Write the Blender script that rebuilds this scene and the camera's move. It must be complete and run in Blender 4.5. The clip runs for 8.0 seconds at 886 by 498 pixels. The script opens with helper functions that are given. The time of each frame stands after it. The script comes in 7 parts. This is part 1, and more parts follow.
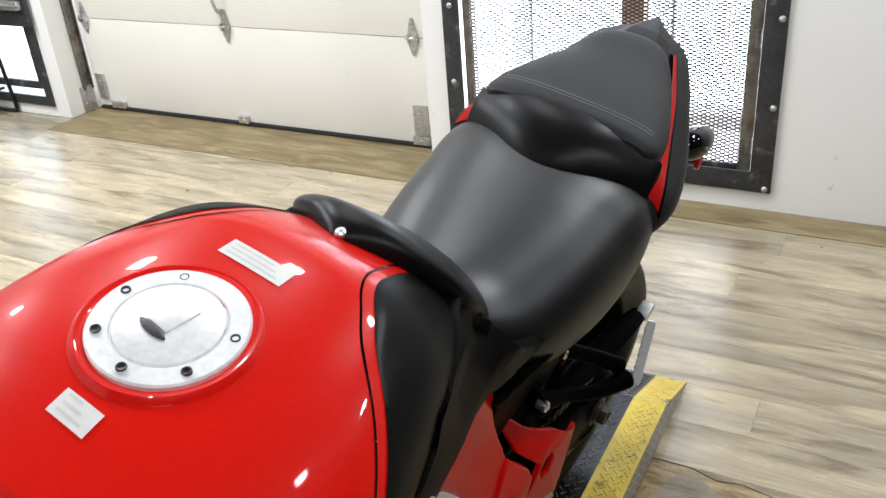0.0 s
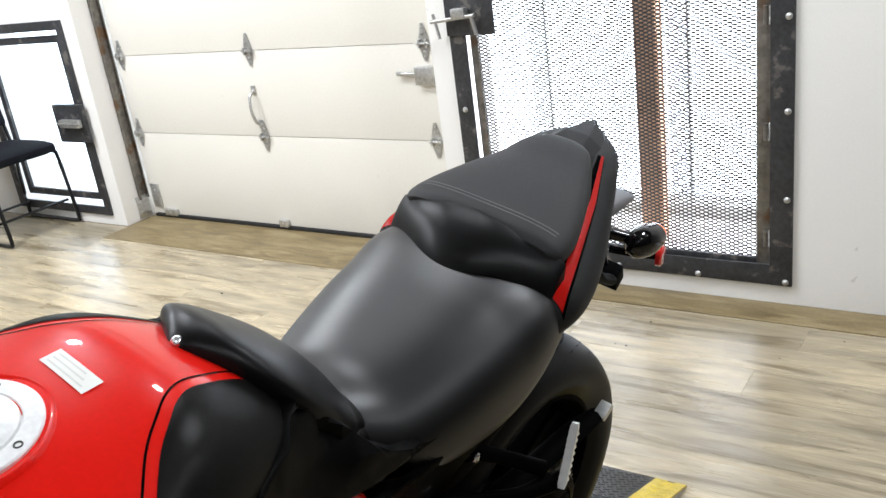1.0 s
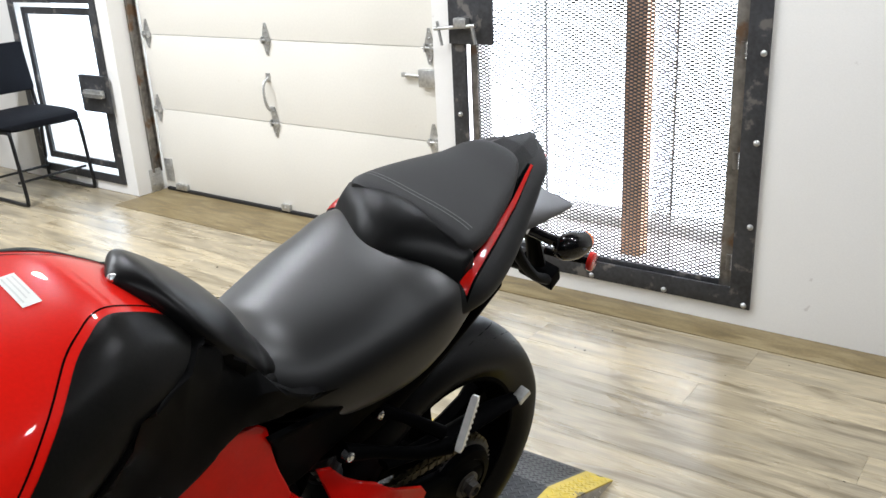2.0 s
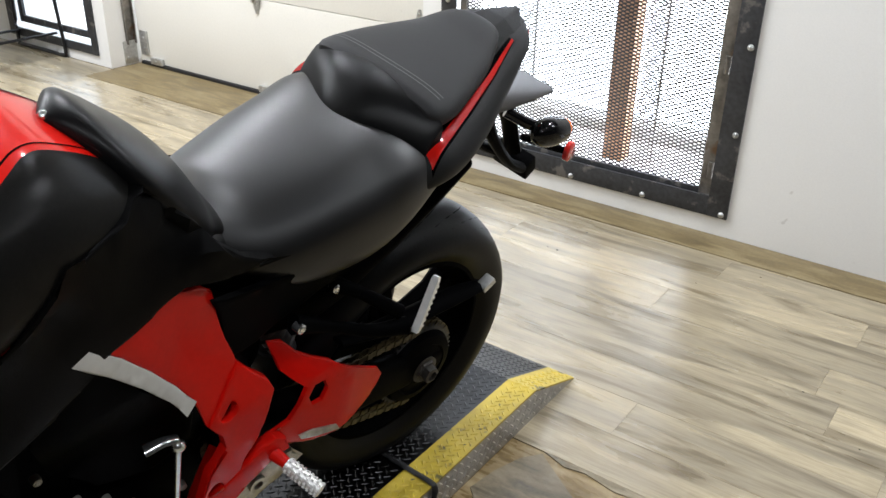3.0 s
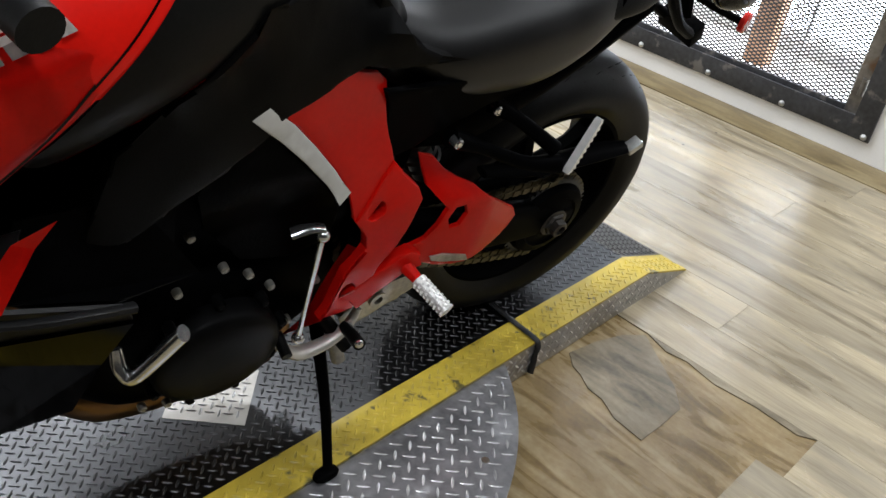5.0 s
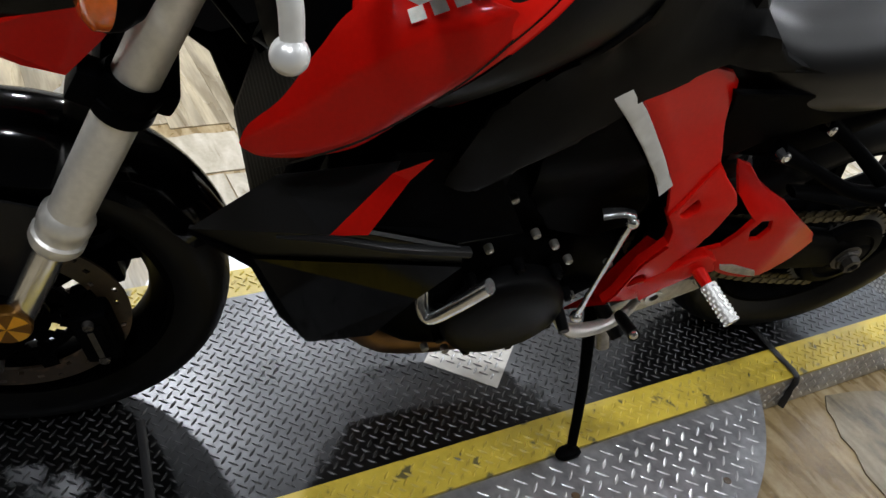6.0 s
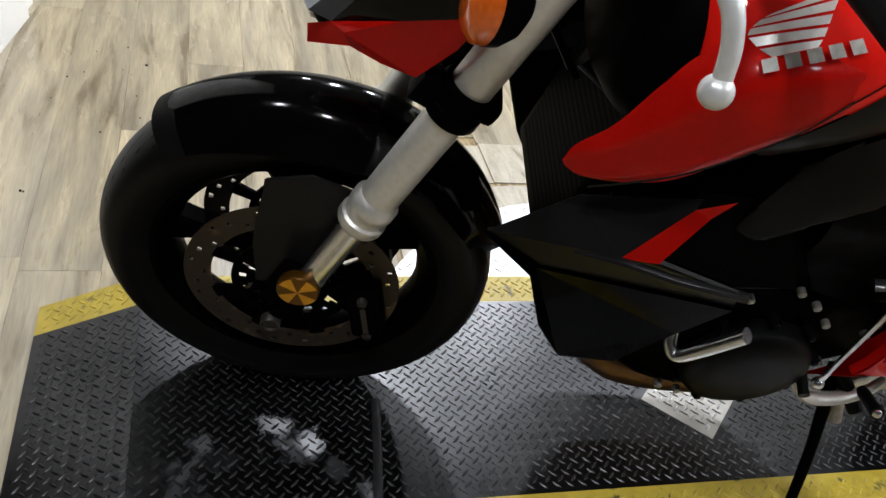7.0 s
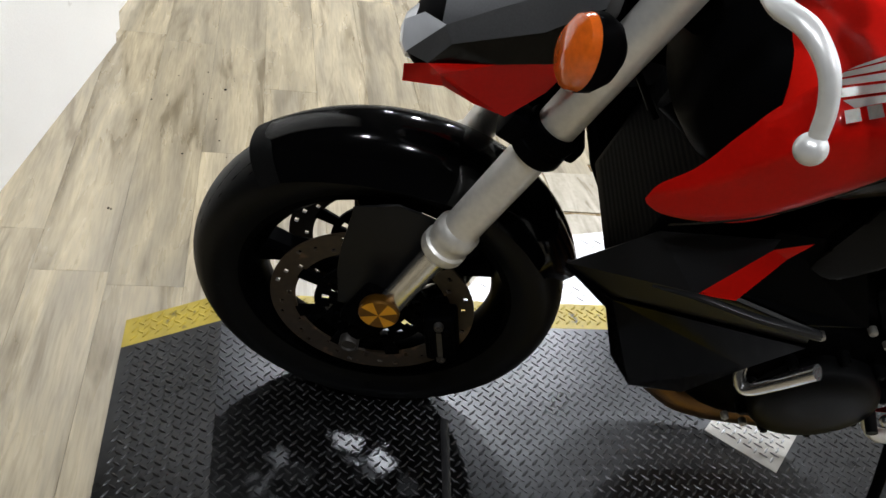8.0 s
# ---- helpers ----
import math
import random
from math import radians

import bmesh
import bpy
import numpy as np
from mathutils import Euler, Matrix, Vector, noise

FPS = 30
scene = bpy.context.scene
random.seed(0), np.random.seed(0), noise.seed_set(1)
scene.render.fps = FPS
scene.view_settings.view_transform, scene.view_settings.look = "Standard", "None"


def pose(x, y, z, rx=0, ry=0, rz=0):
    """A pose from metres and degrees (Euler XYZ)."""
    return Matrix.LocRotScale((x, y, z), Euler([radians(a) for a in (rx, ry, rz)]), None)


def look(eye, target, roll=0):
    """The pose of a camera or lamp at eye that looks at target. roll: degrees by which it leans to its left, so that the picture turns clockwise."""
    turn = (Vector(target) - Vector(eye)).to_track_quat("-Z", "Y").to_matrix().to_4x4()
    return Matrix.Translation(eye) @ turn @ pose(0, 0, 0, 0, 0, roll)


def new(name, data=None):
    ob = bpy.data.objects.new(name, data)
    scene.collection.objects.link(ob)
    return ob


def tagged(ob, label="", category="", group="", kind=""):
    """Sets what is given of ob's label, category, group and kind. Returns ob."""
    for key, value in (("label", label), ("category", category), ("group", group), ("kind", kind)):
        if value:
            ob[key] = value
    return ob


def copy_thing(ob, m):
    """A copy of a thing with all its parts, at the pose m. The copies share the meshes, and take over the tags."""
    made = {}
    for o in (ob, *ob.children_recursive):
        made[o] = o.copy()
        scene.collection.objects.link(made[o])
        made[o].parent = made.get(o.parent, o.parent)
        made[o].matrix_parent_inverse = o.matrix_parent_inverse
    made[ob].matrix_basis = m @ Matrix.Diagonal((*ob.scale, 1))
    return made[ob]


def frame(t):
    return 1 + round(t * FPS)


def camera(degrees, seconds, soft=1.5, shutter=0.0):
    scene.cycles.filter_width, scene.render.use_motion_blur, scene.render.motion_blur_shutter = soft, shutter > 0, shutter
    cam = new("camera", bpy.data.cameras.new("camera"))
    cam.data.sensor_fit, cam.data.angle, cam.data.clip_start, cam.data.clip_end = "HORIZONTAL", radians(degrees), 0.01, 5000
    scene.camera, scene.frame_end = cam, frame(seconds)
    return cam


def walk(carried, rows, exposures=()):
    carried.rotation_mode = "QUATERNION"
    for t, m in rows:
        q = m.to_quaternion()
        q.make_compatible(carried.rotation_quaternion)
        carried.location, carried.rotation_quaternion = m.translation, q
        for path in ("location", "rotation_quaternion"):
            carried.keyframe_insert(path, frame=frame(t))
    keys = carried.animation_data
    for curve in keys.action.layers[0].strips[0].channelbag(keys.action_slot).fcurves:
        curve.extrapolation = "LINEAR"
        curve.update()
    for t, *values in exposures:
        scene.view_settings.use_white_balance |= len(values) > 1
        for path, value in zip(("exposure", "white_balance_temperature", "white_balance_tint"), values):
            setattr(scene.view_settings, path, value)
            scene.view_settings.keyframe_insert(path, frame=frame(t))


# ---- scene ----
cam = camera(53.6, 8.0)
PATH = [
    (0, (0.719, 0.104, 1.428), (-0.168, 1.64, 0.504), -4.7),
    (0.2, (0.771, 0.177, 1.428), (-0.206, 1.676, 0.535), -3.4),
    (0.3, (0.791, 0.201, 1.425), (-0.235, 1.686, 0.564), -4.2),
    (0.5, (0.834, 0.24, 1.422), (-0.26, 1.705, 0.613), -6.4),
    (0.8, (0.894, 0.248, 1.418), (-0.198, 1.745, 0.668), -6.8),
    (1, (0.944, 0.211, 1.423), (-0.134, 1.74, 0.717), -7.8),
    (1.2, (1.02, 0.136, 1.431), (-0.045, 1.693, 0.767), -8.9),
    (2.3, (1.176, 0.173, 1.447), (0.054, 1.666, 0.733), -1.0),
    (2.5, (1.172, 0.196, 1.416), (0.067, 1.67, 0.637), -1.2),
    (3, (1.163, 0.202, 1.376), (0.129, 1.66, 0.479), 1.2),
    (3.5, (1.156, 0.203, 1.338), (0.174, 1.657, 0.377), 2.0),
    (4, (1.144, 0.207, 1.296), (0.219, 1.656, 0.273), 4.2),
    (4.2, (1.142, 0.197, 1.286), (0.216, 1.645, 0.264), 4.6),
    (5.3, (1.072, 0.073, 1.245), (-0.097, 1.226, 0.103), 9.7),
    (5.5, (1.077, 0.035, 1.239), (-0.161, 1.109, 0.092), 10.0),
    (6, (1.035, -0.011, 1.235), (-0.304, 0.885, 0.049), 11.1),
    (6.5, (1.033, -0.087, 1.225), (-0.399, 0.627, 0.025), 12.1),
    (7, (1.044, -0.153, 1.238), (-0.465, 0.385, 0.041), 12.6),
    (7.5, (1.055, -0.205, 1.236), (-0.495, 0.211, 0.043), 12.8),
    (8, (1.07, -0.206, 1.27), (-0.488, 0.222, 0.092), 11.7),
]
walk(cam, [(t, look(eye, target, roll)) for t, eye, target, roll in PATH])

# ---- world and light ----
world = bpy.data.worlds.new("daylight")
scene.world = world
world.use_nodes = True
wn = world.node_tree.nodes
sky = wn.new("ShaderNodeTexSky")
sky.sky_type, sky.sun_disc = "NISHITA", False
sky.sun_elevation, sky.sun_rotation = radians(51), radians(88)
wn["Background"].inputs["Strength"].default_value = 0.12
world.node_tree.links.new(sky.outputs["Color"], wn["Background"].inputs["Color"])
scene.view_settings.exposure = 0.0


def area_lamp(name, m, sx, sy, watts, colour=(1, 1, 1)):
    data = bpy.data.lights.new(name, "AREA")
    data.shape, data.size, data.size_y, data.energy, data.color = "RECTANGLE", sx, sy, watts, colour
    ob = new(name, data)
    ob.matrix_world = m
    return ob


# daylight comes from glowing backdrop panels behind the openings
sun = bpy.data.lights.new("sun", "SUN")
sun.energy, sun.angle, sun.color = 4.0, radians(0.5), (1.0, 0.96, 0.9)
sun_ob = new("sun", sun)
sun_ob.matrix_world = look((8, 4.4, 10), (0, 4.2, 0))
# ceiling lamps: reflections on the paint show a few, the others are added fill
CEILING = 2.9
SPOT_FILLS = ((-1.6, 2.0, 38), (-0.4, 2.2, 14), (-2.5, 0.7, 52), (-3.4, 1.8, 72), (-3.2, 0.2, 36), (0.9, 2.4, 28), (2.2, 2.4, 16), (1.9, 1.2, 5), (1.7, -0.3, 22), (0.9, -1.1, 18))
for sx, sy, watts in SPOT_FILLS:
    area_lamp("ceiling_spot_fill", pose(sx, sy, CEILING - 0.06, 0, 0, 0), 0.15, 0.15, watts, (0.91, 0.945, 1.0))
# ---- materials ----
def mat(name, colour, rough=0.5, metal=0.0, vary=0.15, grain=60.0, bump=0.0, coat=0.0, spec=0.5, big=4.0, wear=None):
    """Principled material with variation at two scales and fine relief; wear: (colour, amount)."""
    m = bpy.data.materials.new(name)
    m.use_nodes = True
    n, l = m.node_tree.nodes, m.node_tree.links
    b = n["Principled BSDF"]
    b.inputs["Metallic"].default_value = metal
    b.inputs["Coat Weight"].default_value = coat
    b.inputs["Coat Roughness"].default_value = 0.04
    b.inputs["Specular IOR Level"].default_value = spec
    tc = n.new("ShaderNodeTexCoord")
    fine, broad = n.new("ShaderNodeTexNoise"), n.new("ShaderNodeTexNoise")
    fine.inputs["Scale"].default_value, fine.inputs["Detail"].default_value = grain, 4
    broad.inputs["Scale"].default_value, broad.inputs["Detail"].default_value = big, 3
    for x in (fine, broad):
        l.new(tc.outputs["Object"], x.inputs["Vector"])
    mix = n.new("ShaderNodeMix")
    mix.data_type = "FLOAT"
    mix.inputs["Factor"].default_value = 0.5
    l.new(fine.outputs["Fac"], mix.inputs[2])
    l.new(broad.outputs["Fac"], mix.inputs[3])
    ramp = n.new("ShaderNodeValToRGB")
    lo = tuple(c * (1 - vary) for c in colour)
    hi = tuple(min(1, c * (1 + vary)) for c in colour)
    ramp.color_ramp.elements[0].position, ramp.color_ramp.elements[1].position = 0.35, 0.65
    ramp.color_ramp.elements[0].color, ramp.color_ramp.elements[1].color = (*lo, 1), (*hi, 1)
    l.new(mix.outputs[0], ramp.inputs["Fac"])
    out = ramp.outputs["Color"]
    if wear:
        patch = n.new("ShaderNodeTexNoise")
        patch.inputs["Scale"].default_value, patch.inputs["Detail"].default_value = wear[2] if len(wear) > 2 else 9, 8
        l.new(tc.outputs["Object"], patch.inputs["Vector"])
        edge = n.new("ShaderNodeMapRange")
        edge.inputs["From Min"].default_value, edge.inputs["From Max"].default_value = 0.72 - wear[1], 0.76 - wear[1] * 0.8
        l.new(patch.outputs["Fac"], edge.inputs["Value"])
        blend = n.new("ShaderNodeMix")
        blend.data_type = "RGBA"
        l.new(edge.outputs["Result"], blend.inputs["Factor"])
        l.new(out, blend.inputs[6])
        blend.inputs[7].default_value = (*wear[0], 1)
        out = blend.outputs[2]
    l.new(out, b.inputs["Base Color"])
    rr = n.new("ShaderNodeMapRange")
    rr.inputs["To Min"].default_value, rr.inputs["To Max"].default_value = max(0.01, rough * 0.82), min(1, rough * 1.18)
    l.new(broad.outputs["Fac"], rr.inputs["Value"])
    l.new(rr.outputs["Result"], b.inputs["Roughness"])
    if bump:
        bp = n.new("ShaderNodeBump")
        bp.inputs["Strength"].default_value, bp.inputs["Distance"].default_value = 1.0, bump
        l.new(fine.outputs["Fac"], bp.inputs["Height"])
        l.new(bp.outputs["Normal"], b.inputs["Normal"])
    return m


def glow(name, colour, strength):
    m = bpy.data.materials.new(name)
    m.use_nodes = True
    b = m.node_tree.nodes["Principled BSDF"]
    b.inputs["Base Color"].default_value = (*colour, 1)
    b.inputs["Emission Color"].default_value = (*colour, 1)
    b.inputs["Emission Strength"].default_value = strength
    return m


def vinyl(name="vinyl_plank"):
    """Pale oak-look vinyl: streaks along each plank, a shade of its own for every plank."""
    m = bpy.data.materials.new(name)
    m.use_nodes = True
    n, l = m.node_tree.nodes, m.node_tree.links
    b = n["Principled BSDF"]
    b.inputs["Specular IOR Level"].default_value = 0.85
    tc, info = n.new("ShaderNodeTexCoord"), n.new("ShaderNodeObjectInfo")
    seed = n.new("ShaderNodeVectorMath")
    seed.operation = "MULTIPLY_ADD"
    comb = n.new("ShaderNodeCombineXYZ")
    for k in range(3):
        l.new(info.outputs["Random"], comb.inputs[k])
    l.new(comb.outputs["Vector"], seed.inputs[0])
    seed.inputs[1].default_value = (37.0, 53.0, 19.0)
    l.new(tc.outputs["Object"], seed.inputs[2])
    def noise_at(scale, sx, sy, detail, warp=0.0):
        mp = n.new("ShaderNodeMapping")
        mp.inputs["Scale"].default_value = (sx, sy, 1)
        l.new(seed.outputs["Vector"], mp.inputs["Vector"])
        t = n.new("ShaderNodeTexNoise")
        t.inputs["Scale"].default_value, t.inputs["Detail"].default_value = scale, detail
        t.inputs["Distortion"].default_value = warp
        l.new(mp.outputs["Vector"], t.inputs["Vector"])
        return t.outputs["Fac"]
    streak = noise_at(2.6, 0.8, 6.0, 7, 0.9)
    cloud = noise_at(2.4, 0.7, 4.5, 6, 0.5)
    fine = noise_at(14.0, 1.0, 14.0, 4)
    ramp = n.new("ShaderNodeValToRGB")
    e = ramp.color_ramp.elements
    e[0].position, e[0].color = 0.35, (0.23, 0.182, 0.108, 1)
    e[1].position, e[1].color = 0.64, (0.54, 0.45, 0.295, 1)
    mid = e.new(0.46)
    mid.color = (0.40, 0.335, 0.225, 1)
    l.new(streak, ramp.inputs["Fac"])
    grey = n.new("ShaderNodeMix")
    grey.data_type = "RGBA"
    l.new(ramp.outputs["Color"], grey.inputs[6])
    grey.inputs[7].default_value = (0.285, 0.25, 0.19, 1)
    gr = n.new("ShaderNodeMapRange")
    gr.inputs["From Min"].default_value, gr.inputs["From Max"].default_value = 0.46, 0.66
    gr.inputs["To Max"].default_value = 0.45
    l.new(cloud, gr.inputs["Value"])
    l.new(gr.outputs["Result"], grey.inputs["Factor"])
    hsv = n.new("ShaderNodeHueSaturation")
    vr = n.new("ShaderNodeMapRange")
    vr.inputs["To Min"].default_value, vr.inputs["To Max"].default_value = 0.82, 1.10
    l.new(info.outputs["Random"], vr.inputs["Value"])
    l.new(vr.outputs["Result"], hsv.inputs["Value"])
    l.new(grey.outputs[2], hsv.inputs["Color"])
    grainmix = n.new("ShaderNodeMix")
    grainmix.data_type, grainmix.blend_type = "RGBA", "MULTIPLY"
    grainmix.inputs["Factor"].default_value = 0.36
    l.new(hsv.outputs["Color"], grainmix.inputs[6])
    gramp = n.new("ShaderNodeValToRGB")
    gramp.color_ramp.elements[0].position, gramp.color_ramp.elements[1].position = 0.35, 0.6
    gramp.color_ramp.elements[0].color = (0.45, 0.42, 0.38, 1)
    l.new(fine, gramp.inputs["Fac"])
    l.new(gramp.outputs["Color"], grainmix.inputs[7])
    l.new(grainmix.outputs[2], b.inputs["Base Color"])
    rr = n.new("ShaderNodeMapRange")
    rr.inputs["To Min"].default_value, rr.inputs["To Max"].default_value = 0.22, 0.34
    l.new(cloud, rr.inputs["Value"])
    l.new(rr.outputs["Result"], b.inputs["Roughness"])
    bp = n.new("ShaderNodeBump")
    bp.inputs["Strength"].default_value, bp.inputs["Distance"].default_value = 0.4, 0.0003
    l.new(fine, bp.inputs["Height"])
    l.new(bp.outputs["Normal"], b.inputs["Normal"])
    return m


VINYL = vinyl()
def streaked(name, dark, mid, pale, rough, size=1.0):
    """Brown board with long uneven streaks."""
    m = bpy.data.materials.new(name)
    m.use_nodes = True
    n, l = m.node_tree.nodes, m.node_tree.links
    b = n["Principled BSDF"]
    tc, mp = n.new("ShaderNodeTexCoord"), n.new("ShaderNodeMapping")
    mp.inputs["Rotation"].default_value = (0, 0, radians(20))
    mp.inputs["Scale"].default_value = (1.6 * size, 7.0 * size, 1)
    l.new(tc.outputs["Object"], mp.inputs["Vector"])
    a, c = n.new("ShaderNodeTexNoise"), n.new("ShaderNodeTexNoise")
    a.inputs["Scale"].default_value, a.inputs["Detail"].default_value, a.inputs["Distortion"].default_value = 2.6, 7, 1.2
    c.inputs["Scale"].default_value, c.inputs["Detail"].default_value = 90, 3
    l.new(mp.outputs["Vector"], a.inputs["Vector"])
    l.new(tc.outputs["Object"], c.inputs["Vector"])
    ramp = n.new("ShaderNodeValToRGB")
    e = ramp.color_ramp.elements
    e[0].position, e[0].color = 0.32, (*dark, 1)
    e[1].position, e[1].color = 0.66, (*pale, 1)
    e.new(0.5).color = (*mid, 1)
    mixf = n.new("ShaderNodeMix")
    mixf.data_type = "FLOAT"
    mixf.inputs["Factor"].default_value = 0.18
    l.new(a.outputs["Fac"], mixf.inputs[2])
    l.new(c.outputs["Fac"], mixf.inputs[3])
    l.new(mixf.outputs[0], ramp.inputs["Fac"])
    l.new(ramp.outputs["Color"], b.inputs["Base Color"])
    rr = n.new("ShaderNodeMapRange")
    rr.inputs["To Min"].default_value, rr.inputs["To Max"].default_value = rough * 0.7, rough * 1.3
    l.new(a.outputs["Fac"], rr.inputs["Value"])
    l.new(rr.outputs["Result"], b.inputs["Roughness"])
    bp = n.new("ShaderNodeBump")
    bp.inputs["Strength"].default_value, bp.inputs["Distance"].default_value = 0.5, 0.0006
    l.new(c.outputs["Fac"], bp.inputs["Height"])
    l.new(bp.outputs["Normal"], b.inputs["Normal"])
    return m


PALEPLANK = streaked("pale_streaked_plank", (0.30, 0.26, 0.19), (0.44, 0.39, 0.30), (0.56, 0.51, 0.42), 0.3, 1.4)
SUBFLOOR = streaked("bare_subfloor", (0.13, 0.085, 0.036), (0.27, 0.19, 0.085), (0.42, 0.33, 0.19), 0.28, 1.3)
DIRTY = streaked("worn_brown_planks", (0.13, 0.095, 0.045), (0.215, 0.16, 0.075), (0.30, 0.24, 0.13), 0.5)
GREYPLANK = streaked("soiled_grey_plank", (0.09, 0.070, 0.042), (0.22, 0.180, 0.115), (0.34, 0.285, 0.195), 0.40, 1.5)
WALL = mat("white_wall_paint", (0.85, 0.84, 0.815), 0.55, vary=0.025, grain=180, big=2, bump=0.0005, wear=((0.70, 0.68, 0.65), 0.02, 14))
FARWALL = mat("dark_unseen_wall_paint", (0.09, 0.09, 0.09), 0.7, vary=0.05, grain=120, big=2)
CEIL = mat("dark_ceiling_paint", (0.10, 0.10, 0.10), 0.8, vary=0.03, grain=120)
DOORPAINT = mat("door_paint", (0.78, 0.755, 0.69), 0.42, vary=0.03, grain=90, big=1.5, bump=0.0004, wear=((0.66, 0.62, 0.54), 0.02, 11))
GALV = mat("galvanised_steel", (0.55, 0.55, 0.54), 0.42, 0.85, vary=0.25, grain=70, big=12)
RAWSTEEL = mat("raw_steel", (0.20, 0.185, 0.165), 0.5, 0.7, vary=0.4, grain=40, big=7, bump=0.0003, wear=((0.16, 0.10, 0.06), 0.16, 8))
BLACKSTEEL = mat("black_steel", (0.045, 0.046, 0.05), 0.5, 0.35, vary=0.35, grain=60, big=8, wear=((0.15, 0.14, 0.13), 0.12, 16))
MESHSTEEL = mat("mesh_steel", (0.05, 0.05, 0.052), 0.5, 0.5, vary=0.3, grain=90)
TIMBER = mat("rough_timber_post", (0.44, 0.25, 0.15), 0.7, vary=0.3, grain=40, big=9, bump=0.001)
CONCRETE = mat("concrete_ledge", (0.62, 0.61, 0.59), 0.8, vary=0.3, grain=60, big=6, bump=0.001)
# emissive panels that replace the outdoors and light the room, dimmer at the gate
OUTSIDE_GLOW = glow("daylight_glow_panel", (0.84, 0.91, 1.0), 8.0)
YARD_GLOW = glow("yard_glow_panel", (0.80, 0.89, 1.0), 1.6)
FABRIC = mat("black_chair_fabric", (0.008, 0.009, 0.012), 0.9, vary=0.3, grain=300, bump=0.0008, spec=0.1)
CHAIRTUBE = mat("black_chair_tube", (0.008, 0.008, 0.009), 0.3, 0.0, vary=0.2, spec=0.3)
PLATE = mat("dark_diamond_plate", (0.055, 0.056, 0.058), 0.29, 1.0, vary=0.2, grain=60, big=7)
LUG = mat("worn_lug_steel", (0.070, 0.070, 0.072), 0.38, 1.0, vary=0.3, grain=50, big=9)
ALUPLATE = mat("bare_aluminium_plate", (0.42, 0.42, 0.43), 0.36, 0.85, vary=0.3, grain=50, big=8, bump=0.0003)
PALEALU = mat("pale_bright_aluminium", (0.50, 0.48, 0.44), 0.5, 0.3, vary=0.12, grain=40, big=8, bump=0.0003)
ALULUG = mat("bright_lug_aluminium", (0.66, 0.66, 0.67), 0.3, 0.85, vary=0.25, grain=50, big=9)
YELLOW = mat("yellow_safety_paint", (0.50, 0.37, 0.04), 0.42, vary=0.18, grain=40, big=6, wear=((0.10, 0.085, 0.03), 0.12, 24))
YELLUG = mat("worn_yellow_paint", (0.52, 0.385, 0.04), 0.42, vary=0.3, grain=40, big=10, wear=((0.09, 0.08, 0.03), 0.08, 30))
STRAPMAT = mat("black_rubber_strap", (0.012, 0.012, 0.013), 0.6, vary=0.3)
PAPER = mat("marbled_white_board", (0.72, 0.72, 0.74), 0.35, vary=0.1, grain=20, big=8, wear=((0.35, 0.36, 0.4), 0.14, 12))

RED = mat("red_gloss_paint", (0.76, 0.010, 0.005), 0.33, 0.0, vary=0.05, grain=200, big=3, coat=0.5, spec=0.08)
REDPANEL = mat("red_painted_aluminium", (0.60, 0.006, 0.003), 0.34, vary=0.06, grain=120, big=5, coat=0.25, spec=0.05)
BLACKGLOSS = mat("black_gloss_paint", (0.003, 0.003, 0.0033), 0.1, vary=0.3, grain=120, coat=0.35, spec=0.25)
BLACKMATT = mat("matt_black_plastic", (0.0016, 0.0016, 0.0018), 0.42, vary=0.3, grain=500, bump=0.0002, spec=0.008)
GREYPLASTIC = mat("grained_grey_black_plastic", (0.012, 0.012, 0.012), 0.48, vary=0.3, grain=500, bump=0.0003, spec=0.12)
KNEE = mat("smooth_dark_knee_plastic", (0.0014, 0.0014, 0.0015), 0.42, vary=0.25, grain=500, bump=0.0002, spec=0.045)
SEATVINYL = mat("black_seat_vinyl", (0.002, 0.002, 0.0022), 0.40, vary=0.2, grain=700, bump=0.0001, spec=0.58)
SEATTOP = mat("textured_seat_cover", (0.016, 0.016, 0.017), 0.6, vary=0.25, grain=900, bump=0.0004, spec=0.3)
SEATGLOSS = mat("smooth_seat_vinyl", (0.004, 0.004, 0.0043), 0.38, vary=0.2, grain=400, spec=0.4)
GREYVISOR = mat("dark_grey_visor_plastic", (0.11, 0.111, 0.115), 0.5, vary=0.1, grain=400, bump=0.0002, spec=0.25)
PADRUBBER = mat("smooth_pad_rubber", (0.004, 0.004, 0.0043), 0.36, vary=0.2, grain=500, bump=0.0001, spec=0.16)
STITCH = mat("grey_stitching", (0.09, 0.09, 0.09), 0.6, vary=0.2, grain=600)
RUBBER = mat("tyre_rubber", (0.0035, 0.0035, 0.0037), 0.45, vary=0.3, grain=200, bump=0.0002, spec=0.14)
ENGINE = mat("black_engine_casting", (0.0012, 0.0012, 0.0013), 0.4, 0.0, vary=0.35, grain=200, big=20, bump=0.0004, spec=0.008)
ENGCOVER = mat("dark_engine_cover", (0.004, 0.004, 0.0042), 0.42, 0.0, vary=0.3, grain=200, big=14, spec=0.06)
SHROUD = mat("faceted_shroud_plastic", (0.010, 0.010, 0.0102), 0.33, vary=0.15, grain=400, bump=0.0002, spec=0.14)
INLAY = mat("dark_tank_inlay", (0.012, 0.0115, 0.0105), 0.32, vary=0.2, grain=200, spec=0.15)
SATIN = mat("satin_black_paint", (0.0012, 0.0012, 0.0013), 0.09, vary=0.2, grain=200, spec=0.025)
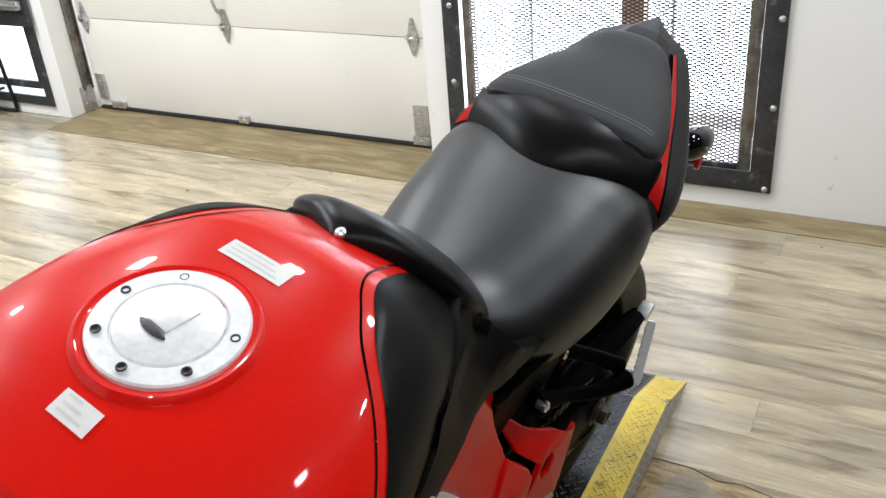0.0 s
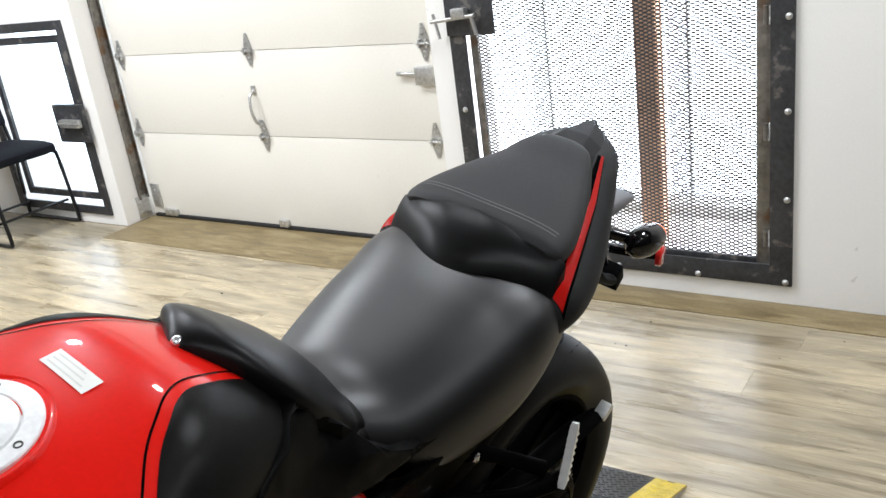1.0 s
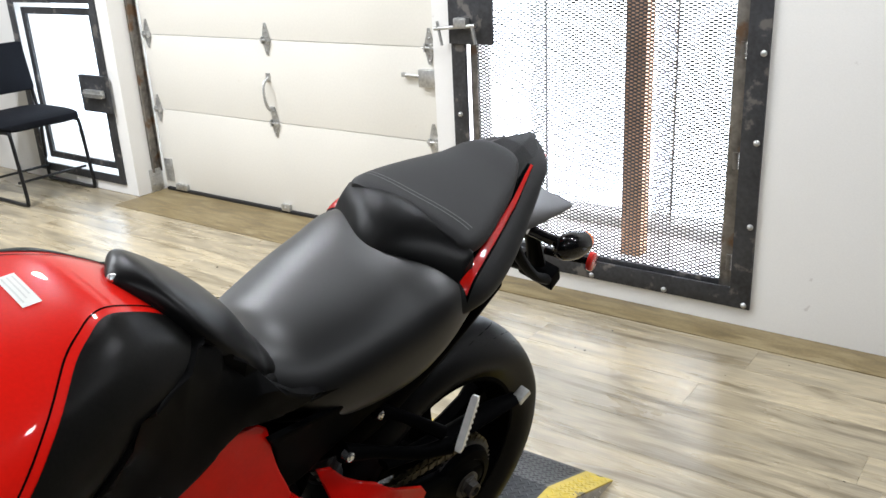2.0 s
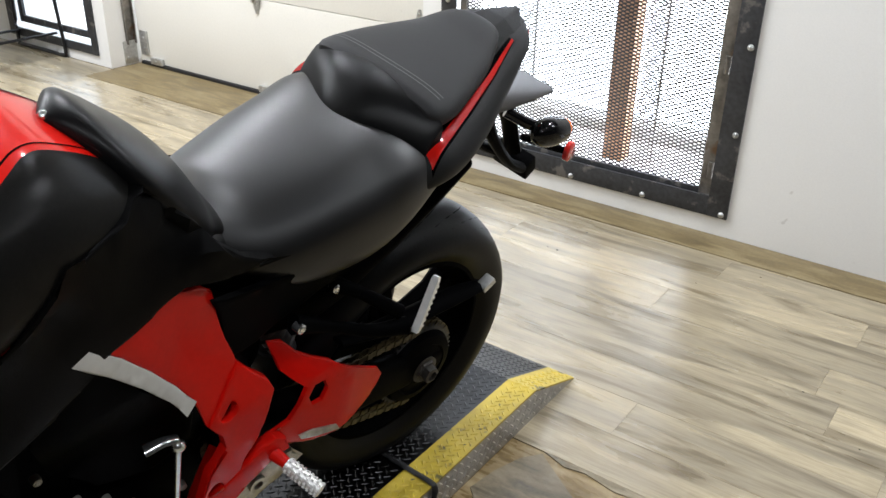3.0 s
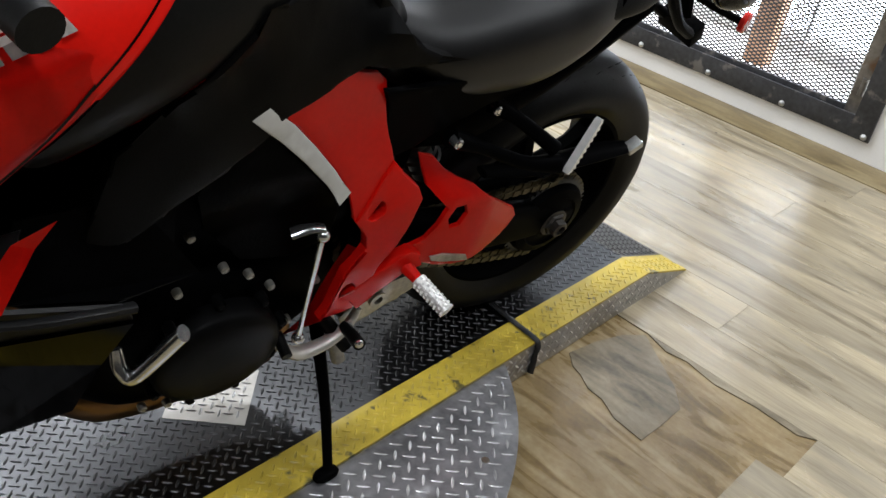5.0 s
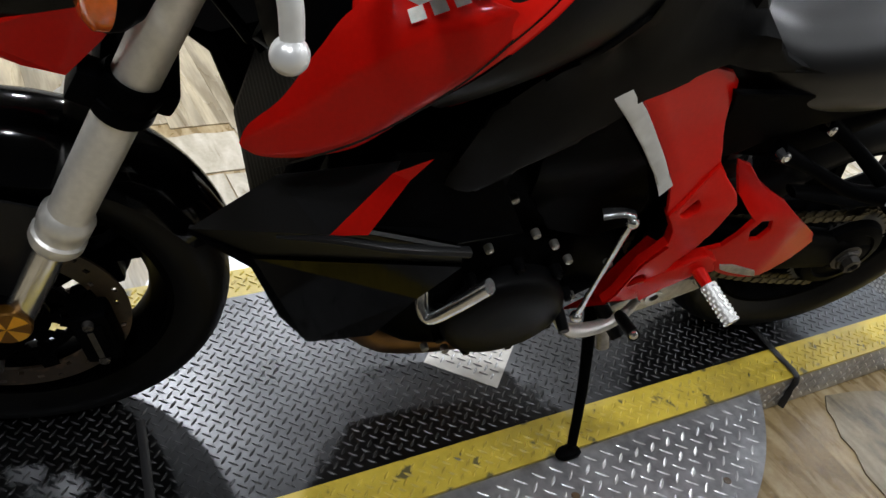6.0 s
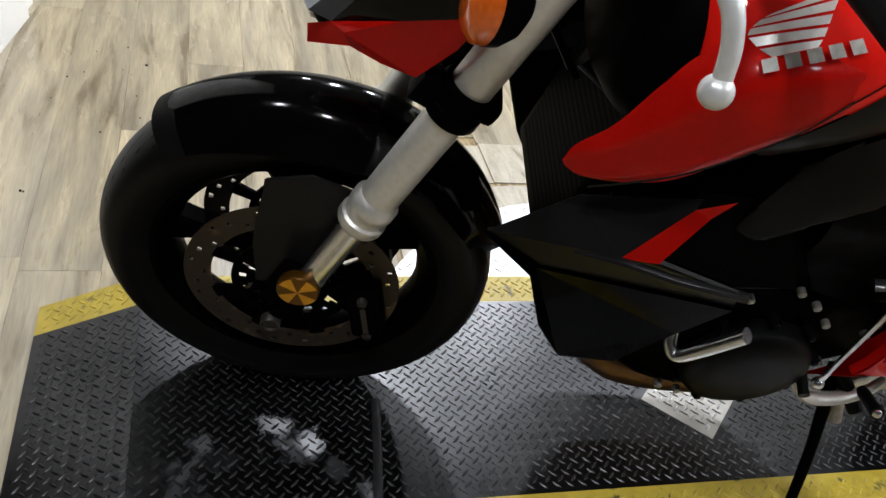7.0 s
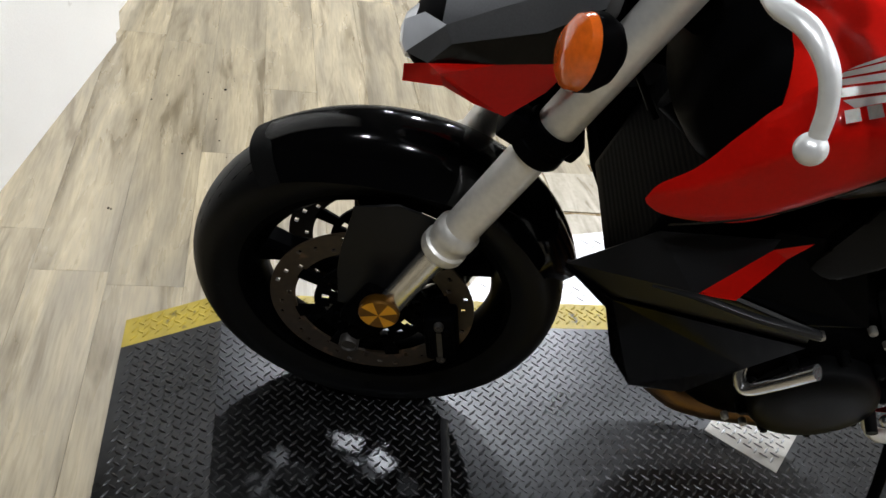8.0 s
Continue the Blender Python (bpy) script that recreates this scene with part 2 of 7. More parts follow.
LEVERMAT = mat("pale_cast_lever", (0.78, 0.78, 0.76), 0.34, 0.35, vary=0.08, grain=90, big=12)
SILVER = mat("silver_anodised_fork", (0.74, 0.72, 0.67), 0.42, 0.6, vary=0.08, grain=120, big=10)
POLISHED = mat("polished_aluminium", (0.72, 0.72, 0.72), 0.2, 0.95, vary=0.12, grain=90)
CAST = mat("cast_aluminium", (0.42, 0.40, 0.36), 0.42, 0.8, vary=0.3, grain=90, big=16, bump=0.0004)
AXLENUT = mat("dull_axle_steel", (0.06, 0.055, 0.05), 0.45, 0.6, vary=0.3, grain=120)
GOLD = mat("gold_anodised", (0.75, 0.36, 0.03), 0.28, 0.7, vary=0.15)
DARKGOLD = mat("dark_gold_anodised", (0.16, 0.07, 0.008), 0.35, 0.7, vary=0.2)
DISC = mat("brake_disc_steel", (0.034, 0.022, 0.011), 0.45, 0.2, vary=0.3, grain=90, wear=((0.10, 0.06, 0.03), 0.12, 30))
CHAINMAT = mat("oily_chain_steel", (0.10, 0.085, 0.05), 0.45, 0.8, vary=0.5, grain=120)
HEADER = mat("heat_browned_steel", (0.22, 0.12, 0.05), 0.32, 0.9, vary=0.4, grain=20, big=9)
ORANGE = mat("orange_signal_lens", (0.75, 0.13, 0.01), 0.15, vary=0.15, grain=160, coat=0.8)
REDLENS = mat("red_reflector_lens", (0.55, 0.02, 0.015), 0.2, vary=0.2, grain=260, coat=0.6)
CLEARLENS = mat("clear_lamp_lens", (0.75, 0.77, 0.8), 0.08, vary=0.05, coat=1.0)
WHITESTRIPE = mat("silver_white_stripe", (0.62, 0.62, 0.60), 0.35, vary=0.08, grain=80)
STICKER = mat("white_label_film", (0.80, 0.79, 0.74), 0.45, vary=0.05)
INK = mat("grey_label_print", (0.66, 0.65, 0.61), 0.5, vary=0.1)
CAPMAT = mat("brushed_filler_cap", (0.86, 0.86, 0.85), 0.36, 0.2, vary=0.1, grain=160, big=20)
DARKGREY = mat("dark_grey_print", (0.035, 0.03, 0.03), 0.35, vary=0.2)

# ---- mesh tools ----
def finish(name, bm, material, parent=None, label="", smooth=38):
    me = bpy.data.meshes.new(name)
    bmesh.ops.recalc_face_normals(bm, faces=bm.faces)
    bm.to_mesh(me)
    bm.free()
    for m in material if isinstance(material, (list, tuple)) else [material]:
        me.materials.append(m)
    if smooth:
        me.polygons.foreach_set("use_smooth", [True] * len(me.polygons))
        me.set_sharp_from_angle(angle=radians(smooth))
    ob = new(name, me)
    if parent:
        ob.parent = parent
    if label:
        tagged(ob, label)
    return ob


def part(name, bm, material, parent, label="", smooth=38):
    return finish(name, bm, material, parent, label, smooth)


def thing(name, bm, material, label, category, group="", kind="", smooth=38):
    return tagged(finish(name, bm, material, None, "", smooth), label, category, group, kind)


def root(name, m, label, category, group="", kind=""):
    ob = new(name)
    ob.matrix_world = m
    ob.empty_display_size = 0.1
    return tagged(ob, label, category, group, kind)


def box(bm, lo, hi, bevel=0.0, m=None, mi=0):
    lo, hi = Vector(lo), Vector(hi)
    r = bmesh.ops.create_cube(bm, size=1)
    vs = r["verts"]
    t = Matrix.Translation((lo + hi) / 2) @ Matrix.Diagonal((*(hi - lo), 1))
    bmesh.ops.transform(bm, matrix=t, verts=vs)
    if bevel:
        es = list({e for v in vs for e in v.link_edges})
        g = bmesh.ops.bevel(bm, geom=es, offset=bevel, segments=2, affect="EDGES", profile=0.6)
        vs = list({v for f in g["faces"] for v in f.verts} | {v for v in vs if v.is_valid})
    if m is not None:
        bmesh.ops.transform(bm, matrix=m, verts=vs)
    if mi:
        for f in {f for v in vs for f in v.link_faces}:
            f.material_index = mi
    return vs


def axis_frame(d):
    return Vector(d).to_track_quat("Z", "Y").to_matrix().to_4x4()


def rod(bm, p0, p1, r0, r1=None, seg=20, mi=0):
    p0, p1 = Vector(p0), Vector(p1)
    d = p1 - p0
    r1 = r0 if r1 is None else r1
    r = bmesh.ops.create_cone(bm, cap_ends=True, segments=seg, radius1=r0, radius2=r1, depth=d.length)
    bmesh.ops.transform(bm, matrix=Matrix.Translation((p0 + p1) / 2) @ axis_frame(d), verts=r["verts"])
    if mi:
        for f in {f for v in r["verts"] for f in v.link_faces}:
            f.material_index = mi
    return r["verts"]


def lathe(bm, profile, centre, axis=(1, 0, 0), seg=48, mi=0, a0=0.0, a1=360.0):
    """Turns a profile of (radius, height along the axis) round the axis."""
    m = Matrix.Translation(centre) @ axis_frame(axis)
    full = abs(a1 - a0) > 359.9
    n = seg if full else seg + 1
    rings = []
    for i in range(n):
        a = radians(a0 + (a1 - a0) * i / seg)
        rings.append([bm.verts.new(m @ Vector((r * math.cos(a), r * math.sin(a), h))) for r, h in profile])
    for i in range(seg):
        p, q = rings[i], rings[(i + 1) % n]
        for j in range(len(profile) - 1):
            try:
                bm.faces.new((p[j], q[j], q[j + 1], p[j + 1])).material_index = mi
            except ValueError:
                pass


def smooth_path(points, steps=8):
    """Catmull-Rom through the points."""
    ps = [Vector(p) for p in points]
    ps = [2 * ps[0] - ps[1]] + ps + [2 * ps[-1] - ps[-2]]
    out = []
    for i in range(1, len(ps) - 2):
        a, b, c, d = ps[i - 1 : i + 3]
        for k in range(steps):
            t = k / steps
            out.append(0.5 * (2 * b + (c - a) * t + (2 * a - 5 * b + 4 * c - d) * t * t + (3 * b - a - 3 * c + d) * t**3))
    out.append(ps[-2])
    return out


def hose(bm, points, r, seg=10, steps=6, taper=None, flat=1.0, mi=0):
    """A tube along a smooth path; taper: radius factors along it; flat: height over width."""
    path = smooth_path(points, steps)
    rings = []
    up = Vector((0, 0, 1))
    for i, p in enumerate(path):
        d = (path[min(i + 1, len(path) - 1)] - path[max(i - 1, 0)]).normalized()
        side = d.cross(up)
        if side.length < 0.05:
            side = d.cross(Vector((1, 0, 0)))
        side.normalize()
        nrm = side.cross(d).normalized()
        k = 1.0
        if taper:
            f = i / (len(path) - 1) * (len(taper) - 1)
            j = min(int(f), len(taper) - 2)
            k = taper[j] + (taper[j + 1] - taper[j]) * (f - j)
        rings.append([bm.verts.new(p + r * k * (side * math.cos(a) + nrm * math.sin(a) * flat)) for a in [2 * math.pi * s / seg for s in range(seg)]])
    for a, b in zip(rings, rings[1:]):
        for s in range(seg):
            bm.faces.new((a[s], a[(s + 1) % seg], b[(s + 1) % seg], b[s])).material_index = mi
    bm.faces.new(rings[0][::-1]).material_index = mi
    bm.faces.new(rings[-1]).material_index = mi


def lerp_rows(rows, y):
    """Smoothly reads a table of rows (y, a, b, ...) at y."""
    if y <= rows[0][0]:
        return rows[0][1:]
    if y >= rows[-1][0]:
        return rows[-1][1:]
    i = max(k for k in range(len(rows) - 1) if rows[k][0] <= y)
    a, b = rows[i], rows[i + 1]
    pa, nb = rows[max(i - 1, 0)], rows[min(i + 2, len(rows) - 1)]
    h = b[0] - a[0]
    t = (y - a[0]) / h
    out = []
    for k in range(1, len(a)):
        ma = (b[k] - pa[k]) / (b[0] - pa[0]) * h if b[0] != pa[0] else 0
        mb = (nb[k] - a[k]) / (nb[0] - a[0]) * h if nb[0] != a[0] else 0
        out.append((2 * t**3 - 3 * t * t + 1) * a[k] + (t**3 - 2 * t * t + t) * ma + (3 * t * t - 2 * t**3) * b[k] + (t**3 - t * t) * mb)
    return out


def loft(bm, rows, n_y=40, n_a=40, shape=2.4, y_fun=None, cap=True):
    """A closed body along y. rows: (y, centre x, half width, top z, bottom z, top power, bottom power)."""
    y0, y1 = rows[0][0], rows[-1][0]
    rings = []
    for i in range(n_y + 1):
        y = y0 + (y1 - y0) * i / n_y
        cx, w, zt, zb, pt, pb = lerp_rows(rows, y)
        zm = zb + (zt - zb) * 0.5
        ring = []
        for k in range(n_a):
            a = 2 * math.pi * k / n_a
            c, s = math.cos(a), math.sin(a)
            p = pt if s > 0 else pb
            x = cx + w * math.copysign(abs(c) ** (2 / p), c)
            z = zm + (zt - zb) * 0.5 * math.copysign(abs(s) ** (2 / p), s)
            ring.append(bm.verts.new((x, y + (y_fun(x, z) if y_fun else 0), z)))
        rings.append(ring)
    for a, b in zip(rings, rings[1:]):
        for k in range(n_a):
            bm.faces.new((a[k], a[(k + 1) % n_a], b[(k + 1) % n_a], b[k]))
    if cap:
        bm.faces.new(rings[0])
        bm.faces.new(rings[-1])


def slab(bm, outline, x_of, thick, bevel=0.003, holes=(), fine=0.035, rounds=2):
    """A curved plate: an outline of (y, z), the outer face at x_of(y, z), thickness towards the middle plane."""
    base = set(bm.verts)
    es = []
    for loop in (outline, *holes):
        vs = [bm.verts.new((0, y, z)) for y, z in loop]
        es += [bm.edges.new((vs[i], vs[(i + 1) % len(vs)])) for i in range(len(vs))]
    bmesh.ops.triangle_fill(bm, use_beauty=True, use_dissolve=False, edges=es)
    for _ in range(rounds):
        mine = {v for v in bm.verts if v not in base}
        long = [e for e in bm.edges if e.verts[0] in mine and e.calc_length() > fine]
        if long:
            bmesh.ops.subdivide_edges(bm, edges=long, cuts=1)
            bmesh.ops.triangulate(bm, faces=[f for f in bm.faces if f.verts[0] not in base and len(f.verts) > 3])
    seen = [v for v in bm.verts if v not in base]
    fs = [f for f in bm.faces if f.verts[0] not in base]
    rim = [e for e in {e for f in fs for e in f.edges} if len(e.link_faces) == 1]
    back = {}
    for v in list(seen):
        x = x_of(v.co.y, v.co.z)
        v.co.x = x
        back[v] = bm.verts.new((x - math.copysign(thick, x), v.co.y, v.co.z))
    for f in fs:
        bm.faces.new([back[v] for v in reversed(f.verts)])
    for e in rim:
        p, q = e.verts
        bm.faces.new((p, q, back[q], back[p]))
    if bevel:
        bmesh.ops.bevel(bm, geom=rim, offset=bevel, segments=2, affect="EDGES", profile=0.6)


def faceted(bm, verts, faces):
    vs = [bm.verts.new(v) for v in verts]
    for f in faces:
        bm.faces.new([vs[i] for i in f])
    return vs


def bolt(bm, p, d, r=0.006, h=0.005):
    d = Vector(d).normalized()
    p = Vector(p)
    lathe(bm, [(0.0001, h), (r * 0.45, h), (r * 0.5, h * 0.55), (r * 0.62, h), (r * 0.9, h * 0.8), (r, 0.0), (r, -h)], p, d, 14)


# ---- the room ----
WALL_Y, DOOR_Y = 3.14, 3.33


def structure(name, bm, material, label, smooth=30):
    return tagged(finish(name, bm, material, None, "", smooth), label, kind="structure")


bm = bmesh.new()
for lo, hi in (
    ((0.315, WALL_Y, 0), (6.0, 3.40, 2.9)), ((-0.935, WALL_Y, 0), (0.315, 3.40, 0.085)), ((-0.935, WALL_Y, 2.0), (0.315, 3.40, 2.9)),
    ((-1.047, WALL_Y, 0), (-0.935, 3.40, 2.9)), ((-3.285, WALL_Y, 2.3), (-1.047, 3.40, 2.9)), ((-3.41, WALL_Y, 0), (-3.285, 3.40, 2.9)),
    ((-4.27, WALL_Y, 0), (-3.41, 3.40, 0.08)), ((-4.27, WALL_Y, 1.15), (-3.41, 3.40, 2.9)), ((-6.2, WALL_Y, 0), (-4.27, 3.40, 2.9)),
):
    box(bm, lo, hi)
structure("wall_north", bm, WALL, "white painted wall with two caged openings and a garage door")
# walls added to close the room; east and south are dark to limit bounce
for nm, lo, hi in (("wall_east", (6.0, -5.0, 0), (6.15, 3.4, 2.9)), ("wall_west", (-6.35, -5.0, 0), (-6.2, 3.4, 2.9)), ("wall_south", (-6.35, -5.15, 0), (6.15, -5.0, 2.9))):
    bm = bmesh.new()
    box(bm, lo, hi)
    structure(nm, bm, WALL if nm == "wall_west" else FARWALL, "plain added wall closing the showroom")
PART_M = pose(-1.607, -0.643, 0, 0, 0, -9.3)
bm = bmesh.new()
box(bm, (0, -0.16, 0), (1.25, 0, 2.9), m=PART_M)
structure("wall_partition", bm, WALL, "white painted partition wall meeting the vinyl floor")
bm = bmesh.new()
box(bm, (-0.10, -0.62, 0), (-0.02, -0.11, 2.9), m=PART_M)
box(bm, (-0.10, -0.105, 0), (-0.003, -0.02, 2.9), m=PART_M)
structure("wall_return", bm, WALL, "short white return of the partition wall")
bm = bmesh.new()
box(bm, (-1.05, -0.20, 0.02), (-0.12, -0.16, 2.05), 0.004, PART_M)
d1 = structure("door_1", bm, mat("dark_door_paint", (0.035, 0.033, 0.032), 0.5), "dark painted door beside the partition wall")
bm = bmesh.new()
box(bm, (-1.1, -0.155, 0), (-0.115, -0.06, 0.05), 0.004, PART_M)
structure("door_sill", bm, WALL, "white door sill on the floor")
# unseen ceiling, made dark so the black bodywork reflects less of it
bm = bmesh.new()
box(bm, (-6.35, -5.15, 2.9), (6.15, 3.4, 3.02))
structure("ceiling", bm, CEIL, "plain unseen ceiling, darkened to cut reflections and fill")

# glowing panels stand in for the bright yard behind the openings
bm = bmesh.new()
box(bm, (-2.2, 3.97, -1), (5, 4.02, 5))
structure("backdrop", bm, OUTSIDE_GLOW, "glowing panel standing in for overexposed daylight outside the caged window")
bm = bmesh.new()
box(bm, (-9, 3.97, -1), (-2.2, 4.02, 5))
structure("backdrop", bm, YARD_GLOW, "dimmer glowing panel standing in for the yard outside the small gate")
bm = bmesh.new()
box(bm, (-7, 3.40, -0.05), (4, 3.97, 0.06))
structure("ground", bm, CONCRETE, "pale concrete ground outside the openings")
bm = bmesh.new()
box(bm, (-1.3, 3.78, 0.06), (0.7, 3.92, 0.115), 0.01)
thing("concrete_kerb", bm, CONCRETE, "low grey concrete kerb outside the caged window", "kerb")
bm = bmesh.new()
box(bm, (-0.335, 3.47, 0.06), (-0.245, 3.55, 2.6), 0.004)
thing("timber_post", bm, TIMBER, "rough orange-brown timber post outside the caged window", "post")


def diamond_mesh(bm, x0, x1, z0, z1, y, cell_w, cell_h, t, depth=0.003, node=0.0):
    """Expanded-metal strands in both slants, clipped to a rectangle."""
    if node:
        span = (x1 - x0) / cell_w * cell_h
        i = 0
        while (x1 - x0) > i * cell_w / 2:
            x = x0 + i * cell_w / 2
            c0 = (z0 - span) + ((x - x0) / cell_w) * cell_h
            z = c0 - math.floor((c0 - z0) / cell_h) * cell_h
            while z < z1:
                q = [bm.verts.new((x + dx * node, y - depth * 0.75, z + dz * node * 0.72)) for dx, dz in ((-1, 0), (-0.3, -0.5), (0.3, -0.5), (1, 0), (0.3, 0.5), (-0.3, 0.5))]
                bm.faces.new(q)
                z += cell_h
            i += 1
    for sgn in (1, -1):
        slope = sgn * cell_h / cell_w
        span = (x1 - x0) * abs(slope)
        c = z0 - span
        while c < z1 + span:
            xa, xb = x0, x1
            za, zb = (c, c + slope * (x1 - x0)) if sgn > 0 else (c + span, c)
            pts = [(xa, za), (xb, zb)]
            lo, hi = sorted((za, zb))
            c += cell_h
            if hi <= z0 or lo >= z1:
                continue
            def at(z):
                return xa + (z - za) / (zb - za) * (xb - xa)
            (ax, az), (bx, bz) = pts
            if az < z0: ax, az = at(z0), z0
            if az > z1: ax, az = at(z1), z1
            if bz < z0: bx, bz = at(z0), z0
            if bz > z1: bx, bz = at(z1), z1
            d = Vector((bx - ax, 0, bz - az))
            if d.length < 0.004:
                continue
            nrm = Vector((-d.z, 0, d.x)).normalized() * t / 2
            off = Vector((0, depth / 2, 0))
            yy = y + sgn * 0.0009
            a, b = Vector((ax, yy, az)), Vector((bx, yy, bz))
            q = [bm.verts.new(p + s) for p in (a, b) for s in (-nrm - off, nrm - off, nrm + off, -nrm + off)]
            for i in range(4):
                j = (i + 1) % 4
                bm.faces.new((q[i], q[j], q[4 + j], q[4 + i]))
            bm.faces.new(q[:4])
            bm.faces.new(q[4:][::-1])


# caged window
win = root("window_1", pose(0, WALL_Y, 0), "tall window behind a bolted black steel cage", "window", kind="structure")
Z0, Z1 = 0.075, 1.9
for lo, hi in (((0.255, -0.014, Z0), (0.330, -0.002, Z1)), ((-0.945, -0.014, Z0), (-0.875, -0.002, Z1)), ((-0.875, -0.013, Z0), (0.255, -0.002, Z0 + 0.075)), ((-0.875, -0.013, Z1 - 0.075), (0.255, -0.002, Z1))):
    bm = bmesh.new()
    box(bm, lo, hi, 0.002)
    part("frame_bar", bm, BLACKSTEEL, win)
bm = bmesh.new()
box(bm, (0.205, 0.012, Z0 + 0.06), (0.250, 0.035, Z1 - 0.08), 0.003)
for z in (0.24, 0.62, 1.0, 1.38):
    rod(bm, (0.238, 0.010, z - 0.03), (0.238, 0.010, z + 0.03), 0.011)
part("hinge_bar", bm, RAWSTEEL, win, "rust-stained raw steel hinge bar")
bm = bmesh.new()
box(bm, (-0.868, 0.010, Z0 + 0.06), (-0.838, 0.03, Z1 - 0.08), 0.003)
part("gate_stile", bm, RAWSTEEL, win)
bm = bmesh.new()
box(bm, (-0.838, 0.012, Z0 + 0.055), (0.205, 0.028, Z0 + 0.088), 0.003)
part("gate_rail", bm, BLACKSTEEL, win)
bm = bmesh.new()
diamond_mesh(bm, -0.84, 0.207, Z0 + 0.08, Z1 - 0.08, 0.02, 0.030, 0.0135, 0.0034, node=0.0105)
part("cage_mesh", bm, MESHSTEEL, win, "black expanded-metal mesh", smooth=0)
for x, z in [(0.311, 0.09 + 0.302 * k) for k in range(1, 6)] + [(-0.911, 0.09 + 0.302 * k) for k in range(1, 6)] + [(0.309 - 0.3045 * k, 0.09) for k in range(5)]:
    bm = bmesh.new()
    lathe(bm, [(0.0001, 0.009), (0.006, 0.008), (0.010, 0.004), (0.0115, 0.0)], (x, -0.0145, z), (0, -1, 0), 16)
    part("bolt", bm, GALV, win)
bm = bmesh.new()
box(bm, (-0.945, -0.028, 0.985), (-0.735, -0.016, 1.22), 0.003)
plate = part("lock_plate", bm, BLACKSTEEL, win)
bm = bmesh.new()
box(bm, (-0.90, -0.06, 1.05), (-0.84, -0.028, 1.09), 0.004)
rod(bm, (-1.00, -0.05, 1.045), (-0.80, -0.05, 1.062), 0.0075)
rod(bm, (-0.815, -0.05, 1.06), (-0.80, -0.05, 0.99), 0.0075)
rod(bm, (-0.985, -0.05, 1.075), (-0.965, -0.05, 0.98), 0.006)
part("slide_bolt", bm, GALV, plate, "galvanised slide bolt")
# mesh fences outside, seen edge-on beside the posts
for x0, x1, y in ((-0.235, -0.15, 3.56), (-0.86, -0.78, 3.62)):
    bm = bmesh.new()
    diamond_mesh(bm, x0, x1, 0.07, 2.4, y, 0.022, 0.02, 0.003)
    rod(bm, (x1, y, 0.06), (x1, y, 2.4), 0.007, seg=8)
    thing("mesh_fence", bm, GALV, "narrow galvanised mesh fence strip standing outside", "fence", "mesh fences outside", smooth=0)

# small caged gate
gate = root("window_2", pose(0, WALL_Y, 0), "low caged opening with a black lock box", "window", kind="structure")
gx0, gx1, gz0, gz1 = -4.29, -3.385, 0.06, 1.165
for lo, hi in (((gx0, -0.014, gz0), (gx0 + 0.055, -0.002, gz1)), ((gx1 - 0.05, -0.014, gz0), (gx1, -0.002, gz1)), ((gx0 + 0.055, -0.013, gz0), (gx1 - 0.05, -0.002, gz0 + 0.05)), ((gx0 + 0.055, -0.013, gz1 - 0.05), (gx1 - 0.05, -0.002, gz1))):
    bm = bmesh.new()
    box(bm, lo, hi, 0.002)
    part("frame_bar", bm, BLACKSTEEL, gate)
for lo, hi in (((gx0 + 0.08, 0.02, gz0 + 0.08), (gx0 + 0.12, 0.04, gz1 - 0.08)), ((gx1 - 0.12, 0.02, gz0 + 0.08), (gx1 - 0.08, 0.04, gz1 - 0.08)), ((gx0 + 0.12, 0.021, gz0 + 0.08), (gx1 - 0.12, 0.039, gz0 + 0.12)), ((gx0 + 0.12, 0.021, gz1 - 0.12), (gx1 - 0.12, 0.039, gz1 - 0.08))):
    bm = bmesh.new()
    box(bm, lo, hi, 0.002)
    part("gate_bar", bm, BLACKSTEEL, gate)
bm = bmesh.new()
box(bm, (-3.62, -0.045, 0.50), (-3.36, -0.018, 0.715), 0.004)
lock = part("lock_box", bm, BLACKSTEEL, gate)
bm = bmesh.new()
box(bm, (-3.55, -0.075, 0.59), (-3.38, -0.045, 0.635), 0.005)
rod(bm, (-3.57, -0.07, 0.612), (-3.36, -0.07, 0.612), 0.008)
part("slide_bolt", bm, GALV, lock, "galvanised slide bolt")
bm = bmesh.new()
diamond_mesh(bm, -3.86, -3.76, 0.07, 1.6, 3.66 - WALL_Y, 0.022, 0.02, 0.003)
part("outer_mesh", bm, GALV, gate, smooth=0)

# garage door
door = root("garage_door", pose(0, DOOR_Y, 0), "cream sectional garage door with galvanised hinges", "garage door", kind="structure")
seams = (0.02, 0.50, 0.93, 1.38, 1.84, 2.3)
for k in range(5):
    bm = bmesh.new()
    box(bm, (-3.262, 0, seams[k] + 0.0015), (-1.052, 0.045, seams[k + 1] - 0.0015), 0.003)
    part("door_panel", bm, DOORPAINT, door)
bm = bmesh.new()
box(bm, (-3.25, -0.012, 0.0), (-1.06, 0.03, 0.0195), 0.004)
part("bottom_seal", bm, STRAPMAT, door, "black rubber bottom seal")


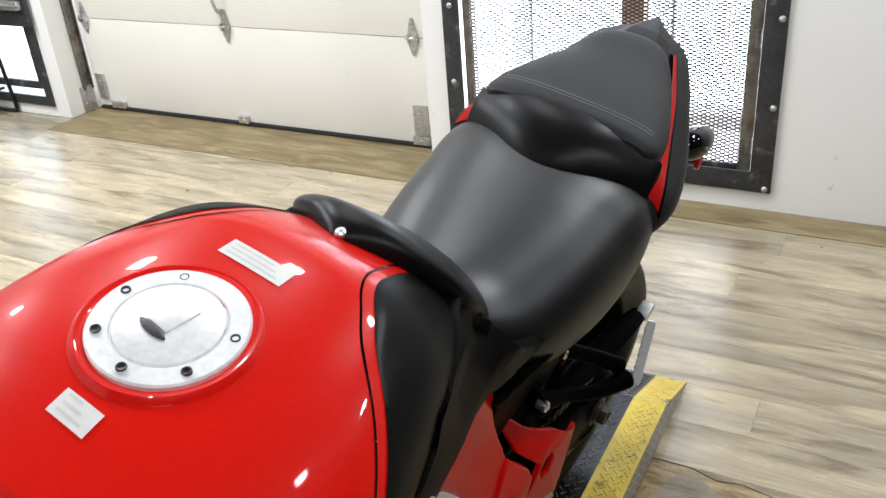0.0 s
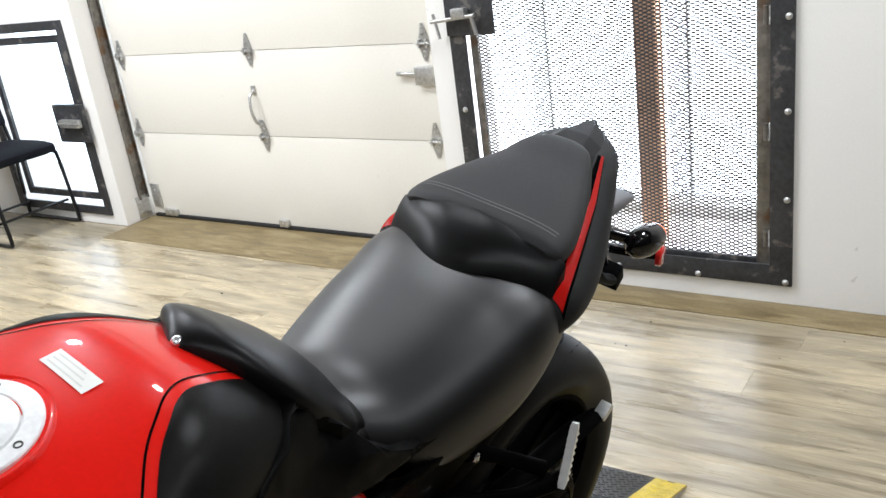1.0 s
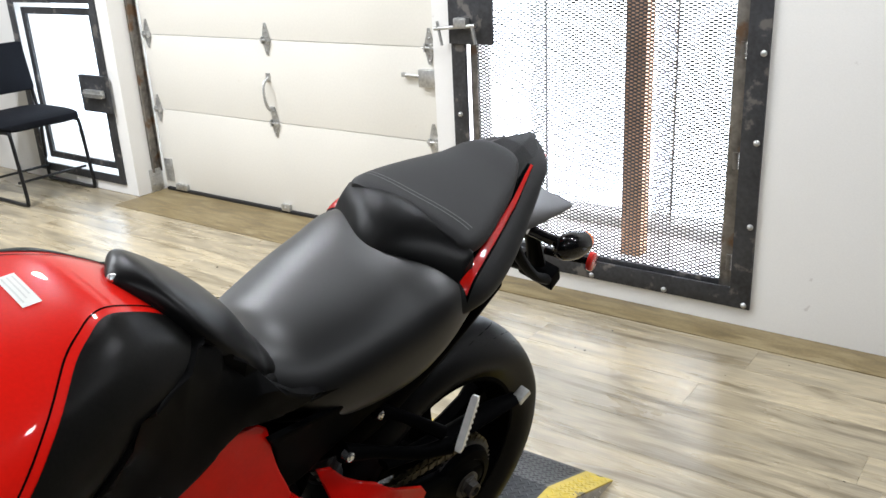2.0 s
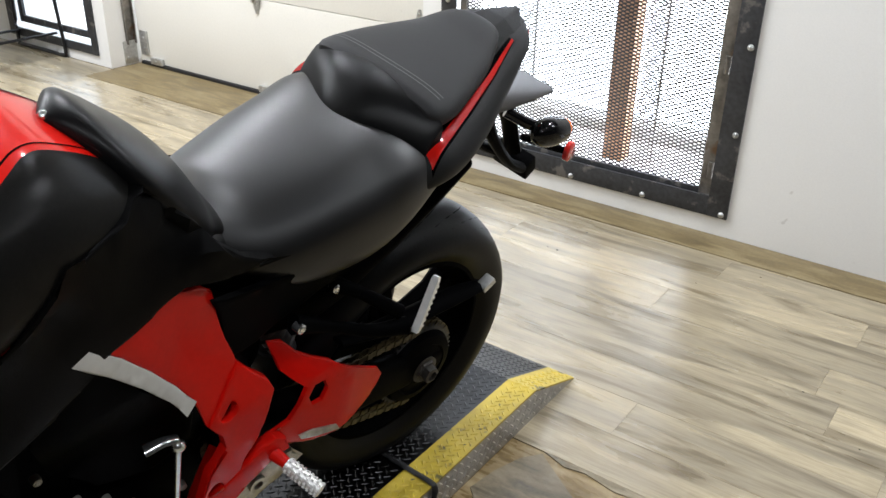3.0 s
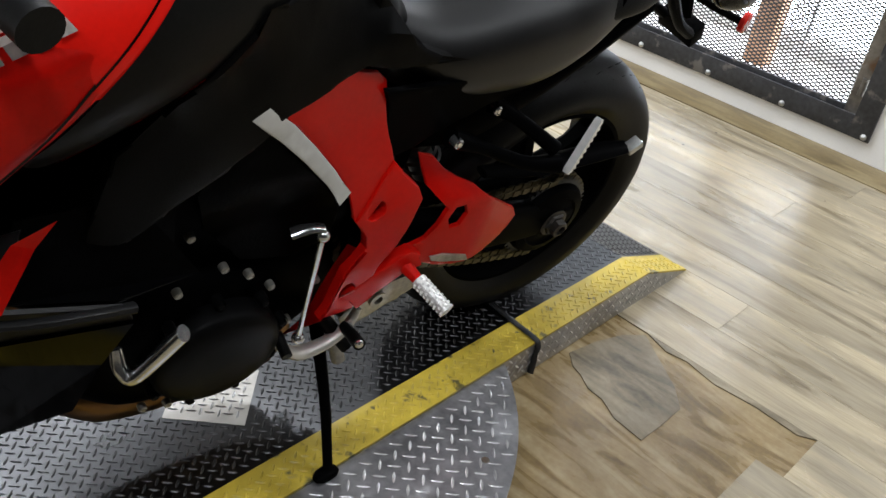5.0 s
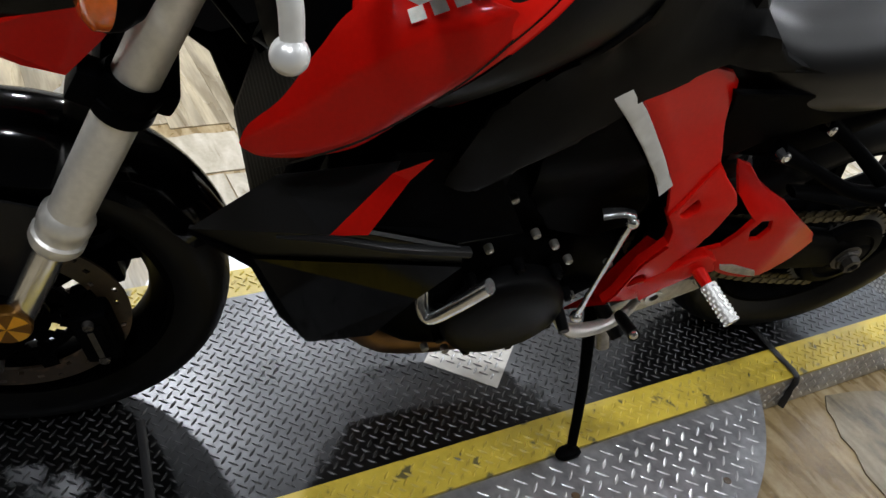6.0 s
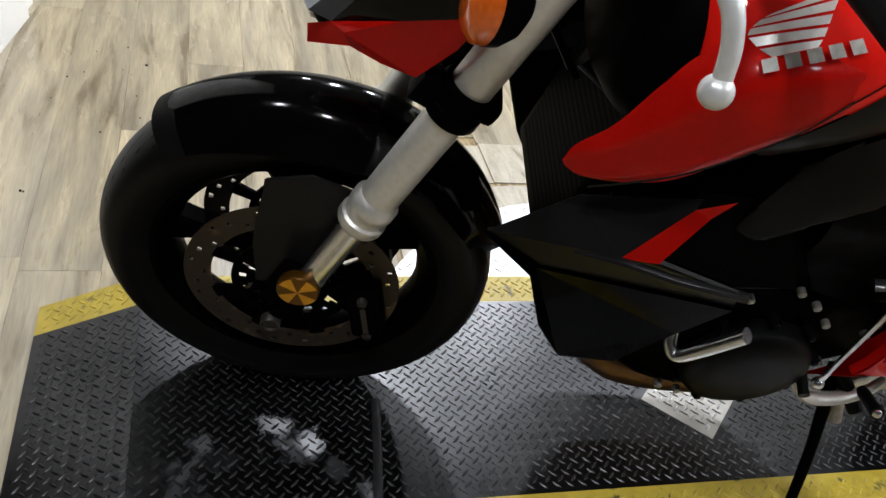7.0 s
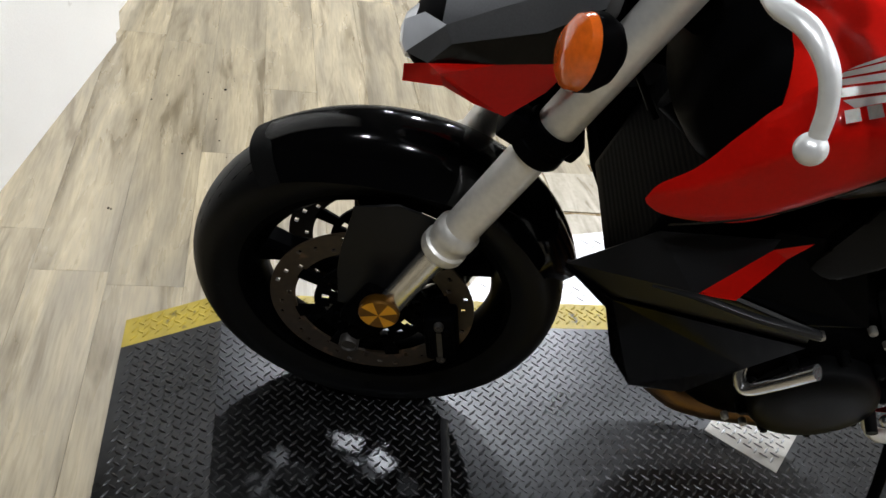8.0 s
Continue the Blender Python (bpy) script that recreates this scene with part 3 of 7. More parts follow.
def hinge_part(x, z, flip=1):
    bm = bmesh.new()
    vs = [bm.verts.new(p) for p in ((x - 0.028, -0.003, z + 0.004), (x - 0.006, -0.003, z + 0.085), (x + 0.006, -0.003, z + 0.085), (x + 0.028, -0.003, z + 0.004), (x + 0.028, -0.003, z - 0.004), (x + 0.006, -0.003, z - 0.075), (x - 0.006, -0.003, z - 0.075), (x - 0.028, -0.003, z - 0.004))]
    f = bm.faces.new(vs)
    g = bmesh.ops.extrude_face_region(bm, geom=[f])
    for v in g["geom"]:
        if isinstance(v, bmesh.types.BMVert):
            v.co.y -= 0.005
    box(bm, (x - 0.022, -0.024, z - 0.018), (x - 0.012, -0.008, z + 0.018), 0.002)
    box(bm, (x + 0.012, -0.024, z - 0.018), (x + 0.022, -0.008, z + 0.018), 0.002)
    rod(bm, (x - 0.03, -0.016, z), (x + 0.03, -0.016, z), 0.007, seg=12)
    for dz in (0.04, 0.065, -0.035, -0.058):
        bolt(bm, (x, -0.008, z + dz), (0, -1, 0), 0.006, 0.004)
    part("hinge", bm, GALV, door)


for x in (-3.215, -2.243, -1.205):
    for z in seams[1:4]:
        hinge_part(x, z)
bm = bmesh.new()
hose(bm, [(-2.262, -0.004, 0.735), (-2.262, -0.035, 0.71), (-2.262, -0.045, 0.645), (-2.255, -0.035, 0.585), (-2.252, -0.004, 0.56)], 0.008, 10)
box(bm, (-2.276, -0.007, 0.715), (-2.248, -0.001, 0.76), 0.002)
box(bm, (-2.268, -0.007, 0.54), (-2.238, -0.001, 0.585), 0.002)
part("lift_handle", bm, GALV, door)
bm = bmesh.new()
box(bm, (-1.26, -0.03, 0.755), (-1.165, -0.001, 0.835), 0.006)
rod(bm, (-1.35, -0.018, 0.805), (-1.17, -0.018, 0.80), 0.008)
box(bm, (-1.36, -0.026, 0.795), (-1.335, -0.010, 0.815), 0.003)
part("slide_lock", bm, GALV, door)
for x0, x1 in ((-2.255, -2.195), (-3.15, -3.05), (-1.24, -1.155)):
    bm = bmesh.new()
    box(bm, (x0, -0.022, 0.018), (x1, -0.001, 0.055), 0.003)
    bolt(bm, ((x0 + x1) / 2, -0.022, 0.036), (0, -1, 0), 0.007)
    part("bottom_bracket", bm, GALV, door)
for x0, x1 in ((-3.24, -3.175), (-1.235, -1.16)):
    bm = bmesh.new()
    box(bm, (x0, -0.010, 0.06), (x1, -0.001, 0.20), 0.003)
    bolt(bm, (x0 + 0.03, -0.010, 0.10), (0, -1, 0), 0.007)
    bolt(bm, (x0 + 0.03, -0.010, 0.16), (0, -1, 0), 0.007)
    part("corner_bracket", bm, GALV, door)
bm = bmesh.new()
box(bm, (-3.284, -0.075, 0.12), (-3.279, -0.012, 2.3), 0.001)
box(bm, (-3.279, -0.075, 0.12), (-3.262, -0.069, 2.3), 0.001)
box(bm, (-3.279, -0.018, 0.12), (-3.266, -0.012, 2.3), 0.001)
part("roller_track", bm, RAWSTEEL, door, "stained steel roller track")
bm = bmesh.new()
box(bm, (-3.284, -0.10, 0.01), (-3.276, -0.01, 0.14), 0.003)
bolt(bm, (-3.276, -0.075, 0.045), (1, 0, 0), 0.009)
bolt(bm, (-3.276, -0.075, 0.10), (1, 0, 0), 0.009)
part("track_foot", bm, GALV, door)


# ---- chair by the small gate ----
def make_chair():
    r = root("chair", pose(-3.70, 2.68, 0), "black fabric chair on a black tubular sled frame", "chair", "chairs by the gate")
    for y in (0.0, 0.44):
        bm = bmesh.new()
        hose(bm, [(-0.50, y, 0.012), (-0.25, y, 0.012), (-0.03, y, 0.012), (0.0, y, 0.04), (-0.015, y, 0.2), (-0.04, y, 0.41), (-0.07, y, 0.435), (-0.20, y, 0.43), (-0.44, y, 0.42)], 0.011, 10, 5)
        part("side_frame", bm, CHAIRTUBE, r)
        bm = bmesh.new()
        hose(bm, [(-0.46, y, 0.012), (-0.50, y, 0.03), (-0.49, y, 0.25), (-0.47, y, 0.42), (-0.49, y, 0.55), (-0.55, y, 0.83)], 0.011, 10, 5)
        part("back_leg", bm, CHAIRTUBE, r)
    for x in (-0.06, -0.47):
        bm = bmesh.new()
        rod(bm, (x, 0, 0.10 if x < -0.3 else 0.14), (x, 0.44, 0.10 if x < -0.3 else 0.14), 0.008, seg=10)
        part("cross_tube", bm, CHAIRTUBE, r)
    bm = bmesh.new()
    loft(bm, [(-0.02, -0.27, 0.20, 0.475, 0.455, 3, 3), (0.0, -0.27, 0.25, 0.50, 0.432, 3.5, 4), (0.22, -0.27, 0.265, 0.505, 0.43, 3.5, 4), (0.44, -0.27, 0.25, 0.50, 0.432, 3.5, 4), (0.46, -0.27, 0.20, 0.475, 0.455, 3, 3)], 16, 28)
    part("seat", bm, FABRIC, r)
    bm = bmesh.new()
    box(bm, (-0.03, -0.005, -0.15), (0.03, 0.445, 0.15), 0.02, pose(-0.515, 0, 0.735, 0, -10, 0))
    part("backrest", bm, FABRIC, r)
    return r


chair = make_chair()
copy_thing(chair, pose(-3.98, 2.05, 0, 0, 0, -8))

bm = bmesh.new()
box(bm, (1.062, 2.494, 0.0), (1.9, 2.86, 0.07), 0.004)
thing("marble_plinth", bm, PAPER, "low white marbled plinth standing on the vinyl floor", "plinth")

# ---- display platform and turntable ----
PH, PX, STRIPE = 0.085, 0.317, 0.08
PY0, PY1, PY2, PY3 = -0.445, -0.255, 1.805, 2.02


def deck_z(y):
    if y < PY1:
        return 0.006 + (PH - 0.006) * max(0, (y - PY0) / (PY1 - PY0))
    if y > PY2:
        return 0.006 + (PH - 0.006) * max(0, (PY3 - y) / (PY3 - PY2))
    return PH


def slanted_plate(bm, x0, x1, y0, y1, t=0.005):
    q = [bm.verts.new((x, y, z)) for x, y, z in ((x0, y0, deck_z(y0)), (x1, y0, deck_z(y0)), (x1, y1, deck_z(y1)), (x0, y1, deck_z(y1)))]
    f = bm.faces.new(q)
    g = bmesh.ops.extrude_face_region(bm, geom=[f])
    for v in g["geom"]:
        if isinstance(v, bmesh.types.BMVert):
            v.co.z -= t


def lugs(bm, inside, u0, u1, v0, v1, place, pitch=0.0165, length=0.0205, width=0.0056, height=0.0019):
    """Raised lens-shaped lugs, alternately at right angles."""
    reach = int((u1 - u0 + v1 - v0) * 0.7072 / pitch) + 2
    for i in range(-reach, reach):
        for j in range(-reach, reach):
            u, v = (u0 + u1) / 2 + (i - j) * pitch * 0.7071, (v0 + v1) / 2 + (i + j) * pitch * 0.7071
            if not (u0 < u < u1 and v0 < v < v1 and inside(u, v)):
                continue
            a = radians(45 if (i + j) % 2 else -45)
            d, e = Vector((math.cos(a), math.sin(a))), Vector((-math.sin(a), math.cos(a)))
            ring = []
            for k, (s, w) in enumerate(((-0.5, 0), (-0.25, 0.8), (0, 1), (0.25, 0.8), (0.5, 0), (0.25, -0.8), (0, -1), (-0.25, -0.8))):
                q = Vector((u, v)) + d * s * length + e * w * width / 2
                ring.append(bm.verts.new(place(q.x, q.y, 0.0001)))
            top = [bm.verts.new(place(u + d.x * s * length + e.x * w * width / 2, v + d.y * s * length + e.y * w * width / 2, height)) for s, w in ((-0.32, 0), (0, 0.16), (0.32, 0), (0, -0.16))]
            bm.faces.new(top)
            for a_, b_, c_ in ((0, 1, 0), (1, 2, 1), (2, 3, 1), (3, 4, 2), (4, 5, 2), (5, 6, 3), (6, 7, 3), (7, 0, 0)):
                bm.faces.new((ring[a_], ring[b_], top[c_]))
            for a_, b_, c_ in ((1, 0, 1), (3, 1, 2), (5, 2, 3), (7, 3, 0)):
                bm.faces.new((ring[a_], top[c_], top[b_]))


platform = root("display_platform", pose(0, 0, 0), "black diamond-plate motorcycle platform with worn yellow edges", "platform")
XI = PX - STRIPE
for n, (ya, yb) in (("deck_plate", (PY1, 1.378)), ("deck_plate", (1.382, PY2)), ("ramp_plate", (PY2, PY3)), ("ramp_plate", (PY0, PY1))):
    bm = bmesh.new()
    slanted_plate(bm, -XI, XI, ya, yb)
    part(n, bm, PLATE, platform, smooth=0)
for x0, x1 in ((-PX, -XI), (XI, PX)):
    for ya, yb in ((PY1, 1.378), (1.382, PY2), (PY2, PY3), (PY0, PY1)):
        bm = bmesh.new()
        slanted_plate(bm, x0, x1, ya, yb)
        part("yellow_edge", bm, YELLOW, platform, "worn yellow painted edge", smooth=0)
for sgn in (1, -1):
    bm = bmesh.new()
    pts = [(PY0, 0.0), (PY3, 0.0), (PY3, 0.002), (PY2, PH - 0.0055), (PY1, PH - 0.0055), (PY0, 0.002)]
    vs = [bm.verts.new((sgn * (PX - 0.001), y, z)) for y, z in pts]
    f = bm.faces.new(vs)
    g = bmesh.ops.extrude_face_region(bm, geom=[f])
    for v in g["geom"]:
        if isinstance(v, bmesh.types.BMVert):
            v.co.x -= sgn * 0.005
    part("side_plate", bm, ALUPLATE, platform, "bare metal diamond-plate side", smooth=0)
    bm = bmesh.new()
    lugs(bm, lambda u, v: v < deck_z(u) - 0.014 and v > 0.008, PY0, PY3, -0.004, PH, lambda u, v, h: (sgn * (PX - 0.001 + h), u, v), 0.0190, 0.0225, 0.0058)
    tagged(part("side_tread", bm, ALULUG, platform, smooth=0), kind="stuff")
bm = bmesh.new()
lugs(bm, lambda u, v: abs(u) < XI - 0.008 and abs(v - 1.38) > 0.012 and abs(u - 0.043) + abs(v - 0.762) > 0.112, -PX, PX, PY0 + 0.01, PY3 - 0.005, lambda u, v, h: (u, v, deck_z(v) + h))
tagged(part("deck_tread", bm, LUG, platform, smooth=0), kind="stuff")
bm = bmesh.new()
lugs(bm, lambda u, v: XI + 0.012 < abs(u) < PX - 0.012 and abs(v - 1.38) > 0.012, -PX, PX, PY0 + 0.01, PY3 - 0.005, lambda u, v, h: (u, v, deck_z(v) + h))
tagged(part("edge_tread", bm, YELLUG, platform, smooth=0), kind="stuff")

# paler diamond set into the deck
DC, DH = Vector((0.043, 0.762)), 0.103
bm = bmesh.new()
top = bm.faces.new([bm.verts.new((DC.x + dx * DH, DC.y + dy * DH, PH + 0.0008)) for dx, dy in ((1, 0), (0, 1), (-1, 0), (0, -1))])
g = bmesh.ops.extrude_face_region(bm, geom=[top])
for v in g["geom"]:
    if isinstance(v, bmesh.types.BMVert):
        v.co.z -= 0.004
part("pale_diamond", bm, PALEALU, platform, "pale treaded diamond in the deck", smooth=0)
bm = bmesh.new()
lugs(bm, lambda u, v: abs(u - DC.x) + abs(v - DC.y) < DH - 0.012, -PX, PX, PY0 + 0.01, PY3 - 0.005, lambda u, v, h: (u, v, PH + 0.0008 + h))
tagged(part("diamond_tread", bm, ALULUG, platform, smooth=0), kind="stuff")

turn = root("turntable", pose(0, 0.75, 0), "round bare aluminium diamond-plate turntable under the platform", "turntable")
TR, TZ = 0.612, 0.079
for sgn in (1, -1):
    bm = bmesh.new()
    ys = [-math.sqrt(TR * TR - (PX + 0.0015) ** 2) + i * 2 * math.sqrt(TR * TR - (PX + 0.0015) ** 2) / 60 for i in range(61)]
    ring = [bm.verts.new((sgn * math.sqrt(max((PX + 0.0015) ** 2, TR * TR - y * y)), y, TZ)) for y in ys]
    f = bm.faces.new(ring)
    g = bmesh.ops.extrude_face_region(bm, geom=[f])
    for v in g["geom"]:
        if isinstance(v, bmesh.types.BMVert):
            v.co.z -= 0.007
    part("turntable_plate", bm, ALUPLATE, turn, smooth=30)
    bm = bmesh.new()
    lugs(bm, lambda u, v: PX + 0.014 < sgn * u and math.hypot(u, v) < TR - 0.014, -TR, TR, -TR, TR, lambda u, v, h: (u, v, TZ + h), 0.0255, 0.0265, 0.0058, 0.0014)
    tagged(part("turntable_tread", bm, ALULUG, turn, smooth=0), kind="stuff")
bm = bmesh.new()
lathe(bm, [(0.30, 0.0), (0.30, TZ - 0.012)], (0, 0, 0), (0, 0, 1), 64)
part("bearing_drum", bm, RAWSTEEL, turn)
for x, y in ((0.40, 0.02), (0.47, 0.30), (0.52, -0.18), (0.36, -0.42)):
    bm = bmesh.new()
    lathe(bm, [(0.0001, 0.002), (0.006, 0.002), (0.008, 0.0)], (x, y, TZ), (0, 0, 1), 14)
    part("screw", bm, RAWSTEEL, turn)

for ys in ((1.40, 1.392, 1.382, 1.378, 1.377, 1.374, 1.37), (0.150, 0.134, 0.120, 0.113, 0.112, 0.11, 0.108)):
    bm = bmesh.new()
    hose(bm, [(x, y, z) for (x, z), y in zip(((0.02, PH + 0.003), (0.15, PH + 0.003), (0.26, PH + 0.003), (0.310, PH + 0.003), (0.3215, PH - 0.006), (0.322, 0.045), (0.323, 0.004)), ys)], 0.0075, 8, 6, flat=0.45)
    thing("tie_strap", bm, STRAPMAT, "thin black strap lying over the platform edge", "strap", "straps over the platform")
# ---- motorcycle ----
LEAN, HEADING = 13.0, -8.24
BIKE_M = pose(0, 0, 0, 0, 0, HEADING) @ pose(-0.10, 0.012, PH, 0, LEAN, 0)
bike = root("motorcycle", BIKE_M, "red and black naked motorcycle leaning on its side stand", "motorcycle")
RAKE, STEER = 24.0, -5.0
HEAD = Vector((0, 0.023, 0.304))
STEM = Vector((0, math.sin(radians(RAKE)), math.cos(radians(RAKE))))
STEER_M = Matrix.Translation(HEAD) @ Matrix.Rotation(radians(STEER), 4, STEM) @ Matrix.Translation(-HEAD)
FC, RC = Vector((0, -0.018, 0.299)), Vector((-0.013, 1.389, 0.318))


def skewed(bm):
    """The upper bodywork sits slightly askew on the frame."""
    for v in bm.verts:
        v.co.x += 0.045 - 0.07 * (v.co.y - 0.512) - 0.08 * max(0, v.co.y - 1.44)
        v.co.z += 0.014 * (1 - min(1, max(0, (v.co.y - 0.75) / 0.40)))
    return bm


def steered(bm):
    bmesh.ops.transform(bm, matrix=STEER_M, verts=bm.verts)
    return bm


def tyre_bm(c, R, w, rim_r):
    bm = bmesh.new()
    prof = []
    for i in range(17):
        u = -1 + i / 8
        prof.append((R - 0.34 * w * (1 - math.sqrt(max(0, 1 - (u * 0.96) ** 2))), u * w / 2))
    side = R - 0.34 * w * (1 - math.sqrt(1 - 0.96**2))
    prof = [(rim_r - 0.004, -w * 0.36), (rim_r + 0.012, -w * 0.43), (side - 0.025, -w * 0.495)] + prof + [(side - 0.025, w * 0.495), (rim_r + 0.012, w * 0.43), (rim_r - 0.004, w * 0.36)]
    lathe(bm, prof, c, (1, 0, 0), 96)
    return bm


def groove_bm(c, R, w, n, seed):
    """Dark sipes let into the tread, slanting back from the crown."""
    bm = bmesh.new()
    for k in range(n):
        for s in (1, -1):
            a0 = 2 * math.pi * (k + (0.5 if s < 0 else 0)) / n
            ring = []
            for j in range(6):
                u = s * (0.14 + 0.13 * j)
                a = a0 + 0.05 * j + 0.012 * j * j
                r = R - 0.34 * w * (1 - math.sqrt(max(0, 1 - (u * 0.96) ** 2))) + 0.0004
                half = 0.0034 * (1 - abs(j - 2.5) / 4)
                ring.append([bm.verts.new((c.x + u * w / 2, c.y + r * math.cos(a + d / R), c.z + r * math.sin(a + d / R))) for d in (-half, half)])
            for p, q in zip(ring, ring[1:]):
                bm.faces.new((p[0], p[1], q[1], q[0]))
    return bm


def rim_bm(c, rim_r, w):
    bm = bmesh.new()
    lathe(bm, [(rim_r, -w / 2), (rim_r + 0.006, -w / 2 + 0.004), (rim_r - 0.012, -w / 2 + 0.010), (rim_r - 0.022, -w * 0.2), (rim_r - 0.022, w * 0.2), (rim_r - 0.012, w / 2 - 0.010), (rim_r + 0.006, w / 2 - 0.004), (rim_r, w / 2), (rim_r - 0.008, w / 2), (rim_r - 0.030, w * 0.22), (rim_r - 0.034, 0), (rim_r - 0.030, -w * 0.22), (rim_r - 0.008, -w / 2), (rim_r, -w / 2)], c, (1, 0, 0), 72)
    return bm


def hub_bm(c, hub_w):
    bm = bmesh.new()
    lathe(bm, [(0.018, -hub_w / 2), (0.042, -hub_w / 2), (0.048, -hub_w * 0.3), (0.05, 0), (0.048, hub_w * 0.3), (0.042, hub_w / 2), (0.018, hub_w / 2)], c, (1, 0, 0), 40)
    return bm


def spoke_bm(c, rim_r, k, spokes, twist):
    bm = bmesh.new()
    a = 2 * math.pi * k / spokes + 0.3
    p0 = Vector((c.x, c.y + 0.04 * math.cos(a), c.z + 0.04 * math.sin(a)))
    b = a + twist
    rr = rim_r - 0.026
    p1 = Vector((c.x, c.y + rr * math.cos(b), c.z + rr * math.sin(b)))
    side = Vector((1, 0, 0)).cross((p1 - p0).normalized())
    rings = []
    for f, wd, th in ((0, 0.026, 0.026), (0.3, 0.019, 0.022), (0.7, 0.016, 0.02), (1.0, 0.028, 0.026)):
        p = p0.lerp(p1, f)
        rings.append([bm.verts.new(p + side * wd * s + Vector((th * t, 0, 0))) for s, t in ((-1, -0.6), (-0.6, -1), (0.6, -1), (1, -0.6), (1, 0.6), (0.6, 1), (-0.6, 1), (-1, 0.6))])
    for p, q in zip(rings, rings[1:]):
        for i in range(8):
            bm.faces.new((p[i], p[(i + 1) % 8], q[(i + 1) % 8], q[i]))
    return bm


def disc_bm(c, x, r_in, r_out, holes):
    """A drilled brake disc: a ring with real holes, on a spider."""
    bm = bmesh.new()
    n = holes * 3
    rr = [r_in + (r_out - r_in) * i / 6 for i in range(7)]
    grid = [[[bm.verts.new((x + s * 0.0022, c.y + r * math.cos(2 * math.pi * k / n), c.z + r * math.sin(2 * math.pi * k / n))) for k in range(n)] for r in rr] for s in (-1, 1)]
    for i in range(6):
        for k in range(n):
            hole = (k % 3 == 0 and i == (1, 3, 4)[(k // 3) % 3])
            for s in (0, 1):
                a, b, c_, d = grid[s][i][k], grid[s][i][(k + 1) % n], grid[s][i + 1][(k + 1) % n], grid[s][i + 1][k]
                if not hole:
                    bm.faces.new((a, b, c_, d))
            if hole:
                ring0 = [grid[0][i][k], grid[0][i][(k + 1) % n], grid[0][i + 1][(k + 1) % n], grid[0][i + 1][k]]
                ring1 = [grid[1][i][k], grid[1][i][(k + 1) % n], grid[1][i + 1][(k + 1) % n], grid[1][i + 1][k]]
                for j in range(4):
                    bm.faces.new((ring0[j], ring0[(j + 1) % 4], ring1[(j + 1) % 4], ring1[j]))
    for i in (0, 6):
        for k in range(n):
            bm.faces.new((grid[0][i][k], grid[0][i][(k + 1) % n], grid[1][i][(k + 1) % n], grid[1][i][k]))
    return bm


def spider_bm(c, x, r_hub, r_out, arms):
    """One cut plate: a hub ring whose arms fork out to the disc's buttons."""
    bm = bmesh.new()
    n, rows = arms * 8, 8
    rr = [r_hub * 0.6 + (r_out + 0.004 - r_hub * 0.6) * i / rows for i in range(rows + 1)]
    grid = [[[bm.verts.new((x + s * 0.003, c.y + r * math.cos(2 * math.pi * k / n), c.z + r * math.sin(2 * math.pi * k / n))) for k in range(n)] for r in rr] for s in (-1, 1)]
    solid = set()
    for i in range(rows):
        for k in range(n):
            d = min(k % 8, 7 - k % 8)
            keep = i < 2 or (i < 5 and d >= 5 - i - 2) or (i >= 5 and d >= 3) or i == 4 and d >= 2
            if i in (2, 3):
                keep = d in ((0, 1) if i == 2 else (1, 2))
            if keep:
                solid.add((i, k))
    for i, k in solid:
        for s in (0, 1):
            bm.faces.new((grid[s][i][k], grid[s][i][(k + 1) % n], grid[s][i + 1][(k + 1) % n], grid[s][i + 1][k]))
        for di, dk, e in ((-1, 0, ((i, k), (i, k + 1))), (1, 0, ((i + 1, k), (i + 1, k + 1))), (0, -1, ((i, k), (i + 1, k))), (0, 1, ((i, k + 1), (i + 1, k + 1)))):
            if (i + di, (k + dk) % n) not in solid:
                (a, b), (p, q) = e
                bm.faces.new((grid[0][a][b % n], grid[0][p][q % n], grid[1][p][q % n], grid[1][a][b % n]))
    for v in [v for v in bm.verts if not v.link_faces]:
        bm.verts.remove(v)
    return bm


# front wheel
fw = part("front_wheel", steered(rim_bm(FC, 0.218, 0.094)), BLACKMATT, bike, "black cast front wheel")
part("hub", steered(hub_bm(FC, 0.11)), BLACKMATT, fw)
for k in range(5):
    part("spoke", steered(spoke_bm(FC, 0.218, k, 5, 0.18)), BLACKMATT, fw)
part("tyre", steered(tyre_bm(FC, 0.2995, 0.12, 0.218)), RUBBER, fw)
part("tread_groove", steered(groove_bm(FC, 0.2995, 0.12, 26, 1)), BLACKMATT, fw, smooth=0)
for x in (0.066, -0.066):
    part("brake_disc", steered(disc_bm(FC, x, 0.122, 0.162, 36)), DISC, fw, "drilled brake disc with rusty tint", smooth=0)
    part("disc_carrier", steered(spider_bm(FC, x, 0.058, 0.122, 8)), BLACKMATT, fw)

# forks
RAKE2 = 21.6
FD = Vector((0, math.sin(radians(RAKE2)), math.cos(radians(RAKE2))))


def fork_point(s, x, up, fore=0.0):
    return FC + Vector((x, 0.007, 0)) + FD * up + Vector((0, -math.cos(radians(RAKE2)), math.sin(radians(RAKE2)))) * fore


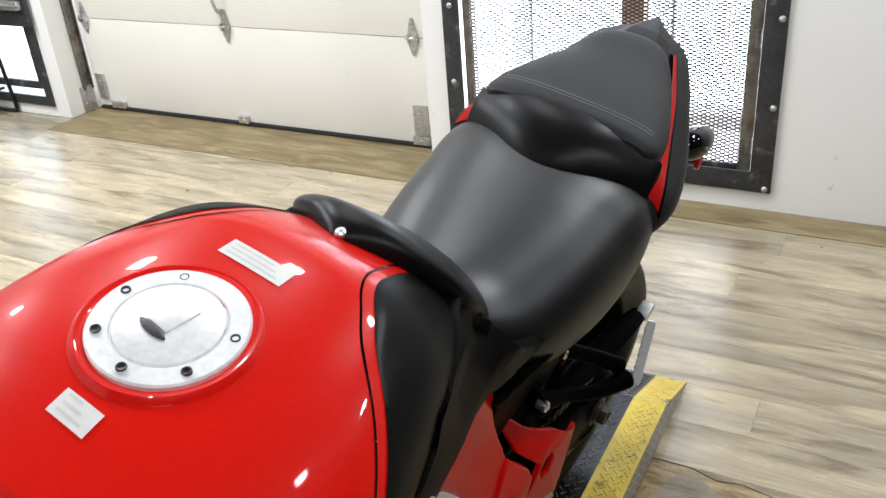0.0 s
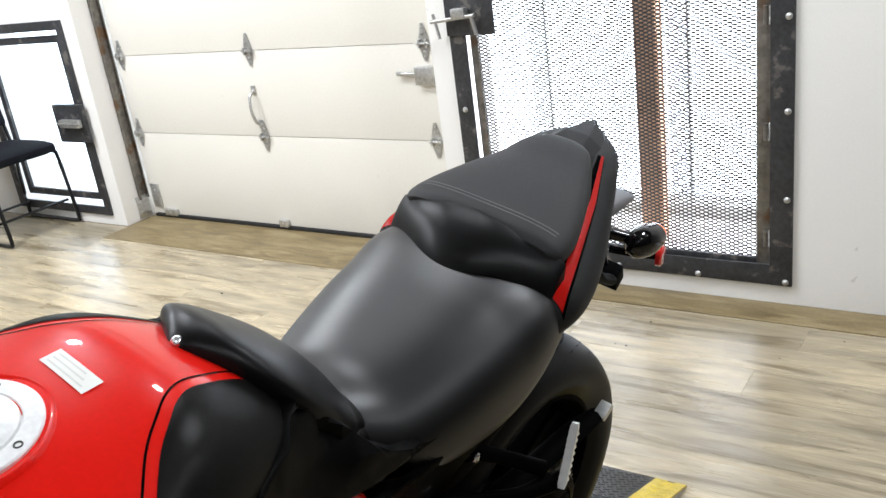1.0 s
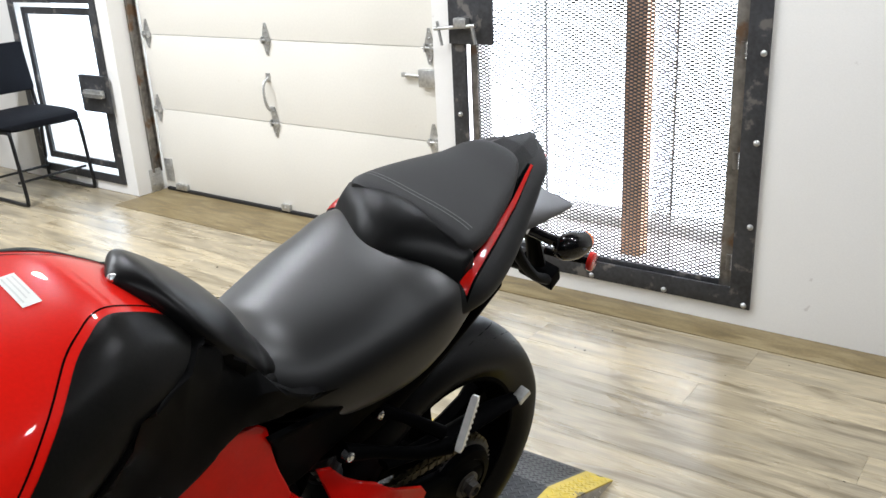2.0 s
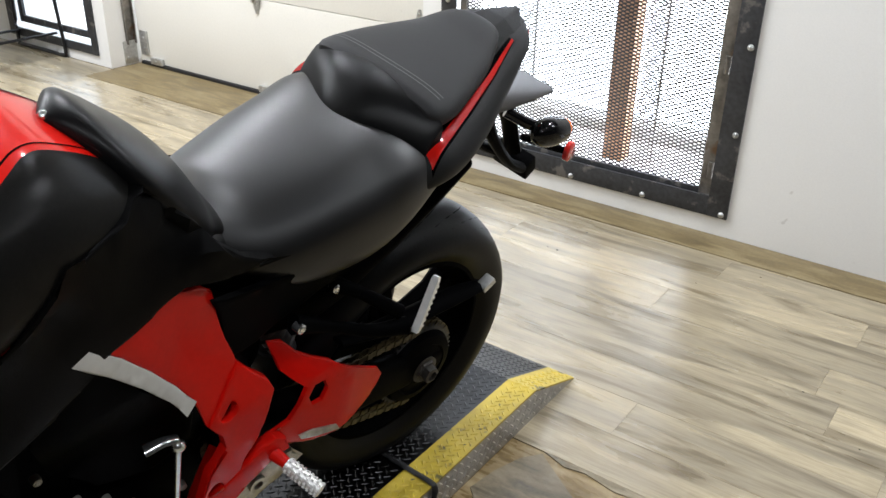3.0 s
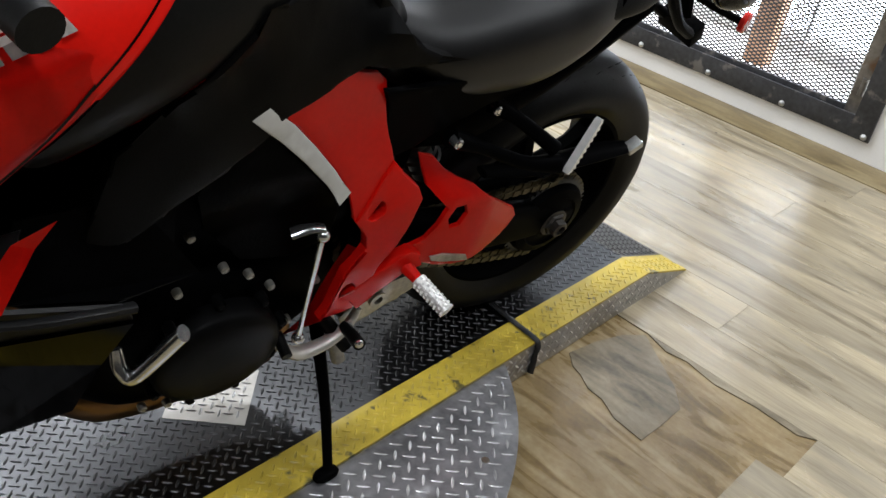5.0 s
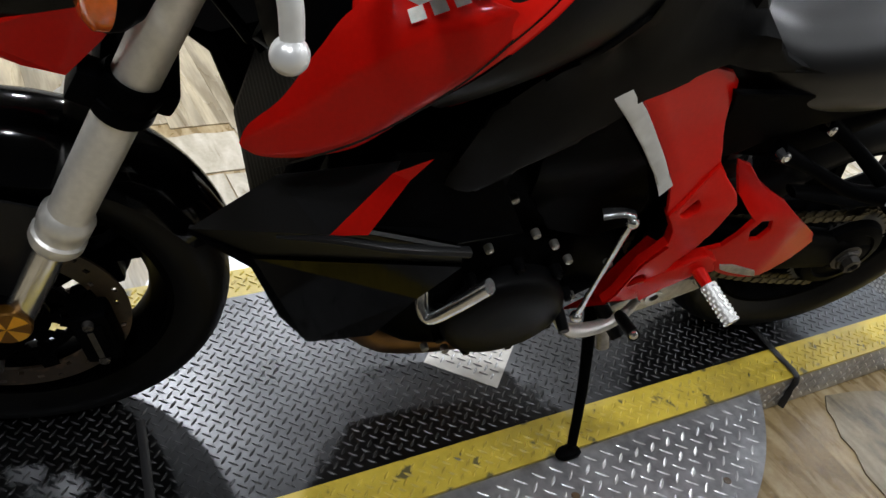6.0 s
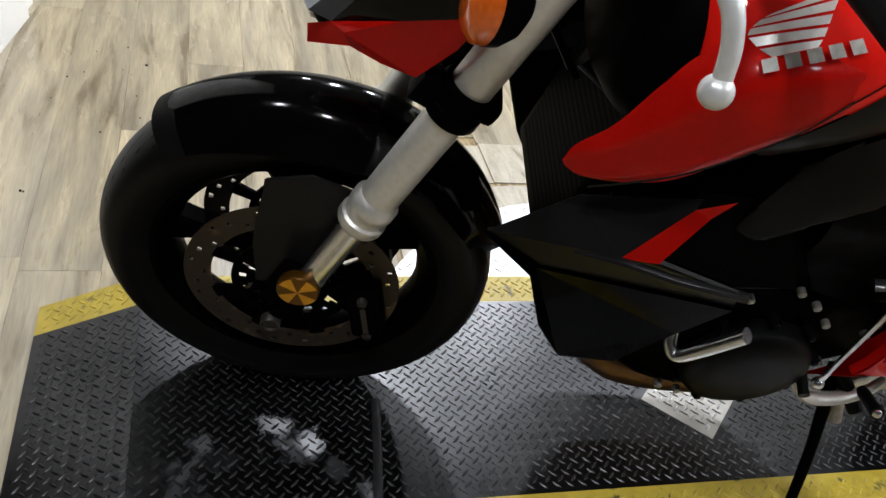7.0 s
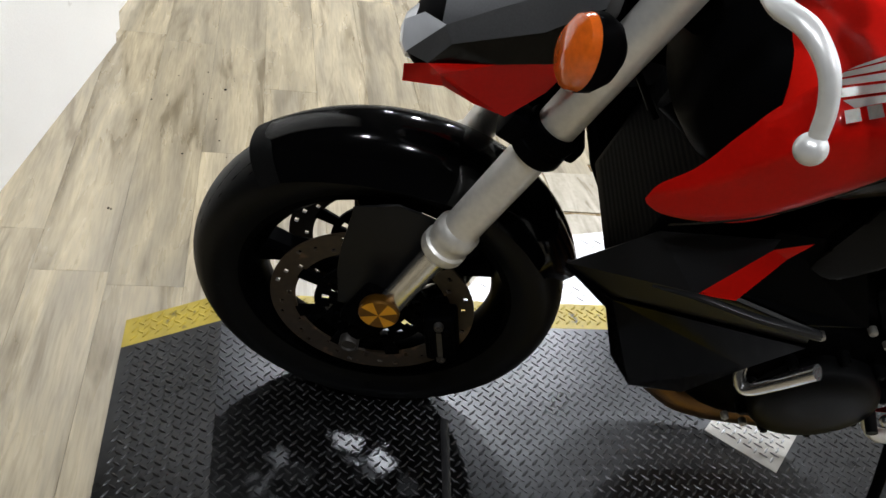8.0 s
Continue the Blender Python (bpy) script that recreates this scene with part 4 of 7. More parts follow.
for s in (1, -1):
    x = 0.10 * s
    bm = bmesh.new()
    rod(bm, fork_point(s, x, 0.215), fork_point(s, x, 0.76), 0.0265, seg=32)
    lathe(bm, [(0.0265, 0.0), (0.031, 0.001), (0.0335, 0.006), (0.0335, 0.018), (0.030, 0.021), (0.030, 0.032), (0.0325, 0.036), (0.0325, 0.052), (0.0265, 0.060)], fork_point(s, x, 0.205), FD, 32)
    leg = part("fork_leg", steered(bm), SILVER, bike, "silver upside-down fork tube")
    bm = bmesh.new()
    rod(bm, fork_point(s, x, 0.052), fork_point(s, x, 0.225), 0.0200, seg=28)
    part("stanchion", steered(bm), POLISHED, leg)
    bm = bmesh.new()
    lathe(bm, [(0.0270, -0.026), (0.033, -0.025), (0.036, -0.020), (0.0355, -0.006), (0.0335, -0.004), (0.0335, 0.004), (0.0355, 0.006), (0.036, 0.020), (0.033, 0.025), (0.0270, 0.026)], fork_point(s, x, 0.455), FD, 28)
    box(bm, (x - 0.018, -0.052, -0.02), (x + 0.018, -0.02, 0.02), 0.004, Matrix.Translation(FC + FD * 0.455) @ Matrix.Rotation(-radians(RAKE), 4, "X"))
    bolt(bm, fork_point(s, x, 0.463, 0.05), (s, -0.6, 0.2), 0.007)
    bolt(bm, fork_point(s, x, 0.447, 0.05), (s, -0.6, 0.2), 0.007)
    part("clamp_ring", steered(bm), BLACKMATT, leg)
    bm = bmesh.new()
    box(bm, (x - 0.034, -0.038, -0.036), (x - 0.006, 0.034, 0.060) if s > 0 else (x + 0.034, 0.034, 0.060), 0.010, Matrix.Translation(FC) @ Matrix.Rotation(-radians(RAKE), 4, "X"))
    part("axle_clamp", steered(bm), BLACKMATT, leg)
    # sliders with quartered gold caps
    bm = bmesh.new()
    ax = FC + Vector((0.104 * s, 0.014, 0.054))
    lathe(bm, [(0.014, -0.004), (0.022, 0.0), (0.0285, 0.004), (0.031, 0.010), (0.031, 0.020), (0.029, 0.0225)], ax, (s, 0, 0), 32, 1)
    c0 = ax + Vector((s * 0.0225, 0, 0))
    mid = bm.verts.new(c0 + Vector((s * 0.001, 0, 0)))
    ring = [bm.verts.new(c0 + Vector((0, 0.029 * math.cos(2 * math.pi * k / 32), 0.029 * math.sin(2 * math.pi * k / 32)))) for k in range(32)]
    for k in range(32):
        f = bm.faces.new((mid, ring[k], ring[(k + 1) % 32]))
        f.material_index = 0 if (k + 2) // 4 % 2 else 1
    part("axle_slider", steered(bm), [GOLD, DARKGOLD], bike, "gold anodised axle slider cap")
    # caliper behind each leg
    bm = bmesh.new()
    cm = Matrix.Translation(FC + Vector((s * 0.070, 0.116, -0.012))) @ Matrix.Rotation(radians(-78), 4, "X")
    box(bm, (-0.034, -0.052, -0.026), (0.034, 0.052, 0.026), 0.010, cm)
    box(bm, (s * 0.034 - 0.006, -0.035, -0.017), (s * 0.034 + 0.006, 0.035, 0.017), 0.004, cm)
    cal = part("brake_caliper", steered(bm), BLACKMATT, bike, "black radial brake caliper")
    for dy in (-0.04, 0.04):
        bm = bmesh.new()
        bolt(bm, cm @ Vector((s * 0.036, dy, 0)), (s, 0, 0), 0.008, 0.006)
        part("caliper_bolt", steered(bm), AXLENUT, cal)
    bm = bmesh.new()
    box(bm, (s * 0.041 - 0.0006, -0.030, -0.004), (s * 0.041 + 0.0006, 0.030, 0.004), 0.0, cm)
    part("raised_mark", steered(bm), AXLENUT, cal, "pale bar of unreadable writing")
    bm = bmesh.new()
    lathe(bm, [(0.010, -0.012), (0.016, -0.010), (0.016, 0.004), (0.0145, 0.006), (0.0125, 0.006), (0.0115, 0.002), (0.0001, 0.002)], FC + Vector((s * 0.088, -0.026, -0.082)), (s, 0, 0), 24)
    part("pad_pin", steered(bm), AXLENUT, cal, "round grey pin head")
    bm = bmesh.new()
    hose(bm, [FC + Vector((s * 0.070, -0.020, -0.07)), FC + Vector((s * 0.080, 0.01, -0.02)), FC + Vector((s * 0.080, 0.02, 0.04))], 0.016, 10, 4, [1.0, 1.1, 1.2])
    part("fork_foot", steered(bm), BLACKMATT, leg)
for up in (0.455, 0.68):
    bm = bmesh.new()
    c = FC + FD * up
    box(bm, (-0.098, -0.030, -0.016), (0.098, 0.062, 0.016), 0.010, Matrix.Translation(c) @ Matrix.Rotation(-radians(RAKE), 4, "X"))
    part("triple_clamp", steered(bm), BLACKMATT, bike)
bm = bmesh.new()
rod(bm, FC + FD * 0.43 + Vector((0, 0.035, 0)), FC + FD * 0.72 + Vector((0, 0.035, 0)), 0.026, seg=24)
part("steering_stem", steered(bm), BLACKMATT, bike)

# front fender with its fork wings
bm = bmesh.new()
prof_n, arc_n = 14, 44
rings = []
for i in range(arc_n + 1):
    a = radians(54 + (162 - 54) * i / arc_n)
    f = i / arc_n
    w = 0.066 + 0.012 * math.sin(math.pi * f)
    if f > 0.8:
        w *= 1 - 0.55 * ((f - 0.8) / 0.2) ** 2
    rise = 0.022 + 0.006 * math.sin(math.pi * f)
    ring = []
    for k in range(prof_n + 1):
        u = -1 + 2 * k / prof_n
        r = 0.2995 + rise - (0.046 + 0.018 * math.sin(math.pi * min(1, f * 1.6))) * abs(u) ** 2.6
        ring.append(bm.verts.new(FC + Vector((u * w, -r * math.cos(a), r * math.sin(a)))))
    rings.append(ring)
for p, q in zip(rings, rings[1:]):
    for k in range(prof_n):
        bm.faces.new((p[k], p[k + 1], q[k + 1], q[k]))
bmesh.ops.solidify(bm, geom=bm.faces[:], thickness=0.003)
fender = part("front_fender", steered(bm), BLACKGLOSS, bike, "glossy black front fender")
lip = []
bm = bmesh.new()
for a_deg in (49.5, 51, 54, 56.5):
    a = radians(a_deg)
    w = 0.0685
    lip.append([bm.verts.new(FC + Vector((u * w, -(0.3215 - 0.046 * abs(u) ** 2.6) * math.cos(a), (0.3215 - 0.046 * abs(u) ** 2.6) * math.sin(a)))) for u in [-1 + 2 * k / 14 for k in range(15)]])
for p, q in zip(lip, lip[1:]):
    for k in range(14):
        bm.faces.new((p[k], p[k + 1], q[k + 1], q[k]))
bmesh.ops.solidify(bm, geom=bm.faces[:], thickness=0.003)
part("fender_lip", steered(bm), GREYPLASTIC, fender, "matt black front lip")
for s in (1, -1):
    bm = bmesh.new()
    slab(bm, [(-0.08, 0.515), (-0.02, 0.535), (0.05, 0.515), (0.04, 0.46), (0.008, 0.405), (-0.018, 0.35), (-0.045, 0.300), (-0.086, 0.31), (-0.094, 0.38), (-0.092, 0.43)], lambda y, z: s * (0.074 + 0.02 * max(0, 0.53 - z)), 0.004, 0.002)
    bmesh.ops.translate(bm, verts=bm.verts, vec=(0, 0.016, 0))
    part("fender_wing", steered(bm), SHROUD, fender)

# nose cowl: red lower sides, black window, grey visor, lamps
bm = bmesh.new()
loft(bm, [(-0.028, 0, 0.034, 0.795, 0.745, 2.4, 2.4), (-0.015, 0, 0.052, 0.815, 0.738, 2.8, 2.8), (0.035, 0, 0.080, 0.855, 0.745, 2.8, 2.6), (0.10, 0, 0.092, 0.90, 0.760, 2.8, 2.4), (0.17, 0, 0.090, 0.94, 0.80, 2.6, 2.2), (0.20, 0, 0.06, 0.94, 0.83, 2.4, 2.2)], 26, 40)
nose = part("headlight_shell", steered(bm), BLACKMATT, bike, "black headlight shell")
for s in (1, -1):
    N = [(x * s, y, z) for x, y, z in ((0.069, -0.028, 0.766), (0.065, -0.027, 0.738), (0.100, 0.023, 0.768), (0.112, 0.060, 0.761), (0.116, 0.100, 0.754), (0.121, 0.137, 0.802), (0.128, 0.158, 0.852), (0.122, 0.076, 0.827), (0.117, 0.016, 0.796), (0.076, -0.028, 0.788), (0.098, 0.000, 0.794),
                                       (0.111, 0.023, 0.834), (0.125, 0.117, 0.881), (0.129, 0.170, 0.925), (0.100, 0.013, 0.850), (0.105, 0.066, 0.887), (0.108, 0.106, 0.912), (0.108, 0.180, 0.955), (0.098, 0.110, 0.765), (0.102, 0.150, 0.810), (0.052, -0.036, 0.815), (0.058, -0.034, 0.785), (0.077, -0.013, 0.846))]
    for nm, faces, m, lab in (
        ("nose_cowl", [(0, 1, 2, 8, 10), (2, 3, 8), (8, 3, 4), (8, 4, 5), (8, 5, 6, 7), (10, 8, 7), (4, 18, 19, 5)], RED, "red painted nose cowl side"),
        ("nose_window", [(10, 7, 11), (7, 6, 12, 11), (6, 13, 12)], BLACKGLOSS, "gloss black window beside the headlight"),
        ("visor", [(9, 10, 11, 14), (14, 11, 12, 15), (15, 12, 16), (16, 12, 13, 17)], GREYVISOR, "dark grey meter visor"),
        ("position_lamp", [(20, 21, 9, 10), (20, 10, 14, 22)], CLEARLENS, "white position lamp"),
    ):
        bm = bmesh.new()
        faceted(bm, N, faces)
        for v in [v for v in bm.verts if not v.link_faces]:
            bm.verts.remove(v)
        bmesh.ops.solidify(bm, geom=bm.faces[:], thickness=0.004)
        part(nm, steered(bm), m, bike if nm == "nose_cowl" else nose, lab, smooth=14)
bm = bmesh.new()
loft(bm, [(0.008, 0, 0.07, 0.852, 0.81, 3, 3), (0.066, 0, 0.102, 0.890, 0.82, 3, 3), (0.11, 0, 0.106, 0.916, 0.84, 3, 3), (0.19, 0, 0.104, 0.965, 0.88, 3, 3)], 12, 32)
part("meter_hood", steered(bm), GREYVISOR, nose, "dark grey hood over the headlight")
bm = bmesh.new()
lathe(bm, [(0.0001, 0.02), (0.02, 0.017), (0.034, 0.006), (0.037, -0.01)], (0, -0.022, 0.768), (0, -1, 0.1), 32)
part("headlight_lens", steered(bm), CLEARLENS, nose, "clear headlight lens")


def signal(name, base, tip, r, lens_dir, turned):
    """An oval turn signal on a short stalk."""
    base, tip = Vector(base), Vector(tip)
    d = Vector(lens_dir).normalized()
    bm = bmesh.new()
    rod(bm, base, tip, 0.008, 0.012, 12)
    q = axis_frame(d)
    m = Matrix.Translation(tip) @ q @ Matrix.Diagonal((1.0, 1.35, 1.0, 1))
    lathe(bm, [(0.0001, -0.040), (r * 0.45, -0.037), (r * 0.8, -0.026), (r, -0.010), (r, 0.004)], (0, 0, 0), (0, 0, 1), 28)
    vs = [v for v in bm.verts if abs(v.co.x) < 0.2 and (v.co - base).length > 0 and v.co.length < 0.08]
    bmesh.ops.transform(bm, matrix=m, verts=vs)
    ob = part(name, steered(bm) if turned else bm, BLACKMATT, bike, "black oval turn signal with orange lens")
    bm = bmesh.new()
    lathe(bm, [(r * 0.985, 0.004), (r * 0.93, 0.014), (r * 0.7, 0.021), (0.0001, 0.024)], (0, 0, 0), (0, 0, 1), 28)
    bmesh.ops.transform(bm, matrix=m, verts=bm.verts)
    part("lens", steered(bm) if turned else bm, ORANGE, ob, "orange lens")
    return ob


for s in (1, -1):
    signal("turn_signal", (0.10 * s, 0.19, 0.87), (0.203 * s, 0.150, 0.917), 0.0315, (0.42 * s, -1, 0.12), True)
# handlebar, levers
bm = bmesh.new()
half = [(0.37, 0.425, 1.052), (0.25, 0.385, 1.060), (0.16, 0.352, 1.058), (0.10, 0.335, 1.03), (0.0, 0.335, 1.025)]
hose(bm, half + [(-x, y, z) for x, y, z in half[-2::-1]], 0.0125, 14, 6)
bar = part("handlebar", steered(bm), SILVER, bike, "silver tapered handlebar")
for s in (1, -1):
    bm = bmesh.new()
    hose(bm, [(0.255 * s, 0.387, 1.060), (0.33 * s, 0.412, 1.055), (0.375 * s, 0.427, 1.051)], 0.017, 16, 6)
    part("grip", steered(bm), RUBBER, bar)
    bm = bmesh.new()
    loft(bm, [(-0.036, 0, 0.012, 0.012, -0.012, 2.2, 2.2), (-0.02, 0, 0.026, 0.022, -0.022, 2.4, 2.4), (0.02, 0, 0.026, 0.022, -0.022, 2.4, 2.4), (0.032, 0, 0.012, 0.012, -0.012, 2.2, 2.2)], 12, 24)
    bmesh.ops.transform(bm, matrix=Matrix.Translation((0.205 * s, 0.358, 1.066)) @ Matrix.Rotation(radians(18 * s), 4, "Z"), verts=bm.verts)
    part("lever_perch", steered(bm), SILVER, bar)
    bm = bmesh.new()
    hose(bm, [(0.215 * s, 0.325, 1.066), (0.285 * s, 0.262, 1.092), (0.36 * s, 0.222, 1.112), (0.415 * s, 0.218, 1.118), (0.444 * s, 0.232, 1.121), (0.462 * s, 0.247, 1.108), (0.471 * s, 0.255, 1.088), (0.476 * s, 0.258, 1.066)], 0.0095, 14, 8, [1.2, 1.2, 1.1, 1.0, 0.95, 0.85, 0.8, 0.75], 0.8)
    g = bmesh.ops.create_icosphere(bm, subdivisions=3, radius=0.0112)
    bmesh.ops.transform(bm, matrix=Matrix.Translation((0.478 * s, 0.257, 1.058)), verts=g["verts"])
    part("lever", steered(bm), LEVERMAT, bar, "pale cast hand lever with ball end")
    bm = bmesh.new()
    rod(bm, (0.05 * s, 0.30, 0.965), (0.05 * s, 0.335, 1.025), 0.016, 0.018, 16)
    part("riser", steered(bm), SILVER, bar)
bm = bmesh.new()
for s in (1, -1):
    hose(bm, [(0.20 * s, 0.36, 1.075), (0.14 * s, 0.27, 1.06), (0.08 * s, 0.19, 0.99), (0.05 * s, 0.20, 0.88), (0.04 * s, 0.28, 0.75)], 0.005, 8, 6)
hose(bm, [(0.18, 0.36, 1.07), (0.10, 0.24, 1.04), (-0.02, 0.19, 0.98), (-0.03, 0.20, 0.85), (0.02, 0.30, 0.72)], 0.0045, 8, 6)
part("control_cable", bm, BLACKMATT, bike, "black control cables")

# tank
TANK = [
    (0.318, 0, 0.10, 0.955, 0.80, 2.4, 2.2), (0.335, 0, 0.155, 0.975, 0.76, 2.4, 2.2), (0.38, 0, 0.203, 0.997, 0.745, 2.3, 2.2), (0.44, 0, 0.220, 1.015, 0.76, 2.3, 2.2),
    (0.52, 0, 0.214, 1.022, 0.79, 2.4, 2.3), (0.60, 0, 0.190, 1.024, 0.81, 2.6, 2.3), (0.665, 0, 0.168, 1.020, 0.82, 2.7, 2.3), (0.72, 0, 0.148, 0.995, 0.82, 2.6, 2.3), (0.78, 0, 0.130, 0.955, 0.81, 2.4, 2.3), (0.83, 0, 0.118, 0.905, 0.79, 2.3, 2.2), (0.88, 0, 0.11, 0.855, 0.77, 2.2, 2.2), (0.93, 0, 0.09, 0.82, 0.76, 2.2, 2.2),
]


def side_x(rows, y, z):
    """Half width of a lofted body at y and height z."""
    cx, w, zt, zb, pt, pb = lerp_rows(rows, y)
    zm, h = (zt + zb) / 2, (zt - zb) / 2
    u = min(1.0, abs(z - zm) / h)
    p = pt if z > zm else pb
    return w * (1 - u**p) ** (1 / p)


def top_z(rows, y, x):
    cx, w, zt, zb, pt, pb = lerp_rows(rows, y)
    u = min(1.0, abs(x) / w)
    return (zt + zb) / 2 + (zt - zb) / 2 * (1 - u**pt) ** (1 / pt)


def split_body(rows, n_y, n_a, cuts, keep):
    """A loft cut along planes, keeping the faces whose centre passes the test."""
    bm = bmesh.new()
    loft(bm, rows, n_y, n_a)
    for co, no in cuts:
        bmesh.ops.bisect_plane(bm, geom=bm.verts[:] + bm.edges[:] + bm.faces[:], plane_co=co, plane_no=no)
    gone = [f for f in bm.faces if not keep(f.calc_center_median())]
    bmesh.ops.delete(bm, geom=gone, context="FACES")
    return bm


# red covers the tank down to a rising line; the black inlay lies on it behind that line
def red_line(y):
    return 0.752 + (y - 0.30) * 0.885


RED_CUTS = [((0, 0.30, 0.752), (0, -0.885, 1)), ((0, 0.58, 0.90), (0, 0, 1)), ((0, 0.772, 0), (0, 1, 0))]
tank = part("tank", skewed(split_body(TANK, 70, 80, RED_CUTS, lambda c: c.z > min(red_line(c.y), 0.90) and c.y < 0.772)), RED, bike, "glossy red fuel tank")
part("tank_lower", skewed(split_body(TANK, 70, 80, RED_CUTS, lambda c: c.z <= min(red_line(c.y), 0.90) or c.y >= 0.772)), BLACKGLOSS, bike, "gloss black lower tank")


def on_shell(rows, p, lift):
    """Carries a point out from the middle of its section onto the body's skin."""
    cx, w, zt, zb, pt, pb = lerp_rows(rows, p[1])
    zm, h = (zt + zb) / 2, (zt - zb) / 2
    dx, dz = p[0], p[2] - zm
    e = pt if dz > 0 else pb
    k = ((abs(dx) / w) ** e + (abs(dz) / h) ** e) ** (-1 / e)
    v = Vector((dx * k, dz * k))
    v += v.normalized() * lift
    return Vector((v.x, p[1], zm + v.y))


def shell_patch(bm, rows, left, right, lift, s, n=12):
    """A skin between two curves of equal length, laid on the body."""
    grid = []
    for a, b in zip(left, right):
        row = []
        for j in range(n + 1):
            p = on_shell(rows, a.lerp(b, j / n), lift)
            row.append(bm.verts.new((s * p.x, p.y, p.z)))
        grid.append(row)
    for p, q in zip(grid, grid[1:]):
        for j in range(n):
            bm.faces.new((p[j], p[j + 1], q[j + 1], q[j]))


def resample(points, n):
    path = smooth_path(points, 10)
    d = [0.0]
    for p, q in zip(path, path[1:]):
        d.append(d[-1] + (q - p).length)
    out, k = [], 0
    for i in range(n + 1):
        t = d[-1] * i / n
        while k < len(d) - 2 and d[k + 1] < t:
            k += 1
        out.append(path[k].lerp(path[k + 1], (t - d[k]) / max(1e-9, d[k + 1] - d[k])))
    return out


INLAY_EDGE = [(0.205, 0.405, 0.838), (0.212, 0.463, 0.894), (0.208, 0.510, 0.935), (0.180, 0.562, 0.978), (0.131, 0.608, 1.005), (0.104, 0.640, 1.013), (0.090, 0.658, 1.014), (0.082, 0.676, 1.011), (0.077, 0.700, 1.000), (0.071, 0.732, 0.982), (0.069, 0.762, 0.960)]
INLAY_REAR = [(0.205, 0.445, 0.80), (0.20, 0.510, 0.81), (0.195, 0.575, 0.85), (0.185, 0.640, 0.885), (0.170, 0.685, 0.912), (0.150, 0.735, 0.915), (0.130, 0.768, 0.918), (0.108, 0.788, 0.925), (0.090, 0.798, 0.930), (0.075, 0.803, 0.935), (0.062, 0.800, 0.940)]
SCOOP_W = [(0.24, 0.160), (0.25, 0.166), (0.30, 0.196), (0.35, 0.219), (0.42, 0.228), (0.50, 0.220), (0.56, 0.206)]


def scoop_x(y, z):
    w = lerp_rows(SCOOP_W, y)[0]
    return w - 0.9 * max(0, z - 0.88) ** 1.5


SCOOP_LOW = [(0, 0.245, 0.755), (0, 0.262, 0.750), (0, 0.30, 0.764), (0, 0.345, 0.790), (0, 0.39, 0.831), (0, 0.44, 0.876), (0, 0.480, 0.911)]
SCOOP_TOP = [(0, 0.242, 0.760), (0, 0.250, 0.782), (0, 0.277, 0.820), (0, 0.304, 0.875), (0, 0.328, 0.915), (0, 0.37, 0.948), (0, 0.482, 0.950)]
for s in (1, -1):
    bm = bmesh.new()
    low, high = resample(SCOOP_LOW, 48), resample(SCOOP_TOP, 48)
    grid = []
    for p, q in zip(low, high):
        row = []
        for j in range(21):
            v = j / 20
            c = p.lerp(q, v)
            curl = min(1, (q - p).length / 0.12) ** 1.5 * 0.012 * max(0, 1 - v / 0.22) ** 2 + min(1, (q - p).length / 0.12) ** 1.5 * 0.040 * max(0, (v - 0.72) / 0.28) ** 2
            row.append(bm.verts.new((s * (lerp_rows(SCOOP_W, c.y)[0] - 0.9 * max(0, c.z - 0.88) ** 1.5 - curl), c.y, c.z)))
        grid.append(row)
    for p, q in zip(grid, grid[1:]):
        for j in range(20):
            bm.faces.new((p[j], p[j + 1], q[j + 1], q[j]))
    bmesh.ops.solidify(bm, geom=bm.faces[:], thickness=0.004)
    part("tank_scoop", skewed(bm), RED, bike, "red tank side scoop", smooth=60)
    bm = bmesh.new()
    prev = None
    for i in range(31):
        y = 0.272 + 0.195 * i / 30
        row = []
        for dz in (0.0135, 0.0172):
            z = red_line(y) + dz
            row.append(bm.verts.new((s * (max(scoop_x(y, z), side_x(TANK, y, z) if y > 0.44 else 0) + 0.0012), y, z)))
        if prev:
            bm.faces.new((prev[0], prev[1], row[1], row[0]))
        prev = row
    bmesh.ops.solidify(bm, geom=bm.faces[:], thickness=0.0005)
    part("pinstripe", skewed(bm), BLACKGLOSS, tank, "thin pinstripe")
    edge, rear = resample(INLAY_EDGE, 80), resample(INLAY_REAR, 80)
    bm = bmesh.new()
    shell_patch(bm, TANK, edge, rear, 0.0012, s, 14)
    bmesh.ops.solidify(bm, geom=bm.faces[:], thickness=0.001)
    part("tank_inlay", skewed(bm), INLAY, tank, "satin black tank side inlay")
    # dark line in the red above the inlay, thin red line low on the black
    stripes = []
    a_, b_ = [], []
    for i, p in enumerate(edge):
        t = (edge[min(i + 1, 80)] - edge[max(i - 1, 0)]).normalized()
        nrm = Vector((p.x, 0, p.z - 0.90)).normalized()
        up = nrm.cross(t).normalized()
        if up.z < 0 or (i > 60 and up.x > 0):
            up = -up
        a_.append(p + up * 0.0120)
        b_.append(p + up * 0.0098)
    stripes.append((a_, b_, BLACKGLOSS, 0.0008))
    low = [e.lerp(r, 0.88) for e, r in zip(edge[:30], rear[:30])]
    stripes.append((low, [p - Vector((0, 0, 0.004)) for p in low], RED, 0.0026))
    for a_, b_, m, lift in stripes:
        bm = bmesh.new()
        shell_patch(bm, TANK, a_, b_, lift, s, 1)
        bmesh.ops.solidify(bm, geom=bm.faces[:], thickness=0.0005)
        part("pinstripe", skewed(bm), m, tank, "thin pinstripe")
